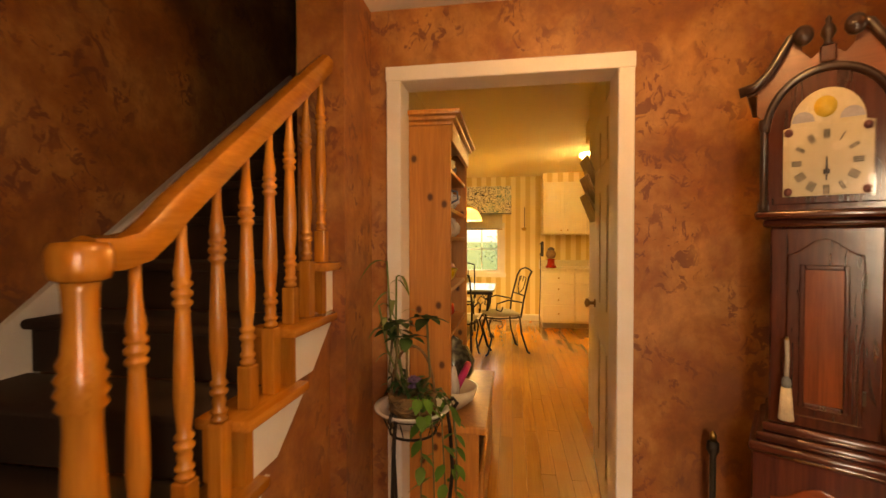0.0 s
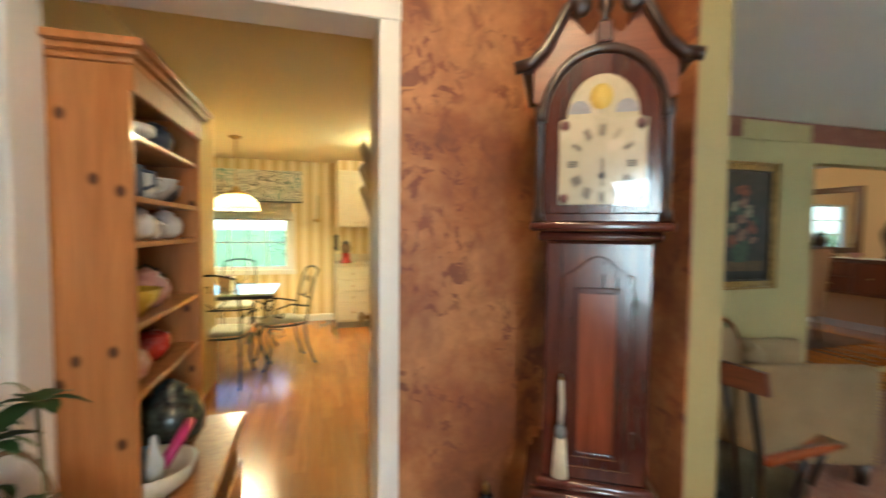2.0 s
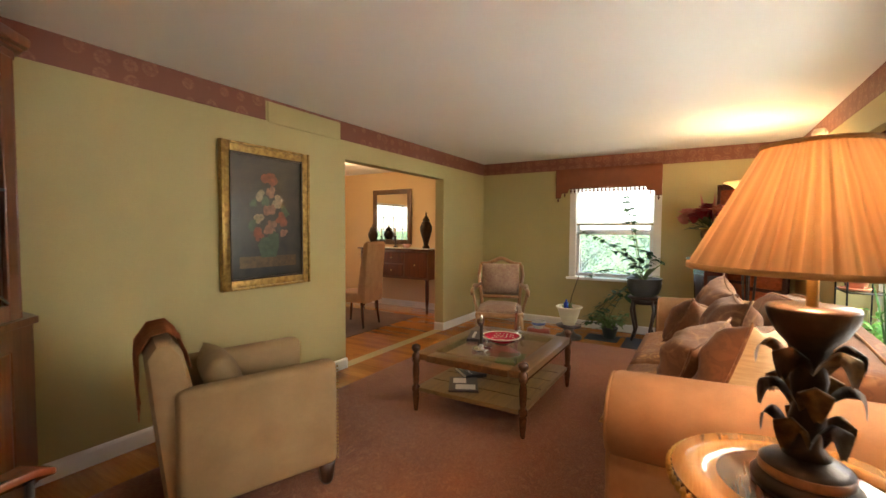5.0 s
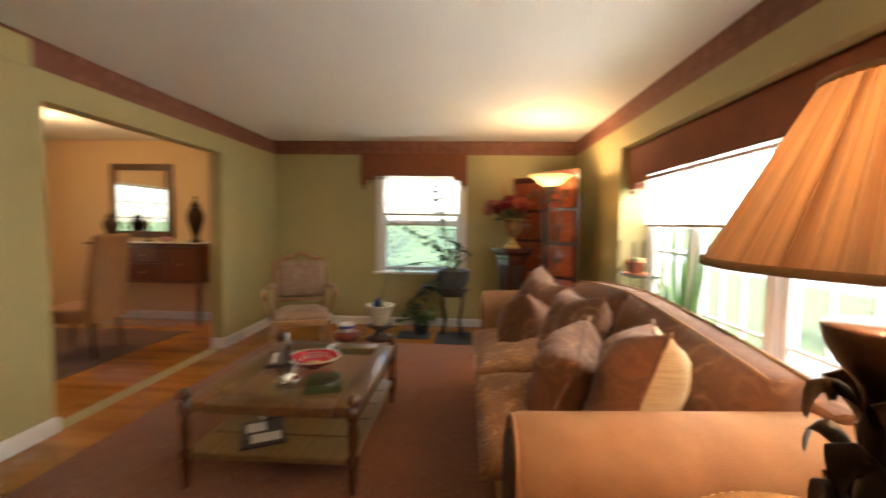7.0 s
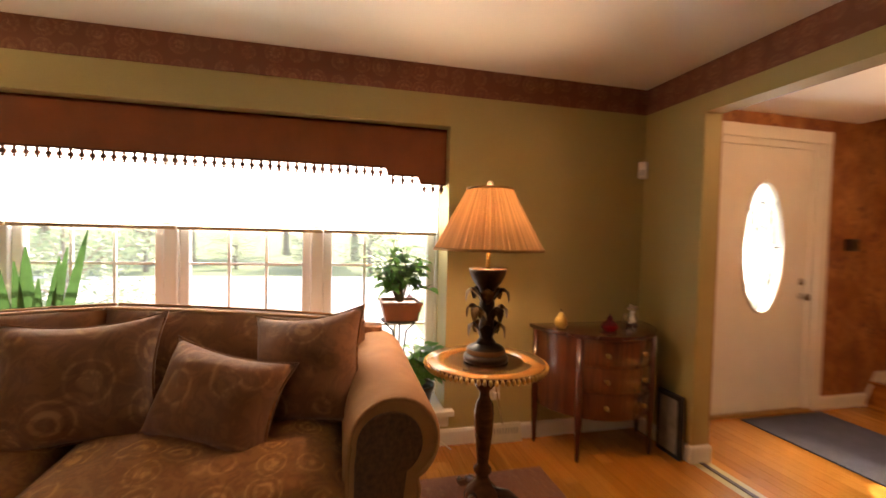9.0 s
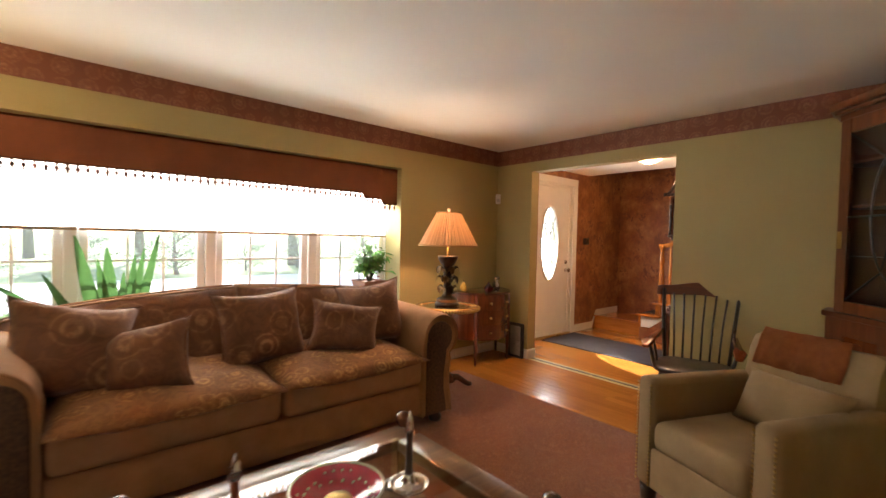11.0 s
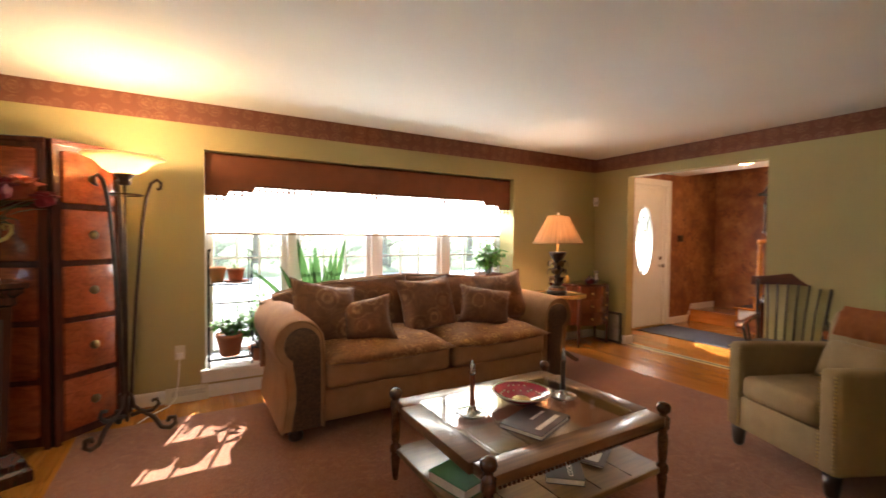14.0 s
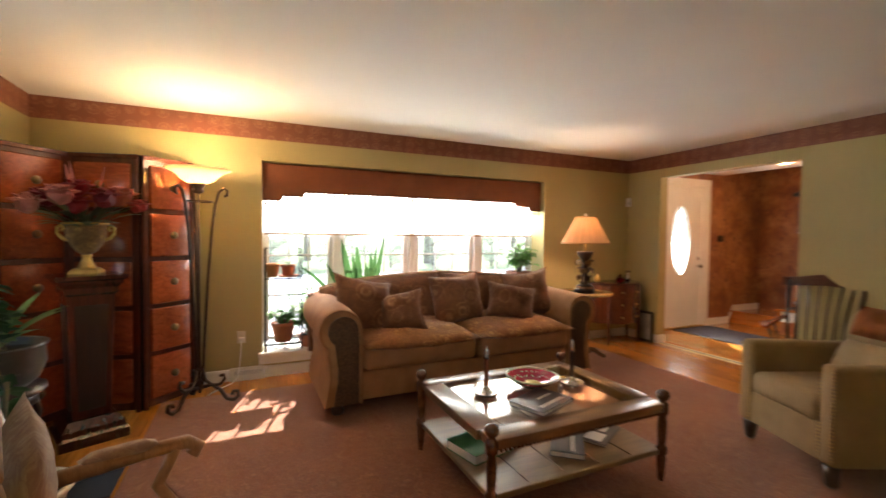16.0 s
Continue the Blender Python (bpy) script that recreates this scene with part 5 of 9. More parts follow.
for rx, rz, cz in ((0.17, 0.40, 1.56), (0.10, 0.10, 1.56)):
    if rx > 0.12:
        ring = [(rx * math.cos(2 * math.pi * k / 32), -0.012, cz + rz * math.sin(2 * math.pi * k / 32)) for k in range(33)]
        tube(bm, ring, 0.006, 6)
for pts in ([(0, -0.012, 1.03), (0, -0.012, 2.09)], [(-FW + 0.075, -0.012, 1.56), (FW - 0.075, -0.012, 1.56)],
            [(-FW + 0.08, -0.012, 2.08), (-0.1, -0.012, 1.9), (0, -0.012, 1.56), (0.1, -0.012, 1.22), (FW - 0.08, -0.012, 1.04)],
            [(FW - 0.08, -0.012, 2.08), (0.1, -0.012, 1.9), (0, -0.012, 1.56), (-0.1, -0.012, 1.22), (-FW + 0.08, -0.012, 1.04)]):
    tube(bm, pts, 0.006, 6)
part("lead_tracery", on_front(bm), DARKWOOD, door, "curved glazing tracery")
part("rosette", on_front(lathe(B(), [(0.03, 0), (0.03, 0.01), (0.0, 0.016)], 14, (0, -0.014, 1.56), (1, 1), Matrix.Rotation(radians(90), 3, "X"))), GOLD, door, "amber rosette")
gp = part("glass_pane", on_front(box(B(), -FW + 0.075, -0.002, 1.03, FW - 0.075, 0.002, 2.09)), CABINET_PANE, door)
gp.visible_shadow = False
part("latch", on_front(box(B(), -FW + 0.02, -0.03, 1.36, -FW + 0.045, -0.015, 1.47, 0.004)), BRASS, door, "brass door latch")
for z in (1.30, 1.62, 1.90):
    part("shelf", prism(B(), [(2.03, 3.76), (2.03, 3.02), (2.21, 3.02), (2.77, 3.58), (2.77, 3.76)], "z", z, z + 0.014), CHERRY, cab)
for s in (-1, 1):
    bm = B()
    box(bm, s * 0.02, -0.022, 0.18, s * (FW - 0.05), 0.0, 0.88, 0.004)
    d = part("base_door", on_front(bm), CHERRY, cab)
    bm = B()
    box(bm, s * 0.07, -0.03, 0.24, s * (FW - 0.10), -0.02, 0.82, 0.012, 2)
    part("raised_panel", on_front(bm), wood("flame_cherry_panel", (0.12, 0.036, 0.011), (0.26, 0.085, 0.026), "z", 0.25, 0.5) if s < 0 else bpy.data.materials["flame_cherry_panel"], d)
def crock(name, label, x, y, z, prof, mat, group=""):
    t = thing(name, label, "crockery", group, (x, y, z))
    part("body", lathe(B(), prof, 20), mat, t)
    return t
POT = [(0.0, 0.0), (0.045, 0.002), (0.075, 0.03), (0.085, 0.07), (0.07, 0.105), (0.045, 0.12), (0.05, 0.13), (0.02, 0.145), (0.0, 0.155)]
WHITEC = plain("white_china", (0.78, 0.77, 0.74), None, 10, 0.15, 0, 50, 0.02, 1, 0.5)
# white china darkened: the shade inside the cabinet is in its colour
SHADED_CHINA = plain("shaded_white_china", (0.42, 0.38, 0.30), (0.30, 0.26, 0.20), 14, 0.2, 0, 50, 0.02, 1, 0.5)
crock("teapot", "white china teapot inside the corner cabinet", 2.46, 3.30, 1.315, POT, SHADED_CHINA)
crock("sugar_bowl", "white china bowl inside the corner cabinet", 2.36, 3.36, 0.957, [(0.0, 0.0), (0.04, 0.002), (0.09, 0.0), (0.10, 0.08), (0.093, 0.08), (0.0, 0.02)], SHADED_CHINA)
crock("goblet", "clear glass goblet inside the corner cabinet", 2.55, 3.42, 0.957, [(0.0, 0.0), (0.035, 0.002), (0.006, 0.012), (0.006, 0.07), (0.035, 0.10), (0.04, 0.16), (0.037, 0.16), (0.0, 0.085)], PLAINGLASS)
crock("tureen", "gold rimmed china tureen inside the corner cabinet", 2.44, 3.32, 1.635, POT, SHADED_CHINA)
crock("vase", "white china vase inside the corner cabinet", 2.40, 3.34, 1.915, [(0.0, 0.0), (0.04, 0.0), (0.06, 0.05), (0.05, 0.11), (0.03, 0.14), (0.04, 0.16), (0.0, 0.15)], SHADED_CHINA)


# ---- oil painting ----
pic = thing("oil_painting", "dark floral oil painting in a carved gilt frame", "painting", "", (4.362, 3.789, 1.482))
PW, PH = 0.412, 0.563
GILT = plain("old_dark_gilt", (0.46, 0.29, 0.085), (0.20, 0.11, 0.03), 26, 0.36, 0.7, 70, 0.5)
for a in ((-PW, -PW + 0.075, -PH, PH), (PW - 0.075, PW, -PH, PH), (-PW + 0.075, PW - 0.075, -PH, -PH + 0.075), (-PW + 0.075, PW - 0.075, PH - 0.075, PH)):
    bm = B()
    box(bm, a[0], -0.032, a[2], a[1], 0.0, a[3], 0.008, 2)
    lip = 0.022
    if a[3] - a[2] > 0.5:
        x0 = a[0] if a[0] < 0 else a[1] - lip
        box(bm, x0, -0.048, a[2], x0 + lip, -0.03, a[3], 0.008, 2)
    else:
        z0 = a[2] if a[2] < 0 else a[3] - lip
        box(bm, a[0], -0.048, z0, a[1], -0.03, z0 + lip, 0.008, 2)
    part("frame_rail", bm, GILT, pic, "carved gilt frame rail", True)
bm = B()
for a in ((-PW + 0.075, -PW + 0.088), (PW - 0.088, PW - 0.075)):
    box(bm, a[0], -0.036, -PH + 0.075, a[1], 0, PH - 0.075)
for a in ((-PH + 0.075, -PH + 0.088), (PH - 0.088, PH - 0.075)):
    box(bm, -PW + 0.088, -0.036, a[0], PW - 0.088, 0, a[1])
part("inner_fillet", bm, DARKWOOD, pic)
def painting_mat():
    m, nt, b = mat_base("dark_floral_canvas")
    v = coords(nt)
    n = noise_tex(nt, v, 5.0, 4.0, 0.6, 1.0)
    base = ramp(nt, n, [(0.3, (0.012, 0.012, 0.014)), (0.7, (0.045, 0.035, 0.026))])
    nt.links.new(base, b.inputs["Base Color"])
    b.inputs["Roughness"].default_value = 0.32
    b.inputs["Coat Weight"].default_value = 0.35
    bump(nt, b, noise_tex(nt, v, 90.0, 3.0), 0.15, 0.003)
    return m
part("canvas", box(B(), -PW + 0.085, -0.020, -PH + 0.085, PW - 0.085, -0.004, PH - 0.085), painting_mat(), pic, "dark varnished canvas")
rng = random.Random(11)
PET = [plain("painted_" + n, c, tuple(q * 0.45 for q in c), 25, 0.4) for n, c in (("coral", (0.26, 0.07, 0.03)), ("pink", (0.30, 0.15, 0.09)), ("white", (0.36, 0.29, 0.18)), ("leaf", (0.06, 0.10, 0.05)), ("ochre", (0.13, 0.075, 0.025)))]
for x, z, r, m in ((0.0, 0.30, 0.075, 0), (0.03, 0.21, 0.055, 1), (-0.07, 0.16, 0.05, 2), (0.09, 0.12, 0.06, 2), (0.0, 0.06, 0.075, 1), (0.12, -0.02, 0.06, 0), (-0.10, 0.0, 0.055, 2), (0.02, -0.09, 0.07, 1), (-0.09, -0.13, 0.06, 0), (0.14, -0.13, 0.05, 1), (-0.14, 0.10, 0.04, 3), (0.16, 0.05, 0.05, 3), (-0.15, -0.06, 0.05, 3), (0.05, -0.17, 0.06, 3), (-0.02, 0.13, 0.05, 3)):
    bm = B()
    for k in range(11):
        a, q = rng.random() * 6.28, rng.random() * r * 0.75
        cx, cz, rr = x + q * math.cos(a), z + q * math.sin(a), r * (0.25 + 0.3 * rng.random())
        ring = [bm.verts.new((cx + rr * math.cos(t / 9 * 6.283) * (0.7 + 0.5 * rng.random()), -0.0206 - 0.0004 * k, cz + rr * math.sin(t / 9 * 6.283))) for t in range(9)]
        bm.faces.new(ring)
    part("painted_flower", bm, PET[m], pic)
part("painted_table", box(B(), -0.26, -0.0212, -0.40, 0.27, -0.0206, -0.31), PET[4], pic)
part("painted_vase", prism(B(), [(-0.07, -0.32), (0.07, -0.32), (0.10, -0.22), (0.06, -0.16), (-0.06, -0.16), (-0.10, -0.22)], "y", -0.0218, -0.0213), PET[3], pic)


# ---- french armchair ----
fc = thing("french_armchair", "carved wooden armchair with worn tapestry seat and back", "armchair", "", (7.06, 2.90, 0), 202)
FWOOD = wood("pale_carved_wood", (0.22, 0.10, 0.035), (0.42, 0.22, 0.09), "z", 0.4, 0.2)
TAPES = paisley("faded_tapestry", (0.34, 0.22, 0.14), (0.44, 0.32, 0.21), (0.24, 0.12, 0.085), 9.0)
bm = B()
box(bm, -0.27, -0.29, 0.34, 0.27, 0.29, 0.40, 0.015, 2)
for v in bm.verts:
    if v.co.x < 0:
        v.co.y *= 0.85
part("seat_frame", bm, FWOOD, fc, "", True)
part("seat", pillow(B(), 0.50, 0.54, 0.16, pose(0.0, 0, 0.41), 12, 0.0), TAPES, fc)
for s in (-1, 1):
    part("front_leg", tube(B(), [(0.245, s * 0.25, 0.37), (0.275, s * 0.27, 0.26), (0.25, s * 0.255, 0.12), (0.275, s * 0.275, 0.035), (0.29, s * 0.285, 0.033)], 0.028, 10, 0.55), FWOOD, fc)
    part("back_leg", tube(B(), [(-0.24, s * 0.22, 0.37), (-0.27, s * 0.225, 0.18), (-0.33, s * 0.23, 0.032)], 0.024, 8, 0.7), FWOOD, fc)
    part("back_post", tube(B(), [(-0.25, s * 0.235, 0.36), (-0.27, s * 0.25, 0.55), (-0.315, s * 0.285, 0.80), (-0.345, s * 0.265, 0.93)], 0.024, 8), FWOOD, fc)
    part("arm", tube(B(), [(-0.285, s * 0.265, 0.68), (-0.15, s * 0.31, 0.665), (0.03, s * 0.335, 0.655), (0.13, s * 0.335, 0.65), (0.165, s * 0.335, 0.625), (0.145, s * 0.335, 0.60)], 0.024, 10), FWOOD, fc, "scrolled wooden arm")
    part("arm_support", tube(B(), [(0.10, s * 0.335, 0.645), (0.04, s * 0.32, 0.54), (0.09, s * 0.29, 0.45), (0.08, s * 0.28, 0.38)], 0.02, 8), FWOOD, fc)
    part("arm_pad", pillow(B(), 0.20, 0.05, 0.04, pose(-0.06, s * 0.325, 0.685), 6, 0), TAPES, fc)
bm = B()
crest = [(-0.345, -0.265 + 0.53 * k / 16, 0.93 + 0.075 * math.sin(math.pi * k / 16) ** 1.5 + 0.012 * math.cos(k * math.pi / 4)) for k in range(17)]
tube(bm, crest, 0.026, 8)
part("crest_rail", bm, FWOOD, fc, "carved crest rail")
part("lower_rail", tube(B(), [(-0.268, -0.24, 0.52), (-0.268, 0.24, 0.52)], 0.022, 8), FWOOD, fc)
part("backrest", pillow(B(), 0.42, 0.48, 0.10, pose(-0.305, 0, 0.745, 0, -81, 0), 12, 0.0), TAPES, fc, "tapestry upholstered back")


# ---- drawer-front screen ----
SCREENF = wood("dark_screen_stile", (0.05, 0.012, 0.007), (0.12, 0.03, 0.016), "z", 0.25, 0.5)
scr = thing("folding_screen", "three-panel cherry folding screen faced like drawers", "screen")
pts = [(7.28, 0.03), (7.60, 0.33), (8.07, 0.20), (8.36, 0.60)]
for (xa, ya), (xb, yb) in zip(pts, pts[1:]):
    ln = math.hypot(xb - xa, yb - ya) - 0.012
    mm = Matrix.Translation(((xa + xb) / 2, (ya + yb) / 2, 0)) @ Matrix.Rotation(math.atan2(yb - ya, xb - xa), 4, "Z")
    h = ln / 2
    bm = B()
    box(bm, -h, -0.02, 0.0, -h + 0.035, 0.02, 1.95, 0.004)
    box(bm, h - 0.035, -0.02, 0.0, h, 0.02, 1.95, 0.004)
    box(bm, -h + 0.035, -0.012, 0.02, h - 0.035, 0.012, 1.93)
    box(bm, -h, -0.024, 1.92, h, 0.024, 1.955, 0.006)
    bmesh.ops.transform(bm, matrix=mm, verts=bm.verts)
    pan = part("panel", bm, SCREENF, scr)
    for k in range(5):
        z0 = 0.08 + k * 0.368
        bm = B()
        box(bm, -h + 0.05, 0.012, z0, h - 0.05, 0.030, z0 + 0.335, 0.016, 2)
        bmesh.ops.transform(bm, matrix=mm, verts=bm.verts)
        part("drawer_front", bm, REDWOOD, pan, "raised red cherry drawer front", True)
        bm = lathe(B(), [(0.008, 0), (0.008, 0.02), (0.028, 0.026), (0.03, 0.034), (0.012, 0.044), (0.0, 0.046)], 14, (0, 0.030, z0 + 0.168), (1, 1), Matrix.Rotation(radians(-90), 3, "X"))
        bmesh.ops.transform(bm, matrix=mm, verts=bm.verts)
        part("knob", bm, plain("antique_brass_knob", (0.22, 0.14, 0.06), None, 40, 0.4, 0.9) if not bpy.data.materials.get("antique_brass_knob") else bpy.data.materials["antique_brass_knob"], pan)


# ---- pedestal, urn and flowers ----
ped = thing("pedestal", "dark mahogany tapered pedestal stand", "pedestal", "", (7.84, 0.66, 0), 25)
def square_loft(bm, rows):
    last = None
    for hw, z in rows:
        ring = [bm.verts.new((sx * hw, sy * hw, z)) for sx, sy in ((-1, -1), (1, -1), (1, 1), (-1, 1))]
        if last:
            for k in range(4):
                bm.faces.new((last[k], last[(k + 1) % 4], ring[(k + 1) % 4], ring[k]))
        else:
            bm.faces.new(list(reversed(ring)))
        last = ring
    bm.faces.new(last)
    return bm
part("plinth", square_loft(B(), [(0.185, 0.0), (0.185, 0.06), (0.165, 0.075), (0.165, 0.11), (0.14, 0.14), (0.125, 0.16)]), MAHOG, ped)
part("shaft", square_loft(B(), [(0.10, 0.16), (0.125, 0.94), (0.125, 0.96)]), SCREENF, ped)
for k in range(4):
    bm = B()
    prism(bm, [(-0.07, 0.21), (0.07, 0.21), (0.09, 0.90), (-0.09, 0.90)], "y", -0.124, -0.118, 0.003)
    for v in bm.verts:
        v.co.y += (0.90 - v.co.z) * 0.0285
    bmesh.ops.transform(bm, matrix=Matrix.Rotation(k * math.pi / 2, 4, "Z"), verts=bm.verts)
    part("inset_panel", bm, DARKWOOD, ped)
part("capital", square_loft(B(), [(0.125, 0.96), (0.14, 0.975), (0.14, 1.01), (0.165, 1.04), (0.165, 1.055), (0.185, 1.065), (0.185, 1.09)]), MAHOG, ped)
urn = thing("urn", "painted cream and gilt porcelain urn on the pedestal", "urn", "", (7.84, 0.66, 1.0905))
urn.matrix_basis = urn.matrix_basis @ Matrix.Diagonal((0.74, 0.74, 0.90, 1.0))
URNM = paisley("painted_porcelain", (0.23, 0.12, 0.038), (0.36, 0.21, 0.075), (0.055, 0.014, 0.009), 9.0)
part("foot", square_loft(B(), [(0.105, 0.0), (0.11, 0.012), (0.10, 0.03), (0.075, 0.045)]), GOLD, urn, "scalloped gilt foot")
part("stem", lathe(B(), [(0.075, 0.044), (0.06, 0.065), (0.04, 0.10), (0.032, 0.125), (0.042, 0.135), (0.036, 0.145)], 24), GOLD, urn)
part("body", lathe(B(), [(0.036, 0.145), (0.07, 0.165), (0.115, 0.215), (0.142, 0.27), (0.148, 0.31), (0.140, 0.335), (0.150, 0.355), (0.165, 0.365)], 32), URNM, urn, "painted floral urn body")
part("lip", lathe(B(), [(0.165, 0.364), (0.172, 0.372), (0.165, 0.380), (0.14, 0.372), (0.0, 0.34)], 32), GOLD, urn)
for s in (-1, 1):
    part("handle", tube(B(), [(s * 0.135, 0, 0.25), (s * 0.175, 0, 0.265), (s * 0.205, 0, 0.30), (s * 0.205, 0, 0.345), (s * 0.175, 0, 0.36), (s * 0.16, 0, 0.335), (s * 0.175, 0, 0.318)], 0.012, 8), GOLD, urn)


def blossom(bm, c, r, rng):
    c = Vector(c)
    for ring, (n, tilt, size) in enumerate(((5, 0.35, 0.6), (7, 0.9, 0.85), (8, 1.35, 1.0))):
        for k in range(n):
            a = 2 * math.pi * (k + 0.4 * ring) / n + rng.random() * 0.3
            d = Vector((math.cos(a) * math.sin(tilt), math.sin(a) * math.sin(tilt), math.cos(tilt)))
            blade(bm, c + d * r * 0.12, c + d * r * size, r * 0.75, 0, 3, (0, 0, 1) if tilt > 0.5 else (math.cos(a), math.sin(a), 0.2), -0.5)


fl = thing("flower_arrangement", "red and pink silk flowers in the urn", "flowers", "", (7.84, 0.66, 1.395))
rng = random.Random(5)
FL = [leafy("dark_red_petals", (0.20, 0.010, 0.02), (0.34, 0.03, 0.045)), leafy("pink_petals", (0.42, 0.12, 0.11), (0.55, 0.22, 0.18)), leafy("coral_petals", (0.45, 0.08, 0.05), (0.55, 0.16, 0.10))]
spots = [(0.02, 0.05, 0.26, 0.075, 0), (-0.12, 0.10, 0.20, 0.08, 0), (0.14, 0.16, 0.19, 0.08, 0), (-0.18, -0.06, 0.22, 0.085, 2), (0.06, 0.24, 0.20, 0.085, 1), (-0.27, -0.08, 0.16, 0.065, 0), (0.20, 0.28, 0.14, 0.075, 1), (-0.05, -0.14, 0.20, 0.07, 2), (0.22, 0.02, 0.20, 0.07, 0), (0.0, 0.18, 0.15, 0.07, 0)]
for x, y, z, r, m in spots:
    bm = B()
    blossom(bm, (x, y, z), r * 1.3, rng)
    ball = bmesh.ops.create_icosphere(bm, subdivisions=2, radius=r * 0.78, matrix=Matrix.Translation((x, y, z)))
    for v in ball["verts"]:
        d = v.co - Vector((x, y, z))
        v.co = Vector((x, y, z)) + d * (1.0 + 0.45 * noise.noise(v.co * 45))
    part("flower", bm, FL[m], fl)
bm = B()
for x, y, z, r, m in spots:
    tube(bm, [(x * 0.1, y * 0.1, -0.05), (x * 0.5, y * 0.5, z * 0.6), (x, y, z)], 0.004, 5)
part("stalk", bm, leafy("stem_green", (0.05, 0.07, 0.02), (0.07, 0.10, 0.03)), fl)
bm = B()
for k in range(60):
    a, q = rng.random() * 6.28, 0.06 + 0.2 * rng.random()
    z = 0.02 + 0.16 * rng.random()
    p = Vector((q * math.cos(a), q * math.sin(a), z))
    blade(bm, p * 0.5, p + Vector((0.06 * math.cos(a), 0.06 * math.sin(a), 0.02 * rng.random())), 0.045, 0.02, 3)
part("leaves", bm, leafy("dusty_green_leaves", (0.045, 0.06, 0.025), (0.10, 0.12, 0.05)), fl)
bm = B()
for x, y in ((-0.10, -0.02), (0.05, 0.12), (0.12, -0.05)):
    blade(bm, (x * 0.3, y * 0.3, 0.05), (x, y, 0.42), 0.035, 0.0, 4)
part("bud_spike", bm, FL[1], fl)


# ---- torchiere floor lamp ----
tor = thing("torchiere", "wrought iron torchiere floor lamp with a glowing alabaster bowl", "floor lamp", "", (7.216, 0.352, 0), 20)
BOWLG = translucent("alabaster_glass", (0.95, 0.80, 0.56), 0.55)
part("bowl", lathe(B(), [(0.03, 1.755), (0.08, 1.765), (0.12, 1.79), (0.15, 1.825), (0.185, 1.85), (0.235, 1.868), (0.232, 1.873), (0.18, 1.857), (0.143, 1.832), (0.11, 1.797), (0.07, 1.772), (0.0, 1.762)], 40), BOWLG, tor, "frosted alabaster glass bowl")
part("cup", lathe(B(), [(0.0, 1.68), (0.03, 1.685), (0.04, 1.70), (0.028, 1.72), (0.05, 1.745), (0.06, 1.758), (0.0, 1.757)], 20), BROWNIRON, tor)
for k in range(3):
    a = 2 * math.pi * k / 3 + 0.5
    c, s = math.cos(a), math.sin(a)
    def P(r, z):
        return (r * c, r * s, z)
    bm = B()
    tube(bm, [P(0.02, 0.16), P(0.035, 0.5), P(0.06, 0.95), P(0.095, 1.40), P(0.12, 1.60), P(0.15, 1.70), P(0.185, 1.73), P(0.21, 1.705), P(0.205, 1.67), P(0.185, 1.665)], 0.011, 8)
    part("upright", bm, BROWNIRON, tor)
    bm = B()
    tube(bm, [P(0.02, 0.30), P(0.04, 0.20), P(0.09, 0.155), P(0.15, 0.16), P(0.185, 0.20), P(0.175, 0.235), P(0.145, 0.225)], 0.013, 8)
    part("scroll", bm, BROWNIRON, tor)
    bm = B()
    tube(bm, [P(0.02, 0.14), P(0.09, 0.16), P(0.155, 0.11), P(0.20, 0.035), P(0.25, 0.024), P(0.285, 0.055), P(0.28, 0.095), P(0.245, 0.095), P(0.24, 0.07)], 0.015, 8)
    part("foot", bm, BROWNIRON, tor)
part("stem", tube(B(), [(0, 0, 0.10), (0, 0, 1.70)], 0.010, 8), BROWNIRON, tor)
part("brace", tube(B(), [(0.10 * math.cos(q), 0.10 * math.sin(q), 1.62) for q in [2 * math.pi * k / 16 for k in range(17)]], 0.006, 6), BROWNIRON, tor)


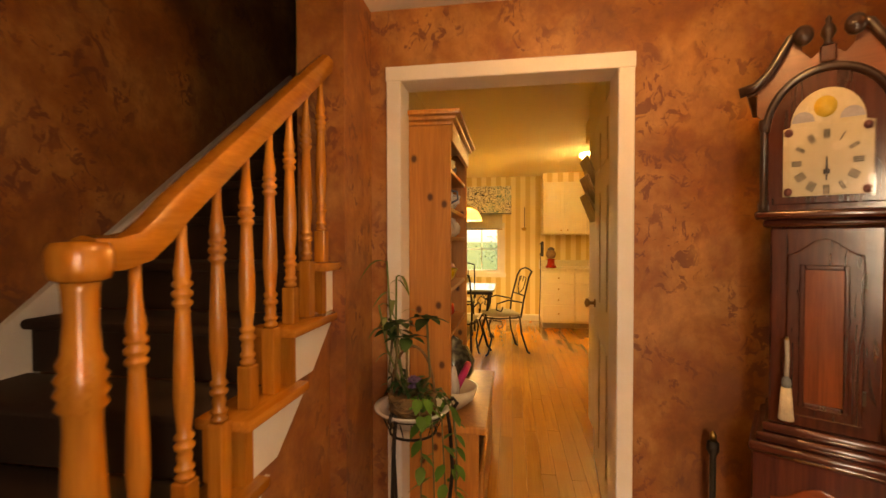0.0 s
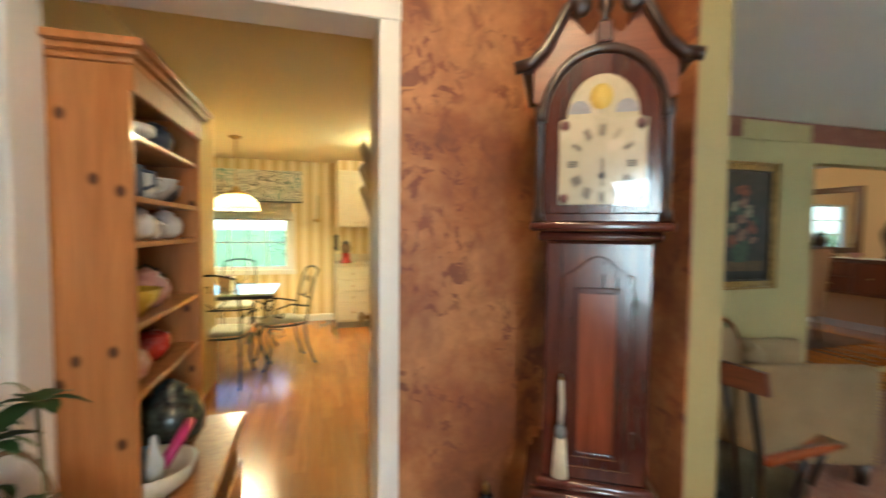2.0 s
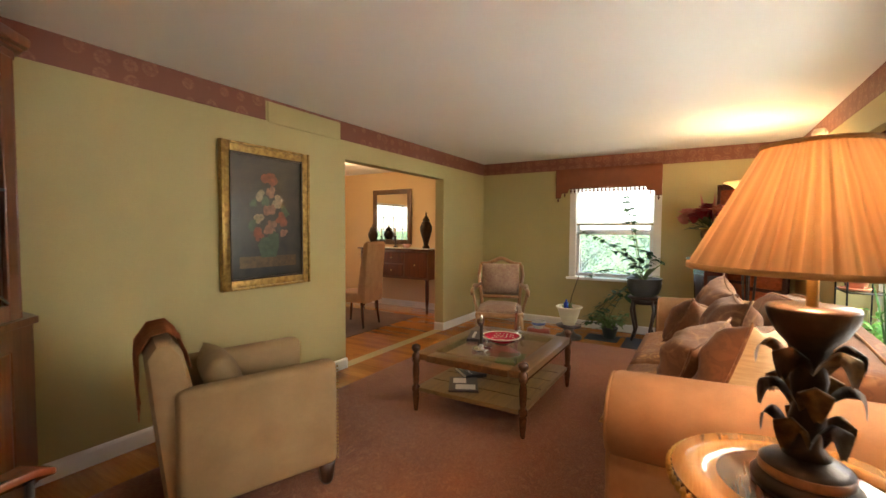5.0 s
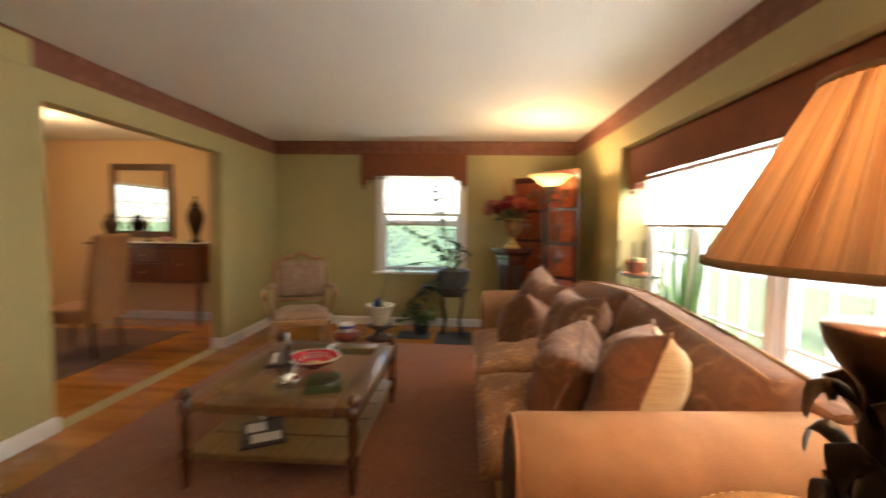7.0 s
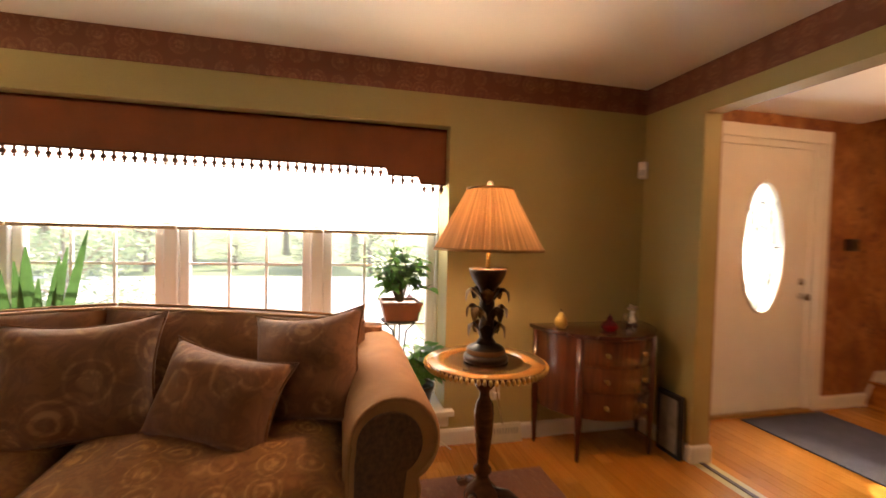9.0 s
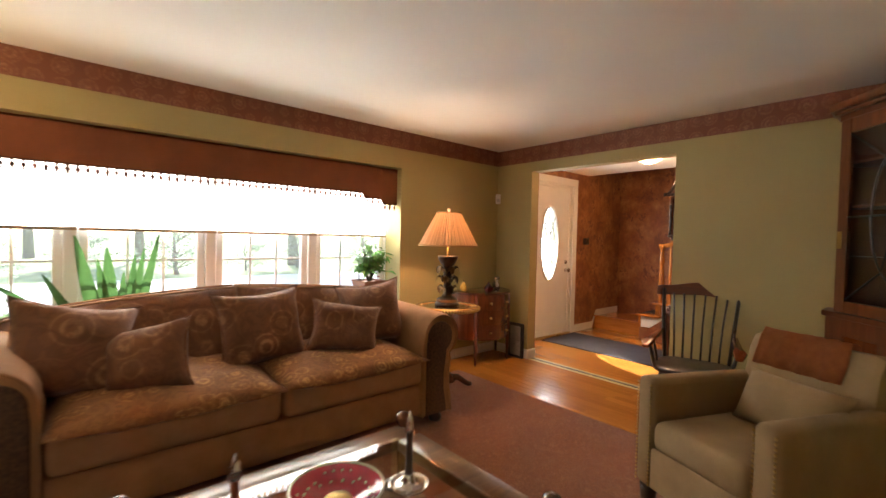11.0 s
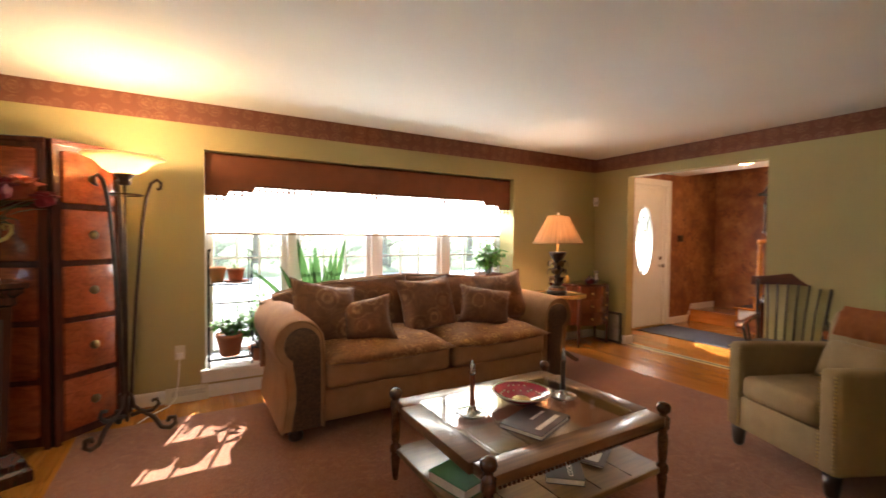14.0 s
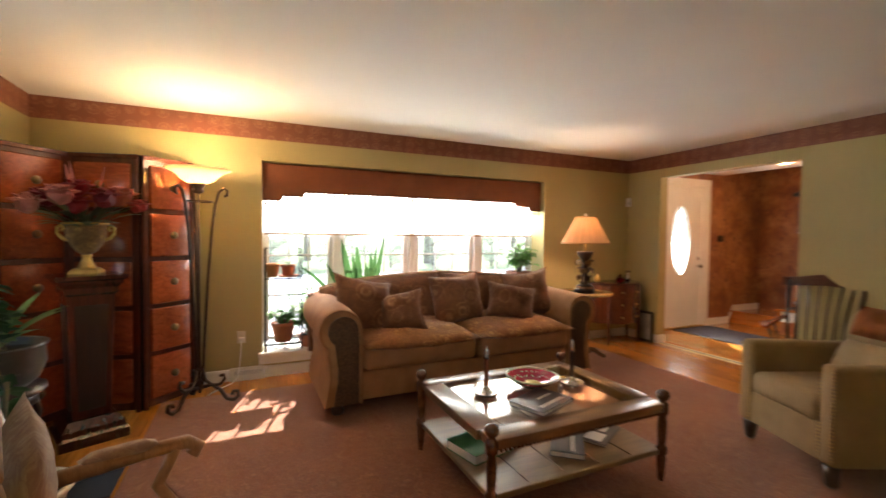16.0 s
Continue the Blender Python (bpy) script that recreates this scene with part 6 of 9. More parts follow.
# ---- window dressings ----
def valance(name, label, centre, w, d, z_top, z_end, z_step, z_mid, s1, s2, along):
    t = thing(name, label, "valance")
    out = [(-w, z_top), (-w, z_end), (-w + s1, z_end), (-w + s1 + 0.02, z_step), (-w + s2, z_step), (-w + s2 + 0.02, z_mid),
           (w - s2 - 0.02, z_mid), (w - s2, z_step), (w - s1 - 0.02, z_step), (w - s1, z_end), (w, z_end), (w, z_top)]
    bm = B()
    prism(bm, out, "y", d - 0.012, d, 0.002)
    box(bm, -w, 0.0, z_end, -w + 0.012, d - 0.012, z_top)
    box(bm, w - 0.012, 0.0, z_end, w, d - 0.012, z_top)
    box(bm, -w, 0.0, z_top - 0.012, w, d, z_top + 0.001)
    fabric = part("fabric", bm, RUST, t)
    bm = B()
    edge = out[1:-1]
    n = 0
    for (xa, za), (xb, zb) in zip(edge, edge[1:]):
        if abs(zb - za) > 0.001:
            continue
        k = max(1, int((xb - xa) / 0.050))
        for i in range(k):
            x = xa + (i + 0.5) * (xb - xa) / k
            m3 = Matrix.Translation((x, d - 0.006, za))
            for r, dz in ((0.009, -0.012), (0.0165, -0.034), (0.009, -0.055)):
                bmesh.ops.create_icosphere(bm, subdivisions=1, radius=r, matrix=m3 @ Matrix.Translation((0, 0, dz)) @ Matrix.Diagonal((1, 1, 1.15, 1)))
        box(bm, xa, d - 0.014, za - 0.006, xb, d + 0.002, za + 0.004)
    fringe = part("tassel_fringe", bm, TASSEL, t, "brown bead tassel fringe")
    tagged(fringe, kind="stuff")
    m = Matrix.Translation(centre) @ Matrix.Rotation(along, 4, "Z")
    t.matrix_basis = m
    return t


valance("valance", "rust cloth valance with bead tassel fringe over the wide window", (5.095, -0.40, 0), 1.638, 0.15, 2.055, 1.70, 1.745, 1.79, 0.17, 0.38, 0)
valance("valance", "rust cloth valance with scalloped edge over the small window", (XE - 0.015, 1.90, 0), 0.69, 0.07, 2.265, 1.86, 1.93, 1.985, 0.07, 0.17, math.pi / 2)


def cell_shade(name, label, x0, x1, z0, z1, y, axis="x"):
    t = thing(name, label, "blind")
    n = int((z1 - z0) / 0.02)
    bm = B()
    last = None
    for i in range(2 * n + 1):
        z = z1 - (z1 - z0) * i / (2 * n)
        yy = y + (0.006 if i % 2 else -0.006)
        row = [bm.verts.new((x0, yy, z)), bm.verts.new((x1, yy, z))] if axis == "x" else [bm.verts.new((yy, x0, z)), bm.verts.new((yy, x1, z))]
        if last:
            bm.faces.new((last[0], last[1], row[1], row[0]))
        last = row
    part("pleats", bm, SHADE, t)
    bm = B()
    if axis == "x":
        box(bm, x0, y - 0.015, z0 - 0.022, x1, y + 0.015, z0, 0.004)
    else:
        box(bm, y - 0.015, x0, z0 - 0.022, y + 0.015, x1, z0, 0.004)
    part("bottom_rail", bm, plain("tan_rail", (0.45, 0.33, 0.20), None, 20, 0.5), t)


for x0, x1 in ((3.475, 4.225), (4.235, 5.085), (5.095, 5.945), (5.955, 6.715)):
    cell_shade("cellular_shade", "cream cellular shade half lowered in the wide window", x0, x1, 1.385, 2.03, YG + 0.075)
cell_shade("cellular_shade", "cream cellular shade half lowered in the small window", 1.305, 2.305, 1.49, 1.995, XE + 0.012, "y")


# ---- plants ----
GREEN = leafy("house_plant_green", (0.06, 0.17, 0.03), (0.13, 0.31, 0.06))
DEEP = leafy("deep_green_leaf", (0.015, 0.055, 0.018), (0.04, 0.12, 0.035))
PALEG = leafy("pale_green_leaf", (0.13, 0.22, 0.07), (0.24, 0.32, 0.13))
STALK = plain("plant_stalk", (0.16, 0.14, 0.06), (0.10, 0.09, 0.04), 20, 0.7)


def pot(parent, r, h, mat, z=0.0, lip=True, at=(0, 0)):
    prof = [(0.0, z), (r * 0.68, z), (r * 0.95, z + h * 0.82)]
    if lip:
        prof += [(r * 1.0, z + h * 0.82), (r * 1.03, z + h), (r * 0.92, z + h), (r * 0.88, z + h * 0.86), (0.0, z + h * 0.86)]
    else:
        prof += [(r, z + h), (r * 0.92, z + h), (r * 0.86, z + h * 0.88), (0.0, z + h * 0.88)]
    part("pot", lathe(B(), prof, 24, (*at, 0)), mat, parent)
    part("soil", lathe(B(), [(r * 0.87, z + h * 0.87), (r * 0.5, z + h * 0.90), (0.0, z + h * 0.89)], 16, (*at, 0)), SOIL, parent)


def bushy(parent, z, spread, height, n, leaf, seed, mat, droop=0.04, name="foliage"):
    rng = random.Random(seed)
    bm, st = B(), B()
    for k in range(n):
        a, u = rng.random() * 6.283, rng.random() ** 0.6
        h = height * (0.25 + 0.75 * rng.random())
        tip = Vector((u * spread * math.cos(a), u * spread * math.sin(a), z + h * (1 - 0.35 * u)))
        root = Vector((tip.x * 0.1, tip.y * 0.1, z))
        mid = (root + tip) / 2 + Vector((0, 0, height * 0.12))
        tube(st, [root, mid, tip], 0.0028, 4)
        for q in range(6):
            t = 0.4 + 0.6 * q / 5
            p = root.lerp(mid, min(t * 2, 1)) if t < 0.5 else mid.lerp(tip, (t - 0.5) * 2)
            b = rng.random() * 6.283
            ln = leaf * (0.7 + 0.5 * rng.random())
            blade(bm, p, p + Vector((ln * math.cos(b), ln * math.sin(b), ln * (rng.random() - 0.35))), ln * 0.55, droop * rng.random(), 3)
    part(name, bm, mat, parent)
    part("stalk", st, STALK, parent)


def sword(parent, z, n, ln, w, seed, mat, spread=0.35, at=(0, 0)):
    rng = random.Random(seed)
    for k in range(n):
        bm = B()
        a = 2 * math.pi * k / n + rng.random()
        tilt = spread * (0.3 + 0.8 * rng.random())
        q = ln * (0.6 + 0.45 * rng.random())
        b = Vector((at[0] + 0.03 * math.cos(a), at[1] + 0.03 * math.sin(a), z))
        blade(bm, b, b + Vector((q * math.sin(tilt) * math.cos(a), q * math.sin(tilt) * math.sin(a) * 0.4, q * math.cos(tilt))), w, 0.02, 7, (math.sin(a * 3), 1, 0.3), 0.35)
        part("leaf", bm, mat, parent)


rack = thing("plant_rack", "black metal plant rack with glass shelves on the window sill", "plant stand", "", (6.545, -0.295, 0.2385))
for sx in (-1, 1):
    for sy in (-1, 1):
        part("post", tube(B(), [(sx * 0.165, sy * 0.11, 0), (sx * 0.165, sy * 0.11, 0.98), (sx * 0.15, sy * 0.11, 1.0)], 0.007, 6), IRON, rack)
for z in (0.06, 0.70):
    bm = B()
    for sy in (-1, 1):
        tube(bm, [(-0.165, sy * 0.11, z), (0.165, sy * 0.11, z)], 0.006, 6)
    for sx in (-1, 1):
        tube(bm, [(sx * 0.165, -0.11, z), (sx * 0.165, 0.11, z)], 0.006, 6)
    part("shelf_rim", bm, IRON, rack)
    part("glass_shelf", box(B(), -0.16, -0.105, z + 0.006, 0.16, 0.105, z + 0.012), PLAINGLASS, rack)
part("scroll", tube(B(), [(-0.165, 0.11, 0.75), (-0.13, 0.11, 0.80), (-0.10, 0.11, 0.78), (-0.11, 0.11, 0.75)], 0.004, 6), IRON, rack)
p1 = thing("potted_plant", "aloe in a terracotta pot on the rack", "plant", "plants in the window", (6.545, -0.28, 0.3115))
pot(p1, 0.115, 0.19, TERRA)
sword(p1, 0.165, 9, 0.24, 0.03, 3, GREEN, 0.7)
bushy(p1, 0.17, 0.17, 0.20, 26, 0.06, 31, GREEN)
p2 = thing("potted_plant", "small cactus in a terracotta pot on the rack", "plant", "plants in the window", (6.50, -0.25, 0.9515))
pot(p2, 0.072, 0.12, TERRA)
part("saucer", lathe(B(), [(0.0, 0.0), (0.085, 0.0), (0.10, 0.018), (0.094, 0.018), (0.08, 0.006), (0.0, 0.006)], 20), TERRA, p2)
bushy(p2, 0.105, 0.05, 0.06, 6, 0.03, 8, PALEG)
p3 = thing("empty_pot", "pale clay pot on the rack", "pot", "plants in the window", (6.64, -0.31, 0.9515))
pot(p3, 0.07, 0.13, plain("orange_clay", (0.55, 0.26, 0.10), None, 12, 0.8))
p4 = thing("potted_plant", "trailing green plant in a clay saucer on the sill", "plant", "plants in the window", (6.30, -0.30, 0.2385))
pot(p4, 0.10, 0.12, TERRA)
bushy(p4, 0.10, 0.22, 0.52, 60, 0.085, 12, GREEN)
p5 = thing("snake_plant", "tall snake plant with upright sword leaves on the sill", "plant", "plants in the window", (5.74, -0.30, 0.2385))
pot(p5, 0.14, 0.24, TERRA)
DARKSW = leafy("snake_leaf_green", (0.03, 0.09, 0.03), (0.10, 0.20, 0.05))
rng = random.Random(9)
for dx, dz, w, bow in ((0.23, 1.09, 0.085, 0.0), (0.06, 1.01, 0.095, 0.0), (0.11, 0.93, 0.07, 0.0), (-0.10, 0.96, 0.065, 0.0), (-0.15, 1.01, 0.06, 0.0), (-0.24, 1.11, 0.06, 0.0), (-0.03, 0.84, 0.07, 0.0), (0.385, 0.84, 0.06, 0.02), (0.63, 0.80, 0.045, 0.10), (0.30, 0.70, 0.06, 0.02)):
    bm = B()
    blade(bm, (dx * 0.22, 0.03 * rng.random(), 0.2), (dx, 0.06 * rng.random() - 0.03, dz + bow), w, bow, 8, (0.1 * rng.random(), 1, 0.1), 0.3)
    part("leaf", bm, DARKSW, p5)
ps = thing("plant_stand", "black wire plant stand in the window recess", "plant stand", "", (3.735, -0.30, 0.2385))
part("ring", tube(B(), [(0.12 * math.cos(q), 0.12 * math.sin(q), 0.57) for q in [2 * math.pi * k / 24 for k in range(25)]], 0.006, 6), IRON, ps)
for k in range(3):
    a = 2 * math.pi * k / 3 + 0.4
    c, s = math.cos(a), math.sin(a)
    part("leg", tube(B(), [(0.12 * c, 0.12 * s, 0.57), (0.05 * c, 0.05 * s, 0.50), (0.025 * c, 0.025 * s, 0.30), (0.06 * c, 0.06 * s, 0.05), (0.10 * c, 0.10 * s, 0.006)], 0.006, 6), IRON, ps)
part("plate", lathe(B(), [(0.0, 0.57), (0.118, 0.57), (0.118, 0.576), (0.0, 0.576)], 24), IRON, ps)
p6 = thing("potted_plant", "leafy plant with red flowers in a brown planter", "plant", "plants in the window", (3.735, -0.30, 0.8155))
bm = B()
square_loft(bm, [(0.10, 0.0), (0.125, 0.10), (0.13, 0.105), (0.13, 0.12), (0.115, 0.12), (0.11, 0.10)])
part("pot", bm, plain("brown_planter", (0.20, 0.08, 0.04), None, 12, 0.6), p6)
bushy(p6, 0.11, 0.21, 0.44, 54, 0.085, 21, GREEN)
for x, y, z in ((0.02, 0.06, 0.17), (-0.05, 0.08, 0.15)):
    bm = B()
    blossom(bm, (x, y, z), 0.022, rng)
    part("flower", bm, FL[0], p6)
p7 = thing("potted_plant", "trailing plant in a dark glazed pot on the sill", "plant", "plants in the window", (3.60, -0.28, 0.2385))
pot(p7, 0.10, 0.14, plain("dark_glaze", (0.06, 0.035, 0.025), None, 12, 0.3, 0, 60, 0.03, 1, 0.4))
bushy(p7, 0.12, 0.19, 0.36, 44, 0.095, 23, GREEN)
wb = thing("white_box", "small white plastic box on the window sill", "box", "", (3.62, -0.155, 0.2385))
part("body", box(B(), -0.035, -0.025, 0, 0.035, 0.025, 0.13, 0.006, 2), WHITE, wb)
part("base", box(B(), -0.037, -0.027, 0, 0.037, 0.027, 0.02, 0.003), BLACK, wb)

# east window plants
st = thing("plant_stand", "dark round wooden plant stand by the small window", "plant stand", "", (8.03, 1.36, 0))
part("top", lathe(B(), [(0.0, 0.54), (0.19, 0.54), (0.20, 0.55), (0.20, 0.57), (0.0, 0.572)], 28), DARKWOOD, st)
part("apron", lathe(B(), [(0.15, 0.48), (0.16, 0.48), (0.165, 0.54), (0.15, 0.54)], 24, ring=True), DARKWOOD, st)
for k in range(4):
    a = math.pi / 4 + k * math.pi / 2
    c, s = math.cos(a), math.sin(a)
    part("leg", tube(B(), [(0.15 * c, 0.15 * s, 0.53), (0.18 * c, 0.18 * s, 0.40), (0.12 * c, 0.12 * s, 0.15), (0.17 * c, 0.17 * s, 0.012)], 0.018, 8), DARKWOOD, st)
big = thing("climbing_plant", "large climbing houseplant in a blue-grey pot at the window", "plant", "", (8.03, 1.36, 0.573))
BLUEGREY = plain("blue_grey_glaze", (0.085, 0.092, 0.092), (0.055, 0.06, 0.06), 8, 0.35, 0, 60, 0.04, 1, 0.3)
part("pot", lathe(B(), [(0.0, 0.0), (0.12, 0.0), (0.17, 0.04), (0.20, 0.12), (0.195, 0.20), (0.21, 0.215), (0.21, 0.225), (0.185, 0.22), (0.175, 0.18), (0.0, 0.18)], 32), BLUEGREY, big)
part("soil", lathe(B(), [(0.178, 0.185), (0.09, 0.195), (0.0, 0.19)], 16), SOIL, big)
rng = random.Random(17)
bm, sb = B(), B()
for k in range(15):
    p = Vector((0.05 * rng.random() - 0.05, 0.1 * rng.random() - 0.05, 0.19))
    tgt = Vector((0.12 - 0.22 * rng.random(), -0.15 + 0.95 * rng.random(), 0.15 + 0.75 * rng.random()))
    if k < 3:
        tgt = Vector((0.18, 0.22 + 0.05 * k, 1.25))
    if k > 9:
        tgt = Vector((-0.30 * rng.random(), 0.05 + 0.8 * rng.random(), -0.35 - 0.1 * rng.random()))
    mid = (p + tgt) / 2 + Vector((0, 0, 0.22))
    pts = []
    for i in range(11):
        t = i / 10
        pts.append(p.lerp(mid, t).lerp(mid.lerp(tgt, t), t) + Vector((0.02, 0.02, 0.015)) * noise.noise(Vector((k, t * 4, 0))))
    tube(sb, pts, 0.004, 5)
    for i in range(2, 11):
        for q in range(2):
            a = rng.random() * 6.283
            ln = 0.075 + 0.06 * rng.random()
            d = Vector((math.cos(a) * 0.8 - 0.2, math.sin(a), rng.random() * 0.8 - 0.4)) * ln
            if pts[i].x + d.x > 0.34:
                d.x = -abs(d.x)
            blade(bm, pts[i], pts[i] + d, ln * 0.6, 0.03 * rng.random(), 3)
part("foliage", bm, DEEP, big)
part("stalk", sb, STALK, big)
bm = B()
for k in range(7):
    a = rng.random() * 6.283
    q = 0.16 + 0.16 * rng.random()
    blade(bm, (0, 0, 0.19), (q * math.cos(a) - 0.04, q * math.sin(a), 0.25 + 0.30 * rng.random()), 0.05, 0.05, 6)
part("aloe_leaf", bm, PALEG, big)
ur = thing("plant_urn", "cream footed planter with a young plant on a dark base", "planter", "", (7.64, 2.19, 0))
part("pedestal", lathe(B(), [(0.0, 0.0125), (0.16, 0.0125), (0.16, 0.04), (0.10, 0.06), (0.06, 0.10), (0.07, 0.13), (0.15, 0.16), (0.16, 0.18), (0.0, 0.18)], 28), DARKWOOD, ur)
part("bowl", lathe(B(), [(0.0, 0.181), (0.07, 0.181), (0.08, 0.20), (0.12, 0.30), (0.145, 0.39), (0.165, 0.405), (0.165, 0.42), (0.14, 0.415), (0.13, 0.37), (0.0, 0.37)], 28), CREAM, ur)
part("soil", lathe(B(), [(0.132, 0.375), (0.06, 0.385), (0.0, 0.38)], 14), SOIL, ur)
part("stem", tube(B(), [(0.0, 0, 0.37), (0.05, -0.02, 0.55), (0.06, -0.10, 0.80)], 0.008, 6), STALK, ur)
bushy(ur, 0.38, 0.12, 0.12, 8, 0.05, 41, PALEG)
vb = thing("blue_bottle", "small blue bottle standing in the cream planter", "bottle", "", (7.58, 2.21, 0.385))
part("body", lathe(B(), [(0.0, 0.0), (0.03, 0.0), (0.032, 0.08), (0.012, 0.11), (0.012, 0.13), (0.0, 0.13)], 14), plain("cobalt_blue", (0.03, 0.07, 0.40), None, 14, 0.2), vb)
jp = thing("small_jardiniere", "small white and blue pot on a red dish", "pot", "", (7.58, 2.57, 0.0))
part("dish", lathe(B(), [(0.0, 0.0125), (0.13, 0.0125), (0.15, 0.05), (0.145, 0.10), (0.0, 0.10)], 24), plain("oxblood_dish", (0.26, 0.04, 0.025), None, 12, 0.3), jp)
part("pot", lathe(B(), [(0.0, 0.101), (0.06, 0.101), (0.085, 0.15), (0.09, 0.20), (0.08, 0.20), (0.0, 0.17)], 24), WHITEC, jp)
part("band", lathe(B(), [(0.0865, 0.15), (0.089, 0.155), (0.0915, 0.18), (0.0895, 0.185), (0.084, 0.165)], 24, ring=True), plain("cobalt_band", (0.04, 0.07, 0.30), None, 14, 0.3), jp)
ivy = thing("ivy_plant", "pale green ivy in a low pot on the black mat", "plant", "", (7.93, 1.74, 0.0))
pot(ivy, 0.10, 0.14, BLUEGREY, 0.0095)
bushy(ivy, 0.12, 0.26, 0.30, 34, 0.085, 44, PALEG, 0.05)
for x0, y0, x1, y1 in ((7.72, 1.62, 8.05, 2.02), (7.52, 1.12, 8.08, 1.55)):
    fm = thing("floor_mat", "black rubber floor mat under the plants", "mat", "mats by the window", (0, 0, 0))
    part("sheet", box(B(), x0, y0, 0.001, x1, y1, 0.009, 0.003), plain("black_mat_rubber", (0.02, 0.025, 0.035), None, 30, 0.8) if not bpy.data.materials.get("black_mat_rubber") else bpy.data.materials["black_mat_rubber"], fm)
    part("rim", box(B(), x0, y0, 0.009, x1, y0 + 0.012, 0.012), bpy.data.materials["black_mat_rubber"], fm)
    part("rim", box(B(), x0, y1 - 0.012, 0.009, x1, y1, 0.012), bpy.data.materials["black_mat_rubber"], fm)

# outlet, registers, cord
def outlet(x, z, label="cream wall outlet with a plug", y=YS):
    t = thing("wall_outlet", label, "outlet", "", (x, y, z))
    part("plate", box(B(), -0.036, 0, -0.058, 0.036, 0.006, 0.058, 0.002), CREAM, t)
    part("plug", box(B(), -0.022, 0.006, -0.04, 0.022, 0.036, 0.002, 0.006, 2), WHITE, t)
    part("socket", box(B(), -0.016, 0.006, 0.015, 0.016, 0.008, 0.045, 0.001), CREAM, t)
outlet(6.92, 0.40)
outlet(3.10, 0.33, "cream wall outlet with the lamp cord")
held(part("power_cord", tube(B(), [(6.92, -0.145, 0.37), (6.93, -0.13, 0.20), (6.95, -0.11, 0.05), (7.0, -0.06, 0.012), (7.10, 0.05, 0.010), (7.17, 0.20, 0.018)], 0.004, 6), WHITE), tor)
held(part("power_cord", tube(B(), [(3.62, -0.12, 0.24), (3.62, -0.126, 0.235), (3.62, -0.125, 0.15), (3.58, -0.15, 0.10), (3.50, -0.14, 0.06), (3.42, -0.10, 0.01)], 0.004, 6), WHITE), wb)
def register(x0, x1):
    t = thing("floor_register", "painted metal heating register set in the baseboard", "register", "", (0, 0, 0))
    part("body", prism(B(), [(YS + 0.0145, 0.004), (YS + 0.055, 0.004), (YS + 0.05, 0.03), (YS + 0.028, 0.115), (YS + 0.0145, 0.12)], "x", x0, x1), CREAM, t)
    for k in range(int((x1 - x0 - 0.04) / 0.02)):
        x = x0 + 0.025 + k * 0.02
        bm = B()
        box(bm, x, YS + 0.03, 0.035, x + 0.008, YS + 0.0435, 0.095)
        part("slat", bm, bpy.data.materials["painted_slat"] if bpy.data.materials.get("painted_slat") else plain("painted_slat", (0.45, 0.41, 0.33), None, 20, 0.5), t)
register(6.72, 7.02)
register(2.92, 3.22)


# ---- stairs ----
RISE, RUN = 0.183, 0.2275
def nose(k):
    return 0.85 + (k - 3) * RUN
stairs = tagged(new("stairs"), "wooden stairs with dark carpet and honey wood balustrade", "stairs", "", "structure")
part("landing_step", box(B(), -1.085, YS + 0.001, 0.0, -0.36, 0.60, RISE, 0.004), HONEYY, stairs, "honey wood landing step")
part("landing_nosing", box(B(), -0.40, YS + 0.002, RISE - 0.005, -0.335, 0.60, RISE + 0.018, 0.007, 2), HONEYY, stairs)
for k in range(2, 15):
    z, y = k * RISE, nose(k)
    x1 = -0.24 if y < 1.8 else -0.262
    part("riser", box(B(), -1.085, y + 0.02, z - RISE, x1, y + 0.04, z - 0.025), CARPET, stairs)
    bm = B()
    box(bm, -1.085, y - 0.015, z - 0.035, x1, y + RUN + 0.02, z, 0.014, 2)
    part("tread", bm, CARPET, stairs, "dark carpeted tread", True)
    if y < 1.85:
        end = min(y + RUN + 0.075, 1.871)
        bm = B()
        box(bm, -0.24, y - 0.02, z - 0.03, -0.085, end, z + 0.001, 0.008, 2)
        part("tread_end", bm, HONEYY, stairs, "honey wood tread end", True)
        part("riser_end", box(B(), -0.24, y + 0.012, z - RISE, -0.118, y + 0.045, z - 0.03), HONEY, stairs)
        bm = B()
        zt, zb = z - 0.03, z - RISE + 0.001
        yt, yb = (min(1.885 + (q - 1.063) / 0.8, 1.870) for q in (zt, zb))
        prism(bm, [(y + 0.045, zt), (yt, zt), (yb + 0.0005, zb), (y + 0.045, zb)] if yt > yb else [(y + 0.045, zt), (yt, zt), (yt, zb), (y + 0.045, zb)], "x", -0.135, -0.122)
        part("stringer_panel", bm, WHITE, stairs, "white painted stringer panel")
bm = B()
prism(bm, [(nose(2) + 0.02, 0.0), (1.871, 0.0), (1.871, 4 * RISE + (1.871 - nose(5)) / RUN * RISE), (nose(2) + 0.02, RISE * 0.9)], "x", -0.16, -0.136)
part("spandrel", bm, PAPER, stairs, "rust wallpaper under the stairs")
bm = B()
prism(bm, [(nose(1), RISE - 0.23), (nose(14), 14 * RISE - 0.23), (nose(14), 14 * RISE + 0.035), (nose(1), RISE + 0.035)], "x", -1.099, -1.070)
part("skirt_board", bm, WHITE, stairs, "white painted skirt board")
part("upper_landing", box(B(), -1.085, nose(14) + 0.2, 14 * RISE - 0.2, -0.262, 5.05, 14 * RISE - 0.002), CARPET, stairs)
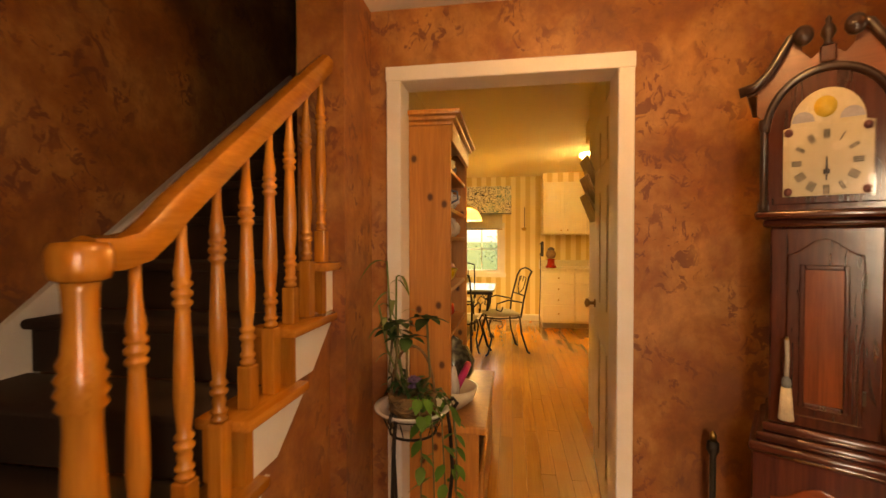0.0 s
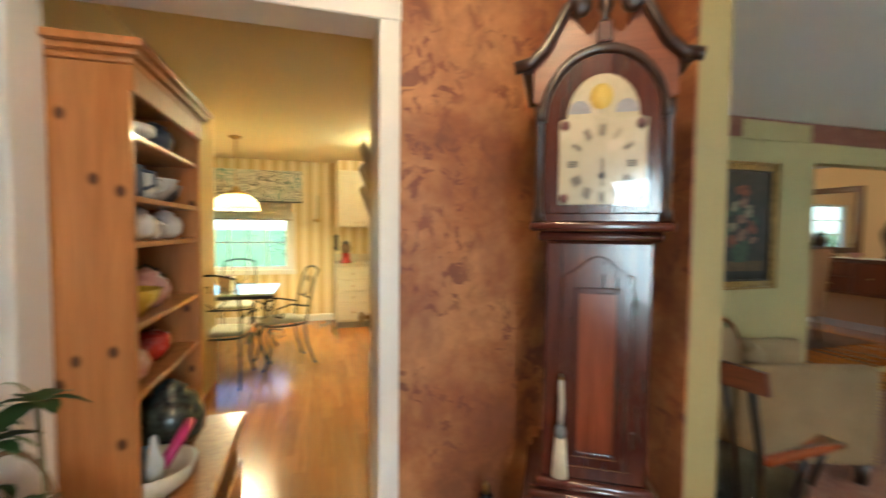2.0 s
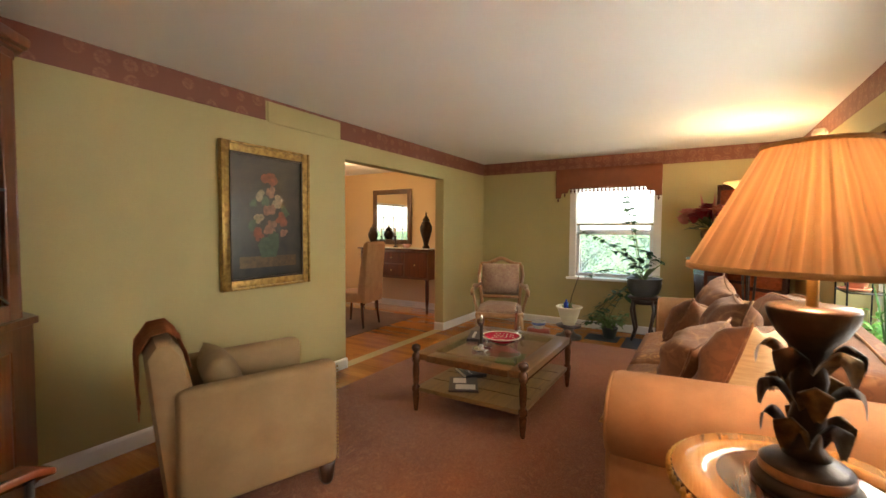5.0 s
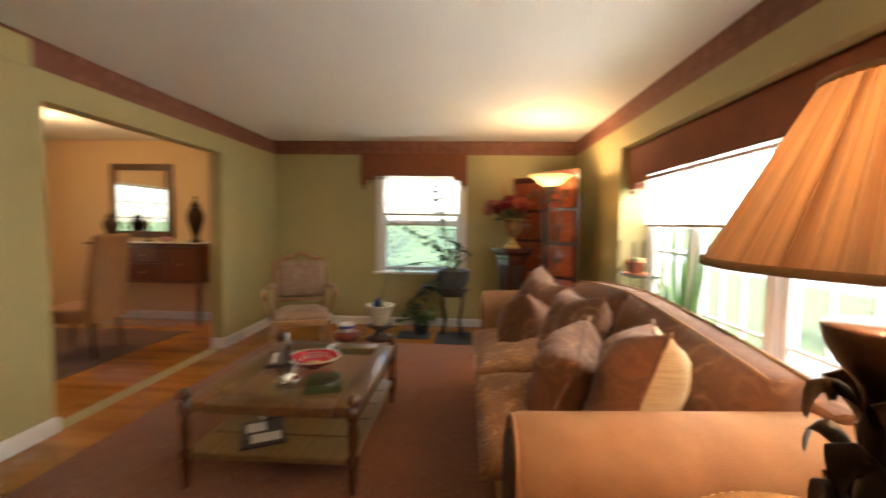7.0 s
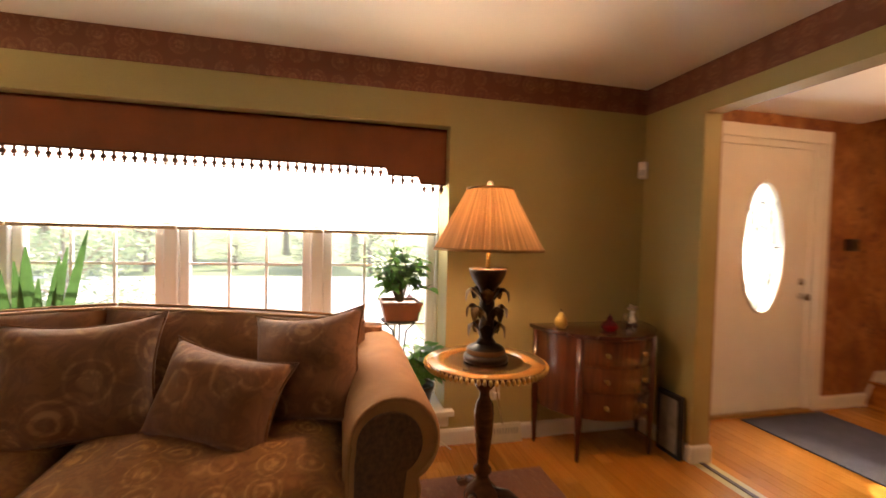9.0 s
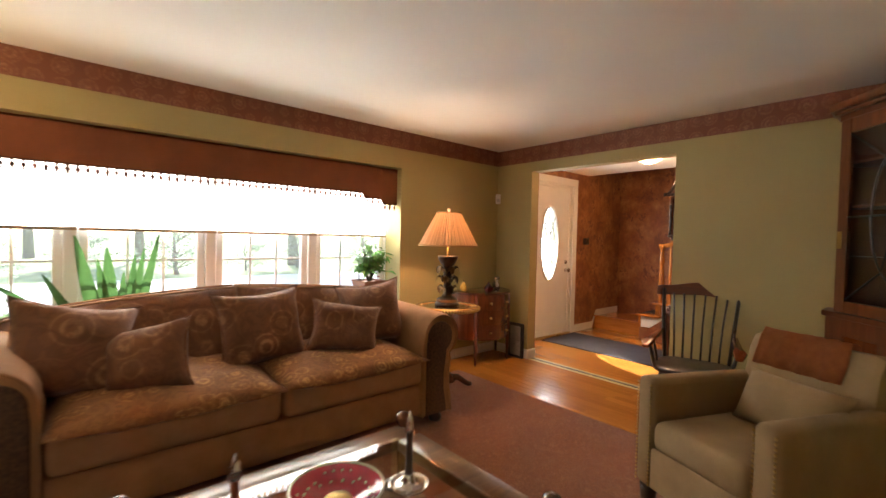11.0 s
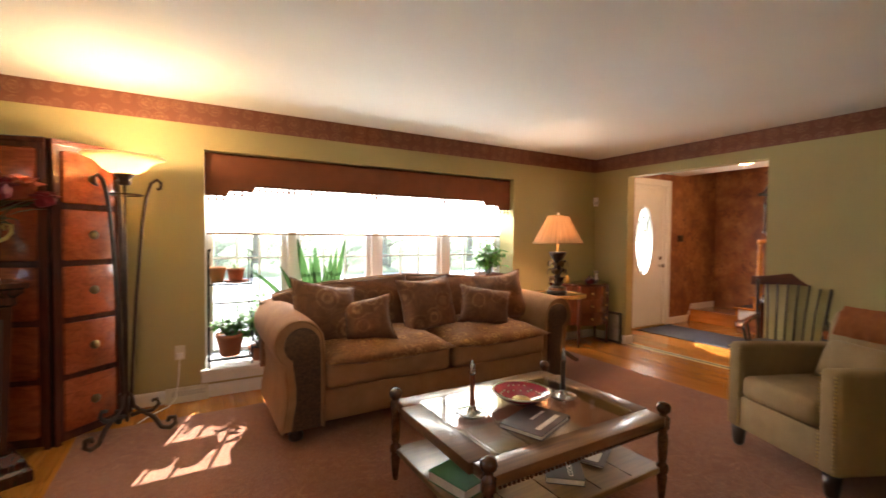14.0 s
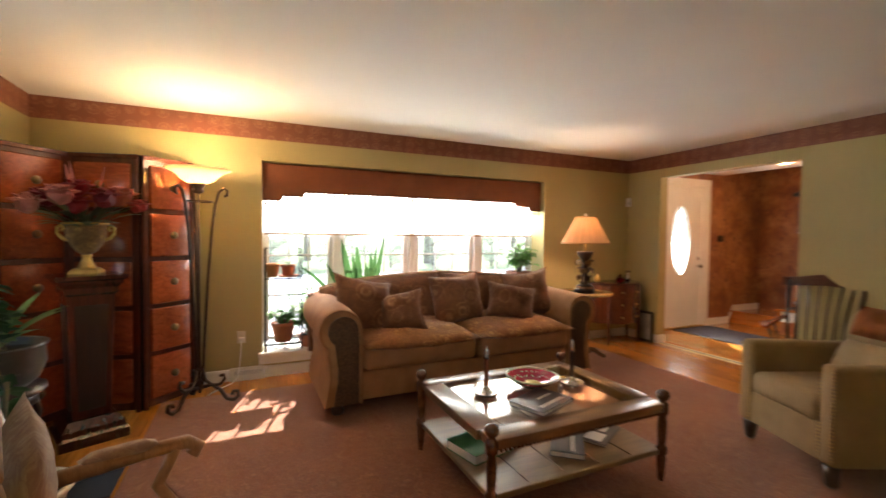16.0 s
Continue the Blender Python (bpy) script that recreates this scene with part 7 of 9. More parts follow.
bm = B()
prism(bm, [(-0.27, 0.0), (-0.36, RISE), (-1.08, RISE), (-1.08, RISE + 0.1), (-0.40, RISE + 0.1), (-0.29, 0.105), (-0.27, 0.105)], "y", YS + 0.0005, YS + 0.013)
part("wall_skirt", bm, WHITE, stairs)
FOOT = [(0.013, 0.0), (0.020, 0.006), (0.020, 0.012), (0.014, 0.018), (0.020, 0.025), (0.020, 0.031), (0.014, 0.038), (0.017, 0.055), (0.014, 0.064), (0.021, 0.071), (0.021, 0.079), (0.014, 0.085), (0.020, 0.092), (0.020, 0.099), (0.014, 0.106), (0.018, 0.14), (0.021, 0.18), (0.020, 0.24)]
HEAD = [(0.0145, -0.215), (0.014, -0.205), (0.020, -0.199), (0.020, -0.192), (0.014, -0.186), (0.021, -0.179), (0.021, -0.171), (0.014, -0.165), (0.020, -0.158), (0.020, -0.151), (0.015, -0.146), (0.018, -0.128), (0.014, -0.105), (0.0105, -0.07), (0.010, 0.0)]
def rail_z(y):
    return 1.425 + 0.80 * (y - 1.12)
for k in range(3, 9):
    for j, dy in enumerate((0.066, 0.178)):
        y = nose(k) + dy
        if y < 0.98 or y > 1.86:
            continue
        z = k * RISE
        blk = 0.115 + 0.078 * j
        top = max(rail_z(y), 1.335) - 0.02
        bal = tagged(new("baluster"), "turned honey wood baluster", "", "", "")
        bal.parent = stairs
        part("block", box(B(), -0.165, y - 0.02, z, -0.125, y + 0.02, z + blk, 0.003), HONEY, bal)
        prof = [(r, z + blk + q) for r, q in FOOT] + [(r, top + q) for r, q in HEAD]
        part("turning", lathe(B(), prof, 16, (-0.145, y, 0)), HONEY, bal)
newel = tagged(new("newel_post"), "thick turned newel post")
newel.parent = stairs
part("shaft", lathe(B(), [(r * 0.80, z) for r, z in [(0.042, 0.366), (0.042, 0.60), (0.030, 0.63), (0.045, 0.66), (0.047, 0.72), (0.046, 0.86), (0.038, 0.98), (0.034, 1.06), (0.036, 1.085), (0.046, 1.095), (0.040, 1.107), (0.048, 1.118), (0.040, 1.13), (0.047, 1.142), (0.038, 1.152), (0.043, 1.165), (0.034, 1.18), (0.030, 1.23), (0.032, 1.28), (0.036, 1.30)]], 24, (-0.140, 0.92, 0)), HONEY, newel)
part("cap", lathe(B(), [(0.03, 1.295), (0.041, 1.30), (0.045, 1.315), (0.045, 1.345), (0.039, 1.358), (0.0, 1.362)], 24, (-0.140, 0.92, 0)), HONEY, newel)
bm = B()
pts = [(0.93, 1.335), (0.98, 1.336), (1.03, 1.348), (1.075, 1.382)] + [(y, rail_z(y)) for y in (1.12, 1.3, 1.6, 1.8, 1.871)]
last = None
for i, (y, z) in enumerate(pts):
    a, b = pts[max(i - 1, 0)], pts[min(i + 1, len(pts) - 1)]
    d = Vector((0, b[0] - a[0], b[1] - a[1])).normalized()
    n = Vector((0, -d.z, d.y))
    row = [bm.verts.new(Vector((-0.145 + u, y, z)) + n * v) for u, v in ((-0.026, -0.026), (0.026, -0.026), (0.031, -0.005), (0.033, 0.012), (0.022, 0.03), (0.0, 0.036), (-0.022, 0.03), (-0.033, 0.012), (-0.031, -0.005))]
    if last:
        for q in range(9):
            bm.faces.new((last[q], last[(q + 1) % 9], row[(q + 1) % 9], row[q])).smooth = True
    else:
        bm.faces.new(list(reversed(row)))
    last = row
bm.faces.new(last)
part("handrail", bm, HONEYY, stairs, "polished honey wood handrail", True)
d2 = tagged(new("door_2"), "pale olive upstairs door with a dark knob", "door", "", "structure")
part("leaf", box(B(), -1.098, 3.45, 14 * RISE, -1.06, 4.25, 14 * RISE + 2.0, 0.004), plain("pale_olive_paint", (0.34, 0.32, 0.16), None, 5, 0.5), d2)
part("knob", lathe(B(), [(0.008, 0), (0.008, 0.03), (0.026, 0.04), (0.026, 0.06), (0.0, 0.068)], 14, (-1.06, 3.53, 3.33), (1, 1), Matrix.Rotation(radians(90), 3, "Y")), BRONZE, d2)


# ---- front door ----
fd = tagged(new("door_1"), "white front door with an oval leaded glass light", "door", "", "structure")
def oval_panel(bm, x0, x1, z0, z1, cx, cz, rx, rz, y0, y1, n=48):
    def out(a):
        c, s = math.cos(a), math.sin(a)
        t = 1e9
        if c > 1e-9: t = min(t, (x1 - cx) / c)
        if c < -1e-9: t = min(t, (x0 - cx) / c)
        if s > 1e-9: t = min(t, (z1 - cz) / s)
        if s < -1e-9: t = min(t, (z0 - cz) / s)
        return (cx + c * t, cz + s * t)
    corner = [math.atan2(z - cz, x - cx) % (2 * math.pi) for x in (x0, x1) for z in (z0, z1)]
    angs = sorted([2 * math.pi * k / n for k in range(n)] + corner)
    loops = []
    for y in (y0, y1):
        loops.append(([bm.verts.new((cx + rx * math.cos(a), y, cz + rz * math.sin(a))) for a in angs], [bm.verts.new((out(a)[0], y, out(a)[1])) for a in angs]))
    m = len(angs)
    for i in range(m):
        j = (i + 1) % m
        (ia, oa), (ib, ob) = loops
        bm.faces.new((ia[i], ia[j], oa[j], oa[i]))
        bm.faces.new((ib[j], ib[i], ob[i], ob[j]))
        bm.faces.new((ia[j], ia[i], ib[i], ib[j]))
        bm.faces.new((oa[i], oa[j], ob[j], ob[i]))
    bmesh.ops.recalc_face_normals(bm, faces=bm.faces[:])
    return bm
leaf = part("leaf", oval_panel(B(), 0.40, 1.33, 0.02, 2.13, 0.865, 1.335, 0.200, 0.52, -0.255, -0.21), WHITE, fd)
bm = B()
tube(bm, [(0.865 + 0.203 * math.cos(a), -0.208, 1.335 + 0.523 * math.sin(a)) for a in [2 * math.pi * k / 48 for k in range(49)]], 0.014, 8)
part("oval_moulding", bm, WHITE, leaf)
ovg = part("oval_glass", prism(B(), [(0.865 + 0.205 * math.cos(2 * math.pi * k / 40), 1.335 + 0.525 * math.sin(2 * math.pi * k / 40)) for k in range(40)], "y", -0.236, -0.230), glass("frosted_oval_glass", (0.95, 0.98, 1.0), 0.28), leaf, "frosted leaded oval glass")
ovg.visible_shadow = False
bm = B()
for rx, rz in ((0.13, 0.36), (0.065, 0.17)):
    tube(bm, [(0.865 + rx * math.cos(a), -0.227, 1.335 + rz * math.sin(a)) for a in [2 * math.pi * k / 32 for k in range(33)]], 0.006, 5)
for a in range(8):
    q = 2 * math.pi * a / 8
    tube(bm, [(0.865 + 0.065 * math.cos(q), -0.227, 1.335 + 0.17 * math.sin(q)), (0.865 + 0.20 * math.cos(q), -0.227, 1.335 + 0.52 * math.sin(q))], 0.006, 5)
part("leading", bm, IRON, leaf, "dark lead strips")
RX90 = Matrix.Rotation(radians(-90), 3, "X")
part("knob", lathe(B(), [(0.03, 0), (0.03, 0.006), (0.011, 0.01), (0.011, 0.035), (0.028, 0.045), (0.03, 0.06), (0.0, 0.07)], 18, (0.455, -0.21, 0.94), (1, 1), RX90), SILVER, leaf, "satin metal door knob")
part("deadbolt", lathe(B(), [(0.03, 0), (0.03, 0.008), (0.02, 0.016), (0.0, 0.018)], 18, (0.455, -0.21, 1.06), (1, 1), RX90), SILVER, leaf)
for z in (0.30, 1.10, 1.95):
    part("hinge", box(B(), 1.325, -0.215, z - 0.045, 1.34, -0.197, z + 0.045, 0.002), BRASS, leaf)
bm = B()
box(bm, 0.32, -0.40, 0.0, 0.40, -0.19, 2.13)
box(bm, 1.33, -0.40, 0.0, 1.42, -0.19, 2.13)
box(bm, 0.32, -0.40, 2.13, 1.42, -0.19, 2.20)
part("jamb", bm, WHITE, fd)
part("threshold", box(B(), 0.32, -0.42, 0.0, 1.42, -0.17, 0.018, 0.004), BRASS, fd)
casing("trim_front_door", "x", YS, 1, 0.345, 1.395, 2.18, 0.10, 0.02)
mat_ = thing("door_mat", "dark blue-grey runner rug inside the front door", "rug")
bm = B()
box(bm, 0.30, -0.10, 0.0005, 1.10, 1.50, 0.010, 0.004)
part("runner_cloth", bm, plain("blue_grey_runner", (0.055, 0.05, 0.065), (0.035, 0.03, 0.04), 9, 0.95, 0, 220, 0.5), mat_)
part("edging", box(B(), 0.30, -0.125, 0.0005, 1.10, -0.10, 0.011), BLACK, mat_)
part("edging", box(B(), 0.30, 1.50, 0.0005, 1.10, 1.525, 0.011), BLACK, mat_)
sw = thing("door_chime", "small dark wooden box on the hall wall", "wall box", "", (-0.01, YS, 1.32))
part("case", box(B(), -0.05, 0, 0, 0.05, 0.045, 0.10, 0.006, 2), DARKWOOD, sw)
part("face", box(B(), -0.035, 0.045, 0.015, 0.035, 0.05, 0.085, 0.003), BRONZE, sw)
tl = tagged(new("threshold_strip"), "dark metal strip across the hall opening", "trim", "", "structure")
part("bar", box(B(), 1.92, 0.335, -0.001, 1.95, 1.875, 0.004, 0.001), BRONZE, tl)
hl = thing("hall_ceiling_light", "white glass flush ceiling light in the hall, lit", "ceiling light", "", (0.93, 1.18, 2.38))
part("glass", lathe(B(), [(0.135, -0.012), (0.14, -0.02), (0.12, -0.055), (0.07, -0.085), (0.0, -0.095)], 28), translucent("opal_glass", (0.95, 0.85, 0.70), 0.6), hl, "opal glass bowl")
part("canopy", lathe(B(), [(0.14, 0.0), (0.145, -0.008), (0.14, -0.014), (0.12, -0.004)], 28, ring=True), BRASS, hl)
part("finial", lathe(B(), [(0.004, -0.094), (0.012, -0.10), (0.008, -0.115), (0.0, -0.118)], 10), BRASS, hl)


# ---- tall clock ----
ck = thing("grandfather_clock", "dark mahogany grandfather clock with a swan-neck top", "clock")
ck.matrix_basis = pose(1.55, 1.905, 0, 0, 0, -30) @ Matrix.Diagonal((0.84, 0.88, 1.0, 1.0))
F = -0.19
bm = B()
box(bm, -0.205, F, 0.06, 0.205, 0.17, 0.68, 0.006)
part("base", bm, MAHOG, ck)
bm = B()
prism(bm, [(-0.225, 0.0), (-0.225, 0.075), (-0.12, 0.075), (-0.09, 0.04), (0.09, 0.04), (0.12, 0.075), (0.225, 0.075), (0.225, 0.0)], "y", F - 0.02, F + 0.02, 0.003)
box(bm, -0.225, F + 0.02, 0.0, 0.225, 0.18, 0.075, 0.004)
part("plinth", bm, MAHOG, ck)
bm = B()
box(bm, -0.215, F - 0.012, 0.68, 0.215, 0.175, 0.715, 0.012, 3)
box(bm, -0.195, F + 0.005, 0.715, 0.195, 0.17, 0.745, 0.012, 3)
box(bm, -0.175, F + 0.02, 0.745, 0.175, 0.165, 0.775, 0.012, 3)
part("base_moulding", bm, MAHOGX, ck, "", True)
def arch_panel(bm, w, z0, z1, rise, y0, y1, bev):
    pts = [(-w, z0), (w, z0), (w, z1)]
    for i in range(13):
        t = i / 12
        pts.append((w * (1 - 2 * t), z1 + rise * (0.5 - 0.5 * math.cos(2 * math.pi * t))))
    pts.append((-w, z1))
    return prism(bm, pts[:3] + pts[4:-2] + pts[-1:], "y", y0, y1, bev)
part("base_panel", arch_panel(B(), 0.145, 0.16, 0.55, 0.06, F - 0.008, F + 0.002, 0.004), REDWOOD, ck)
part("waist", box(B(), -0.155, F + 0.035, 0.775, 0.155, 0.16, 1.40, 0.006), MAHOG, ck)
wd = part("waist_door", arch_panel(B(), 0.105, 0.815, 1.315, 0.05, F + 0.022, F + 0.036, 0.004), MAHOG, ck)
bm = B()
for a in ((-0.068, -0.052, 0.845, 1.285), (0.052, 0.068, 0.845, 1.285), (-0.052, 0.052, 0.845, 0.861), (-0.052, 0.052, 1.269, 1.285)):
    box(bm, a[0], F + 0.014, a[2], a[1], F + 0.024, a[3], 0.004, 2)
part("panel_moulding", bm, MAHOG, wd)
part("panel", box(B(), -0.052, F + 0.018, 0.861, 0.052, F + 0.0235, 1.269), wood("figured_mahogany", (0.10, 0.022, 0.010), (0.24, 0.06, 0.024), "z", 0.18, 0.7), wd, "figured red mahogany panel")
for z in (0.90, 1.24):
    part("hinge", box(B(), 0.103, F + 0.02, z - 0.02, 0.112, F + 0.038, z + 0.02), BRONZE, wd)
bm = B()
box(bm, -0.18, F + 0.018, 1.40, 0.18, 0.17, 1.425, 0.012, 3)
box(bm, -0.205, F - 0.002, 1.425, 0.205, 0.175, 1.452, 0.010, 3)
part("hood_moulding", bm, MAHOGX, ck, "", True)
part("hood", box(B(), -0.175, F + 0.022, 1.452, 0.175, 0.165, 1.80), MAHOG, ck)
for s in (-1, 1):
    part("hood_column", lathe(B(), [(0.017, 1.452), (0.017, 1.475), (0.011, 1.485), (0.012, 1.56), (0.011, 1.70), (0.017, 1.715), (0.017, 1.74)], 12, (s * 0.178, F + 0.012, 0)), DARKWOOD, ck, "slender dark turned column")
bm = B()
pts = [(-0.165, 1.47), (0.165, 1.47), (0.165, 1.70)] + [(0.165 * math.cos(math.pi * k / 16), 1.70 + 0.165 * math.sin(math.pi * k / 16)) for k in range(1, 16)] + [(-0.165, 1.70)]
prism(bm, pts, "y", F + 0.008, F + 0.022, 0.003)
part("hood_door", bm, MAHOG, ck)
DIALC = plain("cream_dial_paint", (0.50, 0.43, 0.29), (0.43, 0.37, 0.25), 8, 0.25, 0, 60, 0.02, 1, 0.5)
bm = B()
pts = [(-0.12, 1.493), (0.12, 1.493), (0.12, 1.70), (0.10, 1.705)] + [(0.10 * math.cos(math.pi * k / 16), 1.705 + 0.105 * math.sin(math.pi * k / 16)) for k in range(1, 16)] + [(-0.10, 1.705), (-0.12, 1.70)]
prism(bm, pts, "y", F + 0.004, F + 0.0075)
part("dial", bm, DIALC, ck, "cream painted dial")
bm = B()
tube(bm, [(0.172 * math.cos(a), F + 0.008, 1.70 + 0.172 * math.sin(a)) for a in [math.pi * k / 24 for k in range(25)]], 0.013, 8)
part("arch_moulding", bm, DARKWOOD, ck, "dark arched moulding")
YD = F + 0.003
part("moon_disc", lathe(B(), [(0.031, 0), (0.031, 0.002), (0.0, 0.002)], 20, (-0.005, YD, 1.755), (1, 1), Matrix.Rotation(radians(90), 3, "X")), plain("moon_yellow", (0.62, 0.44, 0.08), None, 9, 0.4), ck, "yellow moon disc")
HUMP = plain("grey_blue_dial", (0.28, 0.28, 0.30), None, 30, 0.4)
for s in (-1, 1):
    bm = B()
    pts = [(s * 0.065 + 0.032 * math.cos(math.pi * k / 10), 1.715 + 0.032 * math.sin(math.pi * k / 10)) for k in range(11)]
    prism(bm, pts, "y", YD - 0.0015, YD + 0.0005)
    part("moon_hump", bm, HUMP, ck)
DIALK = plain("dial_black", (0.02, 0.018, 0.016), None, 30, 0.4)
cx, cz = 0.0, 1.592
for k in range(12):
    a = math.radians(90 - 30 * k)
    bm = B()
    nb = (3, 1, 2, 3, 4, 2, 3, 4, 4, 3, 2, 3)[k]
    for j in range(nb):
        off = (j - (nb - 1) / 2) * 0.006
        m3 = Matrix.Translation((cx + 0.082 * math.cos(a), YD, cz + 0.082 * math.sin(a))) @ Matrix.Rotation(math.pi / 2 - a, 4, "Y")
        bmesh.ops.create_cube(bm, size=1.0, matrix=m3 @ Matrix.Translation((off, 0, 0)) @ Matrix.Diagonal((0.0036, 0.001, 0.028, 1)))
    part("numeral", bm, DIALK, ck)
bm = B()
box(bm, -0.0025, YD - 0.004, cz - 0.055, 0.0025, YD - 0.002, cz + 0.01)
box(bm, -0.009, YD - 0.004, cz - 0.036, 0.009, YD - 0.002, cz - 0.022, 0.0009)
part("hour_hand", bm, DIALK, ck)
bm = B()
box(bm, -0.002, YD - 0.007, cz - 0.014, 0.002, YD - 0.005, cz + 0.03)
bmesh.ops.rotate(bm, cent=(0, 0, cz), matrix=Matrix.Rotation(radians(176), 3, "Y"), verts=bm.verts)
part("minute_hand", bm, DIALK, ck)
for sx in (-1, 1):
    for z in (1.507, 1.687):
        part("corner_flower", lathe(B(), [(0.012, 0), (0.013, 0.0015), (0.0, 0.002)], 10, (sx * 0.105, YD, z), (1, 1), Matrix.Rotation(radians(90), 3, "X")), plain("dial_rosette", (0.16, 0.05, 0.05), None, 40, 0.5) if not bpy.data.materials.get("dial_rosette") else bpy.data.materials["dial_rosette"], ck)
cg = part("dial_glass", box(B(), -0.125, F - 0.006, 1.488, 0.125, F - 0.0045, 1.70), CABINET_PANE, ck)
cg.visible_shadow = False
bm = B()
pts = [(-0.20, 1.755), (-0.172, 1.74)] + [(0.172 * math.cos(math.pi - math.pi * k / 14), 1.70 + 0.185 * math.sin(math.pi * k / 14)) for k in range(2, 13)] + [(0.172, 1.74), (0.20, 1.755), (0.20, 1.84), (0.165, 1.87), (0.13, 1.91), (0.10, 1.96), (0.072, 1.965), (0.07, 1.93), (0.045, 1.905), (0.025, 1.92), (-0.025, 1.92), (-0.045, 1.905), (-0.07, 1.93), (-0.072, 1.965), (-0.10, 1.96), (-0.13, 1.91), (-0.165, 1.87), (-0.20, 1.84)]
prism(bm, pts, "y", F + 0.01, F + 0.03)
part("pediment", bm, wood("pediment_mahogany", (0.14, 0.04, 0.018), (0.24, 0.075, 0.032), "x"), ck)
for s in (-1, 1):
    bm = B()
    tube(bm, [(s * 0.255, F - 0.005, 1.835), (s * 0.205, F - 0.005, 1.845), (s * 0.165, F - 0.005, 1.878), (s * 0.135, F - 0.005, 1.925), (s * 0.105, F - 0.005, 1.972), (s * 0.075, F - 0.005, 1.985)], 0.017, 8, 0.8)
    part("swan_neck", bm, DARKWOOD, ck, "curved swan-neck moulding")
    part("rosette", lathe(B(), [(0.028, 0), (0.03, 0.015), (0.018, 0.024), (0.0, 0.028)], 14, (s * 0.068, F - 0.002, 1.972), (1, 1), Matrix.Rotation(radians(90), 3, "X")), DARKWOOD, ck)
    part("side_cornice", box(B(), s * 0.20, F, 1.82, s * 0.235, 0.16, 1.845, 0.006), DARKWOOD, ck)
part("finial_block", box(B(), -0.022, F - 0.004, 1.885, 0.022, F + 0.02, 1.935, 0.004), MAHOG, ck)
part("finial", lathe(B(), [(0.016, 1.935), (0.01, 1.95), (0.022, 1.97), (0.02, 1.985), (0.008, 2.0), (0.010, 2.01), (0.0, 2.025)], 14, (0, F + 0.01, 0)), DARKWOOD, ck)
ts = thing("key_tassel", "cream tassel hanging from the clock door key", "tassel", "", (1.385, 1.79, 0), -30)
part("key", tube(B(), [(0, 0.03, 1.055), (0, -0.01, 1.055)], 0.004, 6), BRASS, ts)
part("cord", tube(B(), [(0, -0.008, 1.055), (0.002, -0.012, 1.00), (0, -0.01, 0.945)], 0.006, 6), plain("silver_cord", (0.45, 0.40, 0.33), None, 50, 0.6), ts)
part("head", lathe(B(), [(0.004, 0.945), (0.011, 0.935), (0.013, 0.92), (0.010, 0.91)], 12, (0, -0.01, 0)), plain("grey_silk", (0.16, 0.17, 0.17), None, 40, 0.6), ts)
bm = B()
for k in range(14):
    a = 2 * math.pi * k / 14
    tube(bm, [(0.009 * math.cos(a), -0.01 + 0.009 * math.sin(a), 0.91), (0.016 * math.cos(a), -0.01 + 0.013 * math.sin(a), 0.81)], 0.004, 5)
part("fringe", bm, plain("cream_silk", (0.70, 0.60, 0.42), None, 60, 0.7), ts)
dk = thing("doorstop_iron", "small dark iron ornament on the floor by the clock", "ornament", "", (1.30, 2.07, 0))
part("body", lathe(B(), [(0.04, 0.0), (0.042, 0.015), (0.012, 0.03), (0.011, 0.55), (0.022, 0.57), (0.02, 0.60), (0.0, 0.61)], 12), IRON, dk)
part("brass_tip", lathe(B(), [(0.010, 0.605), (0.012, 0.63), (0.0, 0.645)], 10), BRASS, dk)


# ---- hall plant stand ----
hs = thing("plant_stand", "black wrought iron plant stand with curled handles", "plant stand", "", (0.17, 1.955, 0))
part("ring", tube(B(), [(0.125 * math.cos(q), 0.125 * math.sin(q), 0.70) for q in [2 * math.pi * k / 28 for k in range(29)]], 0.007, 6), IRON, hs)
part("lower_ring", tube(B(), [(0.09 * math.cos(q), 0.09 * math.sin(q), 0.62) for q in [2 * math.pi * k / 24 for k in range(25)]], 0.005, 6), IRON, hs)
for k in range(3):
    a = 2 * math.pi * k / 3 + 0.25
    c, s = math.cos(a), math.sin(a)
    part("leg", tube(B(), [(0.155 * c, 0.155 * s, 0.695), (0.175 * c, 0.175 * s, 0.72), (0.158 * c, 0.158 * s, 0.74), (0.13 * c, 0.13 * s, 0.72), (0.145 * c, 0.145 * s, 0.62), (0.155 * c, 0.155 * s, 0.45), (0.13 * c, 0.13 * s, 0.22), (0.155 * c, 0.155 * s, 0.05), (0.185 * c, 0.185 * s, 0.008)], 0.008, 6), IRON, hs)
bm = B()
for k in range(18):
    a = 2 * math.pi * k / 18
    tube(bm, [(0.125 * math.cos(a), 0.125 * math.sin(a), 0.70), (0.09 * math.cos(a), 0.09 * math.sin(a), 0.62)], 0.0025, 4)
part("wire_basket", bm, IRON, hs)
hp = thing("potted_plant", "leafy plants with purple flowers in a twig basket on white dish", "plant", "", (0.17, 1.955, 0.66))
part("dish", lathe(B(), [(0.0, 0.0), (0.10, 0.0), (0.135, 0.045), (0.15, 0.055), (0.15, 0.062), (0.128, 0.056), (0.095, 0.012), (0.0, 0.012)], 32), WHITEC, hp, "white glazed dish")
bm = B()
rng = random.Random(3)
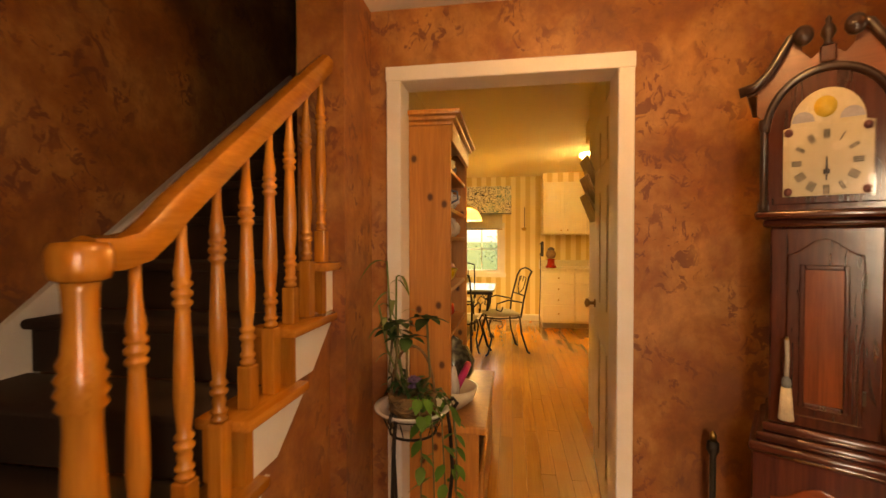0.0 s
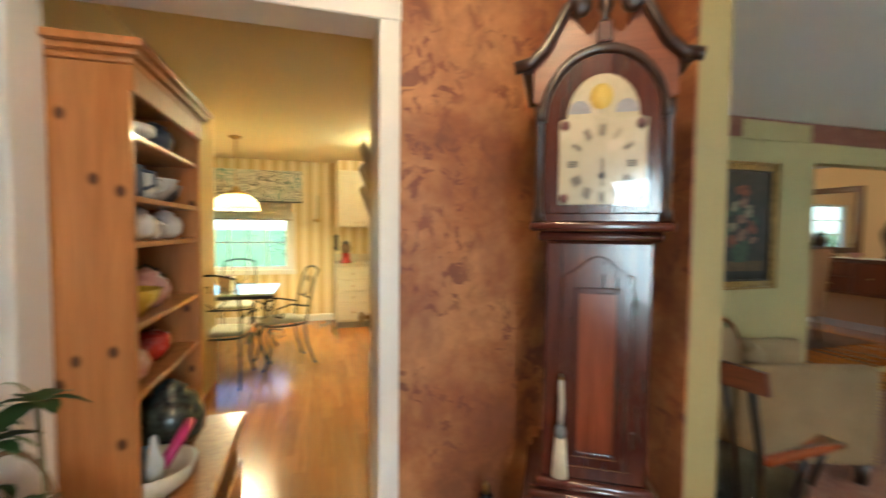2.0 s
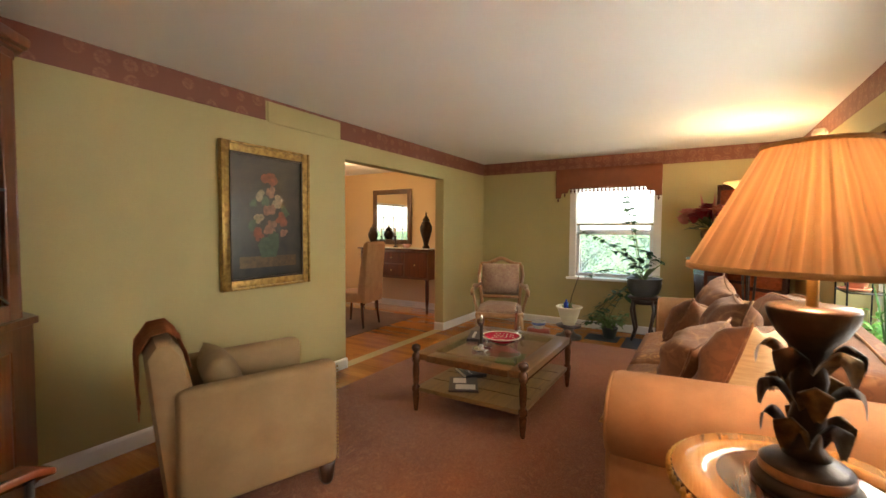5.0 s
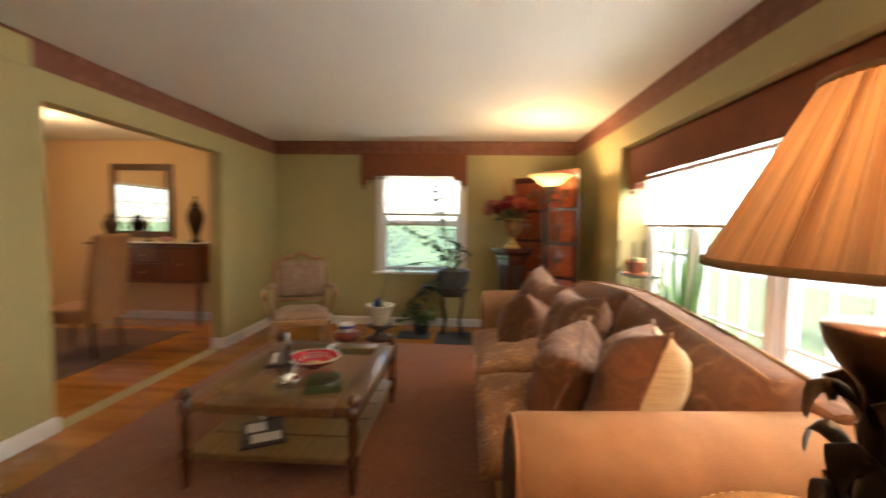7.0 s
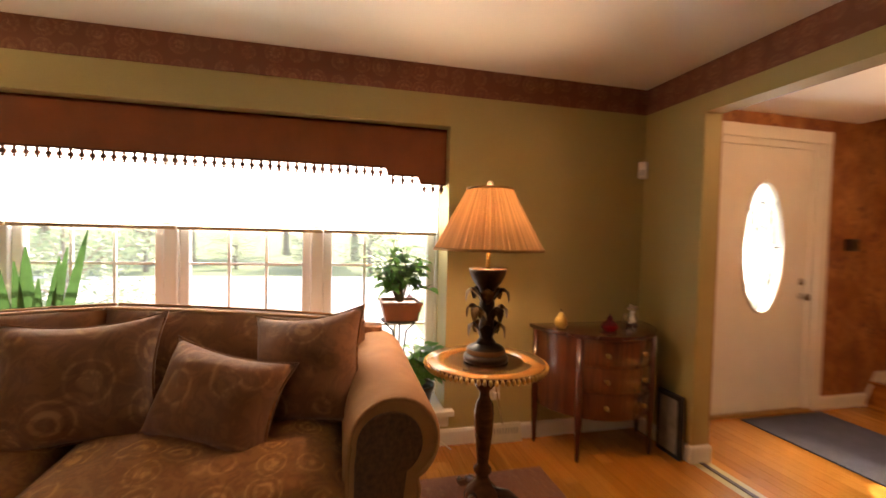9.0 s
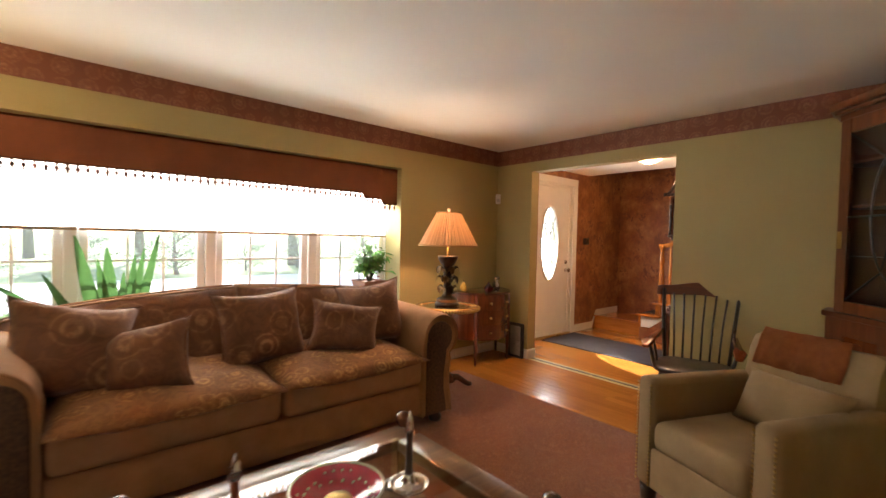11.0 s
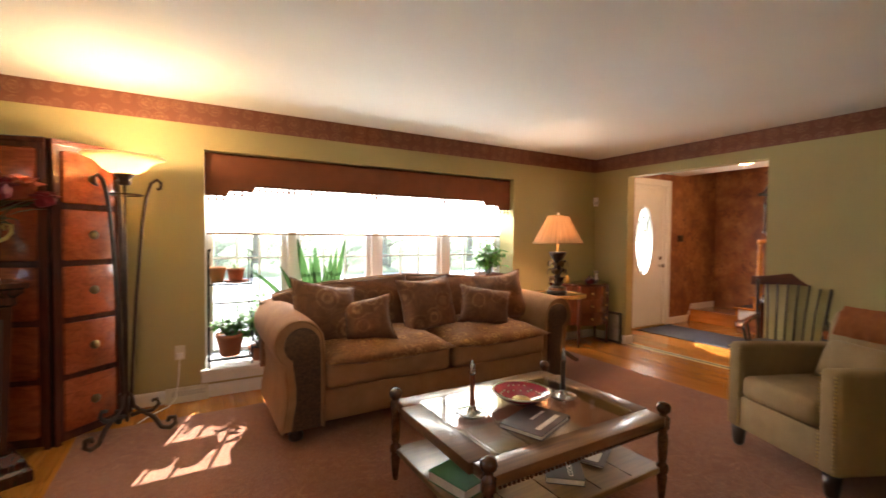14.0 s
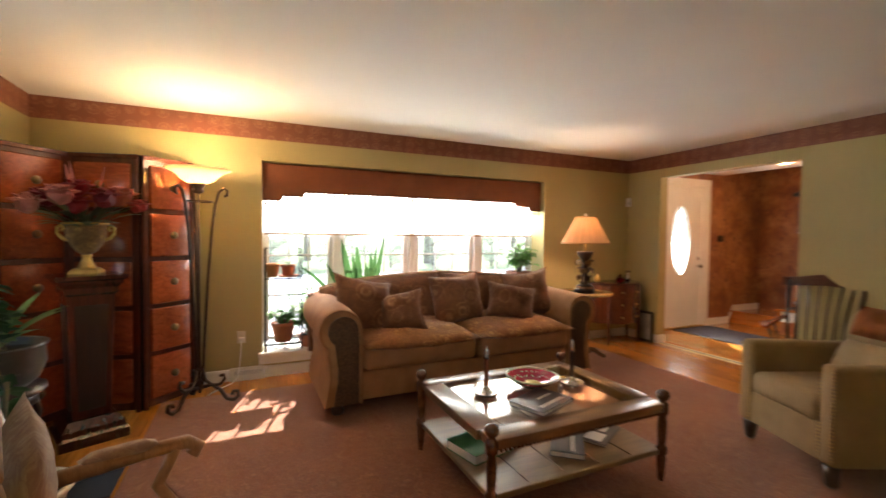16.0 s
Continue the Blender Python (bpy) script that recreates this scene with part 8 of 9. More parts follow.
for k in range(46):
    z = 0.02 + 0.085 * rng.random()
    a0 = rng.random() * 6.283
    r = 0.078 + 0.012 * rng.random() + 0.1 * (z - 0.02) * 0.3
    tube(bm, [(r * math.cos(a0 + 0.28 * j), r * math.sin(a0 + 0.28 * j), z + 0.01 * math.sin(j + k)) for j in range(6)], 0.006, 5)
lathe(bm, [(0.0, 0.013), (0.07, 0.013), (0.078, 0.10), (0.0, 0.09)], 16)
part("basket", bm, plain("twig_bark", (0.26, 0.15, 0.07), (0.12, 0.07, 0.035), 30, 0.85), hp, "woven twig basket")
part("basket_handle", tube(B(), [(0.085 * math.cos(q), 0.0, 0.10 + 0.19 * math.sin(q)) for q in [math.pi * k / 16 for k in range(17)]], 0.006, 6), bpy.data.materials["twig_bark"], hp)
bm = B()
for c in ((-0.05, -0.03, 0.38), (-0.085, 0.02, 0.34), (0.06, -0.02, 0.40), (-0.01, -0.05, 0.33)):
    for k in range(6):
        a = 2 * math.pi * k / 6 + c[0] * 40
        ln = 0.075 + 0.02 * rng.random()
        p = Vector(c)
        blade(bm, p, p + Vector((ln * math.cos(a), ln * math.sin(a), 0.02 - 0.035 * rng.random())), 0.05, 0.02, 4)
part("broad_leaves", bm, DEEP, hp)
bm = B()
for c in ((-0.05, -0.03, 0.38), (-0.085, 0.02, 0.34), (0.06, -0.02, 0.40), (-0.01, -0.05, 0.33)):
    tube(bm, [(c[0] * 0.3, c[1] * 0.3, 0.09), (c[0] * 1.2, c[1], 0.18), c], 0.005, 5)
part("stalk", bm, STALK, hp)
bm = B()
for k in range(9):
    blossom(bm, (0.03 * rng.random() - 0.01, -0.05 + 0.05 * rng.random(), 0.135 + 0.05 * rng.random()), 0.02, rng)
part("flower", bm, leafy("purple_petals", (0.16, 0.10, 0.34), (0.30, 0.22, 0.50)), hp, "small purple flowers")
bushy(hp, 0.10, 0.10, 0.08, 14, 0.045, 61, DEEP)
bm, sb = B(), B()
for k, (dx, dy, drop) in enumerate(((0.13, -0.10, 0.45), (0.16, -0.02, 0.38), (0.10, -0.13, 0.55), (0.15, 0.05, 0.30), (0.06, -0.14, 0.25))):
    pts = [Vector((0.02, 0, 0.10)), Vector((dx * 0.7, dy * 0.7, 0.12)), Vector((dx, dy, 0.05)), Vector((dx * 1.1, dy * 1.1, -drop * 0.4)), Vector((dx * 1.05, dy * 1.1, -drop))]
    tube(sb, pts, 0.003, 5)
    for i in range(1, 5):
        for q in range(3):
            p = pts[i].lerp(pts[i - 1], 0.3 * q)
            a = rng.random() * 6.283
            blade(bm, p, p + Vector((0.05 * math.cos(a), 0.05 * math.sin(a), -0.03)), 0.04, 0.01, 3)
part("trailing_leaves", bm, GREEN, hp)
part("trailing_stem", sb, STALK, hp)
bm = B()
for k, (x, y, z) in enumerate(((-0.10, -0.01, 0.62), (-0.07, 0.02, 0.56), (-0.13, -0.02, 0.45))):
    p, q = Vector((-0.03, 0, 0.1)), Vector((x, y, z))
    tube(bm, [p, p.lerp(q, 0.5) + Vector((-0.02, 0, 0)), q], 0.004, 5)
    for i in range(5):
        t = 0.35 + 0.16 * i
        b = p.lerp(q, t)
        a = k * 2.0 + i * 2.4
        blade(bm, b, b + Vector((0.11 * math.cos(a), 0.05 * math.sin(a), 0.06 - 0.02 * i)), 0.022, 0.05, 5)
part("spider_leaves", bm, PALEG, hp, "pale arching striped leaves")


# ---- kitchen ----
KWHITE = plain("cream_cabinet_paint", (0.78, 0.70, 0.52), (0.72, 0.64, 0.47), 4, 0.4, 0, 120, 0.03)
hu = thing("hutch", "knotty pine open hutch filled with crockery", "hutch")
HX0, HX1, HY0, HY1 = -0.135, 0.264, 2.35, 3.12
part("side_panel", box(B(), HX0, HY0, 0.50, HX1, HY0 + 0.028, 1.908, 0.004), PINE, hu, "knotty pine side panel")
part("side_panel", box(B(), HX0, HY1 - 0.028, 0.50, HX1, HY1, 1.908, 0.004), PINE, hu, "knotty pine side panel")
# pine darkened here: shade behind the shelves is put into its colour
part("back_panel", box(B(), HX0, HY0 + 0.028, 0.50, HX0 + 0.015, HY1 - 0.028, 1.908), wood("shaded_pine_back", (0.10, 0.035, 0.012), (0.18, 0.07, 0.025), "z", 0.5, 0.1), hu)
SHELVES = (0.875, 1.10, 1.36, 1.505, 1.70)
for z in SHELVES:
    part("shelf", box(B(), HX0 + 0.015, HY0 + 0.028, z, HX1 - 0.01, HY1 - 0.028, z + 0.02, 0.003), PINE, hu)
part("face_rail", box(B(), HX1 - 0.012, HY0, 1.83, HX1 + 0.01, HY1, 1.908, 0.003), PINE, hu)
bm = B()
for e, z0, z1 in ((0.01, 1.908, 1.928), (0.03, 1.928, 1.948), (0.05, 1.948, 1.972)):
    box(bm, HX0, HY0 - e, z0, HX1 + e, HY1 + e, z1, 0.006, 2)
part("cornice", bm, PINE, hu, "moulded pine cornice", True)
bm = B()
box(bm, HX0, HY0 - 0.06, 0.46, 0.44, HY1 + 0.06, 0.50, 0.008, 2)
part("bench_top", bm, PINE, hu)
bm = B()
box(bm, HX0, HY0 - 0.03, 0.0, 0.40, HY0, 0.46, 0.004)
box(bm, HX0, HY1, 0.0, 0.40, HY1 + 0.03, 0.46, 0.004)
box(bm, HX0, HY0, 0.0, HX0 + 0.02, HY1, 0.46)
box(bm, HX0 + 0.02, HY0, 0.10, 0.40, HY1, 0.13)
part("bench_case", bm, PINE, hu)
bm = B()
box(bm, 0.40, HY0 - 0.03, 0.02, 0.425, HY1 + 0.03, 0.28, 0.01, 2)
part("bin_front", bm, PINE, hu)
YEL = plain("yellow_glaze", (0.66, 0.44, 0.05), None, 10, 0.25, 0, 60, 0.02, 1, 0.4)
PINKC = plain("pink_china", (0.60, 0.38, 0.34), (0.50, 0.22, 0.22), 24, 0.25, 0, 60, 0.02, 1, 0.4)
BLKC = plain("black_floral_china", (0.02, 0.02, 0.022), (0.10, 0.12, 0.10), 30, 0.2, 0, 60, 0.02, 1, 0.5)
REDC = plain("red_china", (0.45, 0.03, 0.025), None, 12, 0.25, 0, 60, 0.02, 1, 0.4)
GREYC = plain("slate_blue_china", (0.12, 0.14, 0.20), (0.07, 0.08, 0.13), 12, 0.3, 0, 60, 0.02, 1, 0.4)
MUG = [(0.0, 0.0), (0.04, 0.0), (0.043, 0.01), (0.043, 0.09), (0.038, 0.09), (0.036, 0.012), (0.0, 0.012)]
BOWLP = [(0.0, 0.0), (0.045, 0.0), (0.085, 0.05), (0.10, 0.09), (0.093, 0.09), (0.07, 0.045), (0.0, 0.015)]
def shelf_item(name, label, y, z, prof, mat, x=0.12, s=1.0, handle=False):
    t = thing(name, label, "crockery", "crockery on the hutch", (x, y, z))
    part("body", lathe(B(), [(r * s, q * s) for r, q in prof], 20), mat, t)
    if handle:
        part("handle", tube(B(), [(0.04 * s, 0, 0.075 * s), (0.07 * s, 0, 0.07 * s), (0.072 * s, 0, 0.035 * s), (0.04 * s, 0, 0.02 * s)], 0.006, 6), mat, t)
for j, z in enumerate(SHELVES):
    zz = z + 0.0205
    if j == 0:
        shelf_item("ginger_jar", "pink and white lidded jar on the hutch shelf", 2.52, zz, POT, PINKC, 0.16, 1.0)
        shelf_item("apple_jar", "round red apple jar on the hutch shelf", 2.80, zz, [(0, 0), (0.04, 0.002), (0.075, 0.05), (0.07, 0.10), (0.03, 0.12), (0.0, 0.115)], REDC, 0.15)
    if j == 1:
        shelf_item("mixing_bowl", "yellow mixing bowl on the hutch shelf", 2.54, zz, BOWLP, YEL, 0.17, 1.05)
        shelf_item("teapot", "pink floral teapot on the hutch shelf", 2.74, zz, POT, PINKC, 0.16, 1.0, True)
        shelf_item("jar", "dark lidded jar at the back of the hutch shelf", 2.92, zz, POT, BLKC, 0.10, 1.0)
    if j == 2:
        for k, y in enumerate((2.46, 2.60, 2.74, 2.90)):
            shelf_item("teapot" if k % 2 else "mug", "small white china piece on the hutch shelf", y, zz, MUG if k % 2 == 0 else POT, WHITEC, 0.18, 0.8, True)
    if j == 3:
        shelf_item("mug", "slate blue mug on the hutch shelf", 2.48, zz, MUG, GREYC, 0.20, 1.15, True)
        shelf_item("mug", "white mug on the hutch shelf", 2.60, zz, MUG, WHITEC, 0.20, 1.0, True)
        shelf_item("casserole", "pale grey casserole dish on the hutch shelf", 2.80, zz, BOWLP, WHITEC, 0.16, 1.0)
        shelf_item("bowl", "slate blue bowl on the hutch shelf", 2.96, zz, BOWLP, GREYC, 0.14, 0.9)
    if j == 4:
        shelf_item("plate_stack", "stack of pale plates on the hutch shelf", 2.55, zz, [(0.0, 0.0), (0.06, 0.0), (0.11, 0.02), (0.11, 0.05), (0.0, 0.05)], WHITEC, 0.15)
        shelf_item("jug", "dark glass jug on the hutch shelf", 2.85, zz, POT, GREYC, 0.16, 0.85, True)
shelf_item("cookie_jar", "large black floral jar standing on the hutch bench", 2.86, 0.5005, [(0, 0), (0.08, 0.003), (0.13, 0.08), (0.135, 0.15), (0.10, 0.22), (0.06, 0.24), (0.065, 0.26), (0.02, 0.29), (0.0, 0.30)], BLKC, 0.20, 1.0)
shelf_item("toy_bowl", "cream bowl with an orange rim holding small things", 2.52, 0.5005, [(0, 0), (0.06, 0.0), (0.12, 0.05), (0.14, 0.11), (0.13, 0.11), (0.10, 0.05), (0.0, 0.02)], CREAM, 0.24)
t = thing("toy_bottles", "blue and white and pink plastic things in a bowl", "clutter", "", (0.24, 2.52, 0.525))
part("white_bottle", lathe(B(), [(0, 0), (0.03, 0.0), (0.03, 0.10), (0.01, 0.19), (0.0, 0.20)], 12, (0.02, -0.03, 0)), WHITEC, t)
part("blue_box", box(B(), -0.05, -0.01, 0.02, 0.01, 0.05, 0.13, 0.006), plain("sky_blue_plastic", (0.08, 0.24, 0.50), None, 12, 0.4), t)
part("pink_scoop", tube(B(), [(0.02, 0.04, 0.05), (0.06, 0.13, 0.12), (0.07, 0.20, 0.14)], 0.02, 8), plain("pink_plastic", (0.65, 0.04, 0.22), None, 12, 0.4), t)

# open kitchen door
kd = tagged(new("door_3"), "cream six-panel kitchen door standing open", "door", "", "structure")
kd.matrix_basis = Matrix.Translation((0.985, 2.335, 0)) @ Matrix.Rotation(radians(-5.5), 4, "Z") @ Matrix.Translation((-0.985, -2.335, 0))
KDX0, KDX1 = 0.985, 1.022
leaf = part("leaf", box(B(), KDX0, 2.335, 0.012, KDX1, 3.10, 2.045, 0.003), KWHITE, kd)
for y0, y1 in ((2.43, 2.67), (2.76, 3.00)):
    for z0, z1 in ((0.22, 0.82), (1.02, 1.62), (1.74, 1.94)):
        bm = B()
        box(bm, KDX0 - 0.007, y0, z0, KDX0 + 0.002, y1, z1, 0.005)
        part("panel", bm, KWHITE, leaf)
part("knob", lathe(B(), [(0.026, 0), (0.026, 0.006), (0.010, 0.01), (0.010, 0.03), (0.026, 0.04), (0.028, 0.055), (0.0, 0.065)], 16, (KDX0, 3.04, 0.98), (1, 1), Matrix.Rotation(radians(-90), 3, "Y")), plain("old_brass_knob", (0.35, 0.24, 0.10), None, 30, 0.3, 0.9), leaf, "aged brass knob")
rackp = thing("paper_rack", "wall rack holding leaning papers beside the kitchen door", "rack", "", (1.125, 3.42, 1.47))
part("back_plate", box(B(), 0, -0.16, 0, 0.012, 0.16, 0.46), KWHITE, rackp)
for k in range(3):
    bm = B()
    box(bm, -0.010, -0.15, 0.0, 0.0, 0.15, 0.20, 0.002)
    bmesh.ops.transform(bm, matrix=Matrix.Translation((-0.005, 0, 0.02 + 0.125 * k)) @ Matrix.Rotation(radians(-22), 4, "Y"), verts=bm.verts)
    part("pocket", bm, plain("grey_paper", (0.62, 0.58, 0.48), (0.48, 0.43, 0.33), 20, 0.8) if k == 0 else bpy.data.materials["grey_paper"], rackp)
setting("wall_kitchen_side", box(B(), 1.139, 3.2, 0.0, 1.185, 3.75, 2.44), KWHITE, "cream painted side of a tall kitchen cupboard", "wall")


def drawer_unit(name, label, x0, x1, fronts):
    t = thing(name, label, "cabinet", "kitchen base cabinets", (0, 0, 0))
    part("carcass", box(B(), x0, 7.10, 0.09, x1, 7.74, 0.885), KWHITE, t)
    part("plinth", box(B(), x0 + 0.004, 7.15, 0.0, x1 - 0.004, 7.74, 0.09), plain("grey_kick", (0.40, 0.37, 0.32), None, 20, 0.7) if not bpy.data.materials.get("grey_kick") else bpy.data.materials["grey_kick"], t)
    for z0, z1 in fronts:
        d = part("drawer" if z1 - z0 < 0.35 else "door", box(B(), x0 + 0.012, 7.078, z0, x1 - 0.012, 7.10, z1, 0.006, 2), KWHITE, t)
        part("knob", lathe(B(), [(0.006, 0), (0.006, 0.014), (0.014, 0.02), (0.0, 0.028)], 10, ((x0 + x1) / 2, 7.078, (z0 + z1) / 2 if z1 - z0 < 0.35 else z1 - 0.1), (1, 1), Matrix.Rotation(radians(90), 3, "X")), BRASS, d)
drawer_unit("base_cabinet", "cream base cabinet with four drawers", 1.03, 1.50, [(0.115, 0.36), (0.375, 0.525), (0.54, 0.69), (0.705, 0.865)])
drawer_unit("base_cabinet", "cream base cabinet with a drawer and door", 1.504, 2.28, [(0.115, 0.69), (0.705, 0.865)])
wt = thing("worktop", "cream laminate kitchen worktop", "worktop")
part("slab", box(B(), 1.01, 7.06, 0.886, 2.29, 7.745, 0.925, 0.006, 2), plain("cream_laminate", (0.70, 0.62, 0.46), None, 30, 0.35), wt)
part("upstand", box(B(), 1.01, 7.725, 0.9255, 2.29, 7.745, 1.03), bpy.data.materials["cream_laminate"], wt)
def upper_unit(x0, x1):
    t = thing("wall_cabinet", "cream wall cabinet with panelled doors", "cabinet", "kitchen wall cabinets", (0, 0, 0))
    part("carcass", box(B(), x0, 7.42, 1.45, x1, 7.745, 2.29), KWHITE, t)
    m = (x0 + x1) / 2
    for a, b, k in ((x0 + 0.008, m - 0.003, -0.05), (m + 0.003, x1 - 0.008, 0.05)):
        d = part("door", box(B(), a, 7.40, 1.46, b, 7.42, 2.28, 0.004), KWHITE, t)
        part("panel", box(B(), a + 0.06, 7.392, 1.53, b - 0.06, 7.402, 2.21, 0.006, 2), KWHITE, d)
        part("knob", lathe(B(), [(0.006, 0), (0.006, 0.014), (0.013, 0.02), (0.0, 0.027)], 10, (m + k, 7.40, 1.52), (1, 1), Matrix.Rotation(radians(90), 3, "X")), BRASS, d)
upper_unit(1.05, 1.72)
upper_unit(1.724, 2.28)
setting("soffit_kitchen_side", box(B(), 1.233, 4.004, 2.255, 2.299, 4.50, 2.4395), STRIPED, "papered soffit dropping from the kitchen ceiling", "soffit")
setting("soffit_kitchen", box(B(), 1.05, 7.42, 2.29, 2.3, 7.75, 2.44), STRIPED, "papered soffit over the cabinets", "soffit")
ph = thing("wall_telephone", "dark old telephone receiver with a long hanging cord", "telephone", "", (1.035, 7.40, 1.10))
part("receiver", tube(B(), [(-0.02, 0, 0.20), (0.0, -0.02, 0.22), (0.0, -0.02, 0.06), (-0.02, 0, 0.03)], 0.022, 8), DIALK, ph)
part("cord", tube(B(), [(-0.02, 0, 0.03), (-0.04, -0.30, -0.15), (-0.045, -0.34, -0.5), (-0.06, -0.36, -0.95), (-0.05, -0.35, -1.09)], 0.007, 6), DIALK, ph)
part("cradle", box(B(), -0.01, 0.0, 0.0, 0.03, 0.06, 0.24, 0.006), DIALK, ph)
gm = thing("gumball_machine", "red gumball machine on the kitchen worktop", "gumball machine", "", (1.17, 7.30, 0.9255))
part("base", lathe(B(), [(0.0, 0.0), (0.085, 0.0), (0.085, 0.02), (0.06, 0.05), (0.055, 0.12), (0.075, 0.14), (0.0, 0.145)], 20), REDC, gm)
part("globe", lathe(B(), [(0.05, 0.146), (0.075, 0.19), (0.075, 0.24), (0.05, 0.28), (0.0, 0.285)], 20), plain("brown_glass", (0.18, 0.10, 0.06), (0.3, 0.2, 0.12), 30, 0.2), gm)
part("lid", lathe(B(), [(0.055, 0.28), (0.055, 0.30), (0.02, 0.325), (0.0, 0.33)], 16), plain("dark_lid", (0.08, 0.06, 0.05), None, 20, 0.4), gm)
ld = thing("wall_ladle", "small brass ladle hanging on the striped wall", "utensil", "", (0.76, 7.74, 1.52))
part("handle", tube(B(), [(0.01, -0.01, 0.05), (0.012, -0.012, 0.40)], 0.006, 6), BRONZE, ld)
part("cup", lathe(B(), [(0.0, 0.0), (0.035, 0.01), (0.045, 0.05), (0.04, 0.05), (0.0, 0.02)], 14, (0.0, -0.045, 0.0)), BRASS, ld)

# kitchen valance, blind and pendant
kv = thing("kitchen_valance", "white valance with a black and teal leaf print", "valance")
def print_mat():
    m, nt, b = mat_base("leaf_print_cloth")
    v = coords(nt, (1, 1, 1), 0.0)
    n = noise_tex(nt, v, 11.0, 1.5, 0.5, 3.0)
    k = ramp(nt, n, [(0.50, grey(0)), (0.53, grey(1)), (0.60, grey(1)), (0.63, grey(0))])
    n2 = noise_tex(nt, v, 3.5, 1.0)
    ink = ramp(nt, n2, [(0.45, (0.02, 0.02, 0.03)), (0.60, (0.05, 0.25, 0.26))])
    nt.links.new(mix(nt, k, (0.74, 0.70, 0.60), ink), b.inputs["Base Color"])
    b.inputs["Roughness"].default_value = 0.9
    return m
part("cloth", box(B(), -0.95, 7.62, 1.82, 0.55, 7.745, 2.27, 0.006), print_mat(), kv)
part("hem", box(B(), -0.951, 7.618, 1.805, 0.551, 7.745, 1.82), DIALK, kv)
cell_shade("roller_blind", "cream blind lowered behind the kitchen valance", -0.80, 0.40, 1.56, 1.83, 7.73)
pd = thing("pendant_lamp", "white glass pendant lamp with a brass fitting, lit", "pendant lamp", "", (-0.09, 6.10, 0))
part("shade", lathe(B(), [(0.06, 1.80), (0.12, 1.79), (0.20, 1.75), (0.24, 1.68), (0.25, 1.62), (0.243, 1.62), (0.233, 1.68), (0.195, 1.743), (0.11, 1.782), (0.06, 1.79)], 36, ring=True), translucent("white_pendant_glass", (0.95, 0.86, 0.68), 0.6), pd, "white glass dome shade")
part("fitting", lathe(B(), [(0.13, 1.795), (0.135, 1.81), (0.06, 1.835), (0.03, 1.88), (0.012, 1.89)], 24), BRASS, pd)
part("rod", tube(B(), [(0, 0, 1.88), (0, 0, 2.42)], 0.006, 8), BRASS, pd)
part("canopy", lathe(B(), [(0.012, 2.40), (0.05, 2.415), (0.07, 2.435), (0.0, 2.438)], 20), BRASS, pd)
kc = thing("kitchen_ceiling_light", "small opal ceiling light in the kitchen, lit", "ceiling light", "", (1.51, 5.87, 2.44))
part("glass", lathe(B(), [(0.13, -0.012), (0.125, -0.05), (0.07, -0.08), (0.0, -0.09)], 24), bpy.data.materials["opal_glass"], kc)
part("canopy", lathe(B(), [(0.135, 0.0), (0.14, -0.012), (0.12, -0.012), (0.12, 0.0)], 24, ring=True), WHITE, kc)

# kitchen table and iron chairs
kt = thing("kitchen_table", "wrought iron kitchen table with a pale glass top", "table", "", (-0.20, 5.95, 0))
part("tabletop", box(B(), -0.62, -0.42, 0.735, 0.55, 0.42, 0.76, 0.008, 2), plain("green_tinted_top", (0.36, 0.38, 0.24), (0.28, 0.30, 0.19), 4, 0.12, 0, 60, 0.02, 1, 0.6), kt)
bm = B()
box(bm, -0.60, -0.40, 0.70, 0.53, -0.38, 0.735)
box(bm, -0.60, 0.38, 0.70, 0.53, 0.40, 0.735)
part("apron", bm, IRON, kt)
for x in (-0.55, 0.48):
    for y in (-0.36, 0.36):
        s = 1 if x > 0 else -1
        part("leg", tube(B(), [(x, y, 0.735), (x - s * 0.02, y, 0.50), (x - s * 0.08, y, 0.30), (x - s * 0.02, y, 0.08), (x + s * 0.03, y, 0.012)], 0.014, 8), IRON, kt)
        part("scroll", tube(B(), [(x, y, 0.62), (x - s * 0.10, y, 0.68), (x - s * 0.14, y, 0.62), (x - s * 0.10, y, 0.57), (x - s * 0.07, y, 0.61)], 0.008, 6), IRON, kt)
book("cookbook", "small book standing on the kitchen table", -0.14, 5.82, 0.7605, 0.10, 0.14, 0.16, 70, plain("brown_cover", (0.25, 0.14, 0.07), None, 20, 0.5), "")
IC = thing("iron_chair", "black wrought iron chair with a pale seat cushion", "chair", "chairs round the kitchen table", (0.42, 5.62, 0), 200)
part("seat_frame", tube(B(), [(0.21 * math.copysign(abs(math.cos(q)) ** 0.7, math.cos(q)), 0.21 * math.copysign(abs(math.sin(q)) ** 0.7, math.sin(q)), 0.44) for q in [2 * math.pi * k / 24 for k in range(25)]], 0.010, 6), IRON, IC)
part("seat_cushion", pillow(B(), 0.42, 0.42, 0.07, pose(0, 0, 0.475), 8, 0.0), plain("pale_seat_cloth", (0.45, 0.42, 0.32), (0.38, 0.36, 0.28), 20, 0.85), IC)
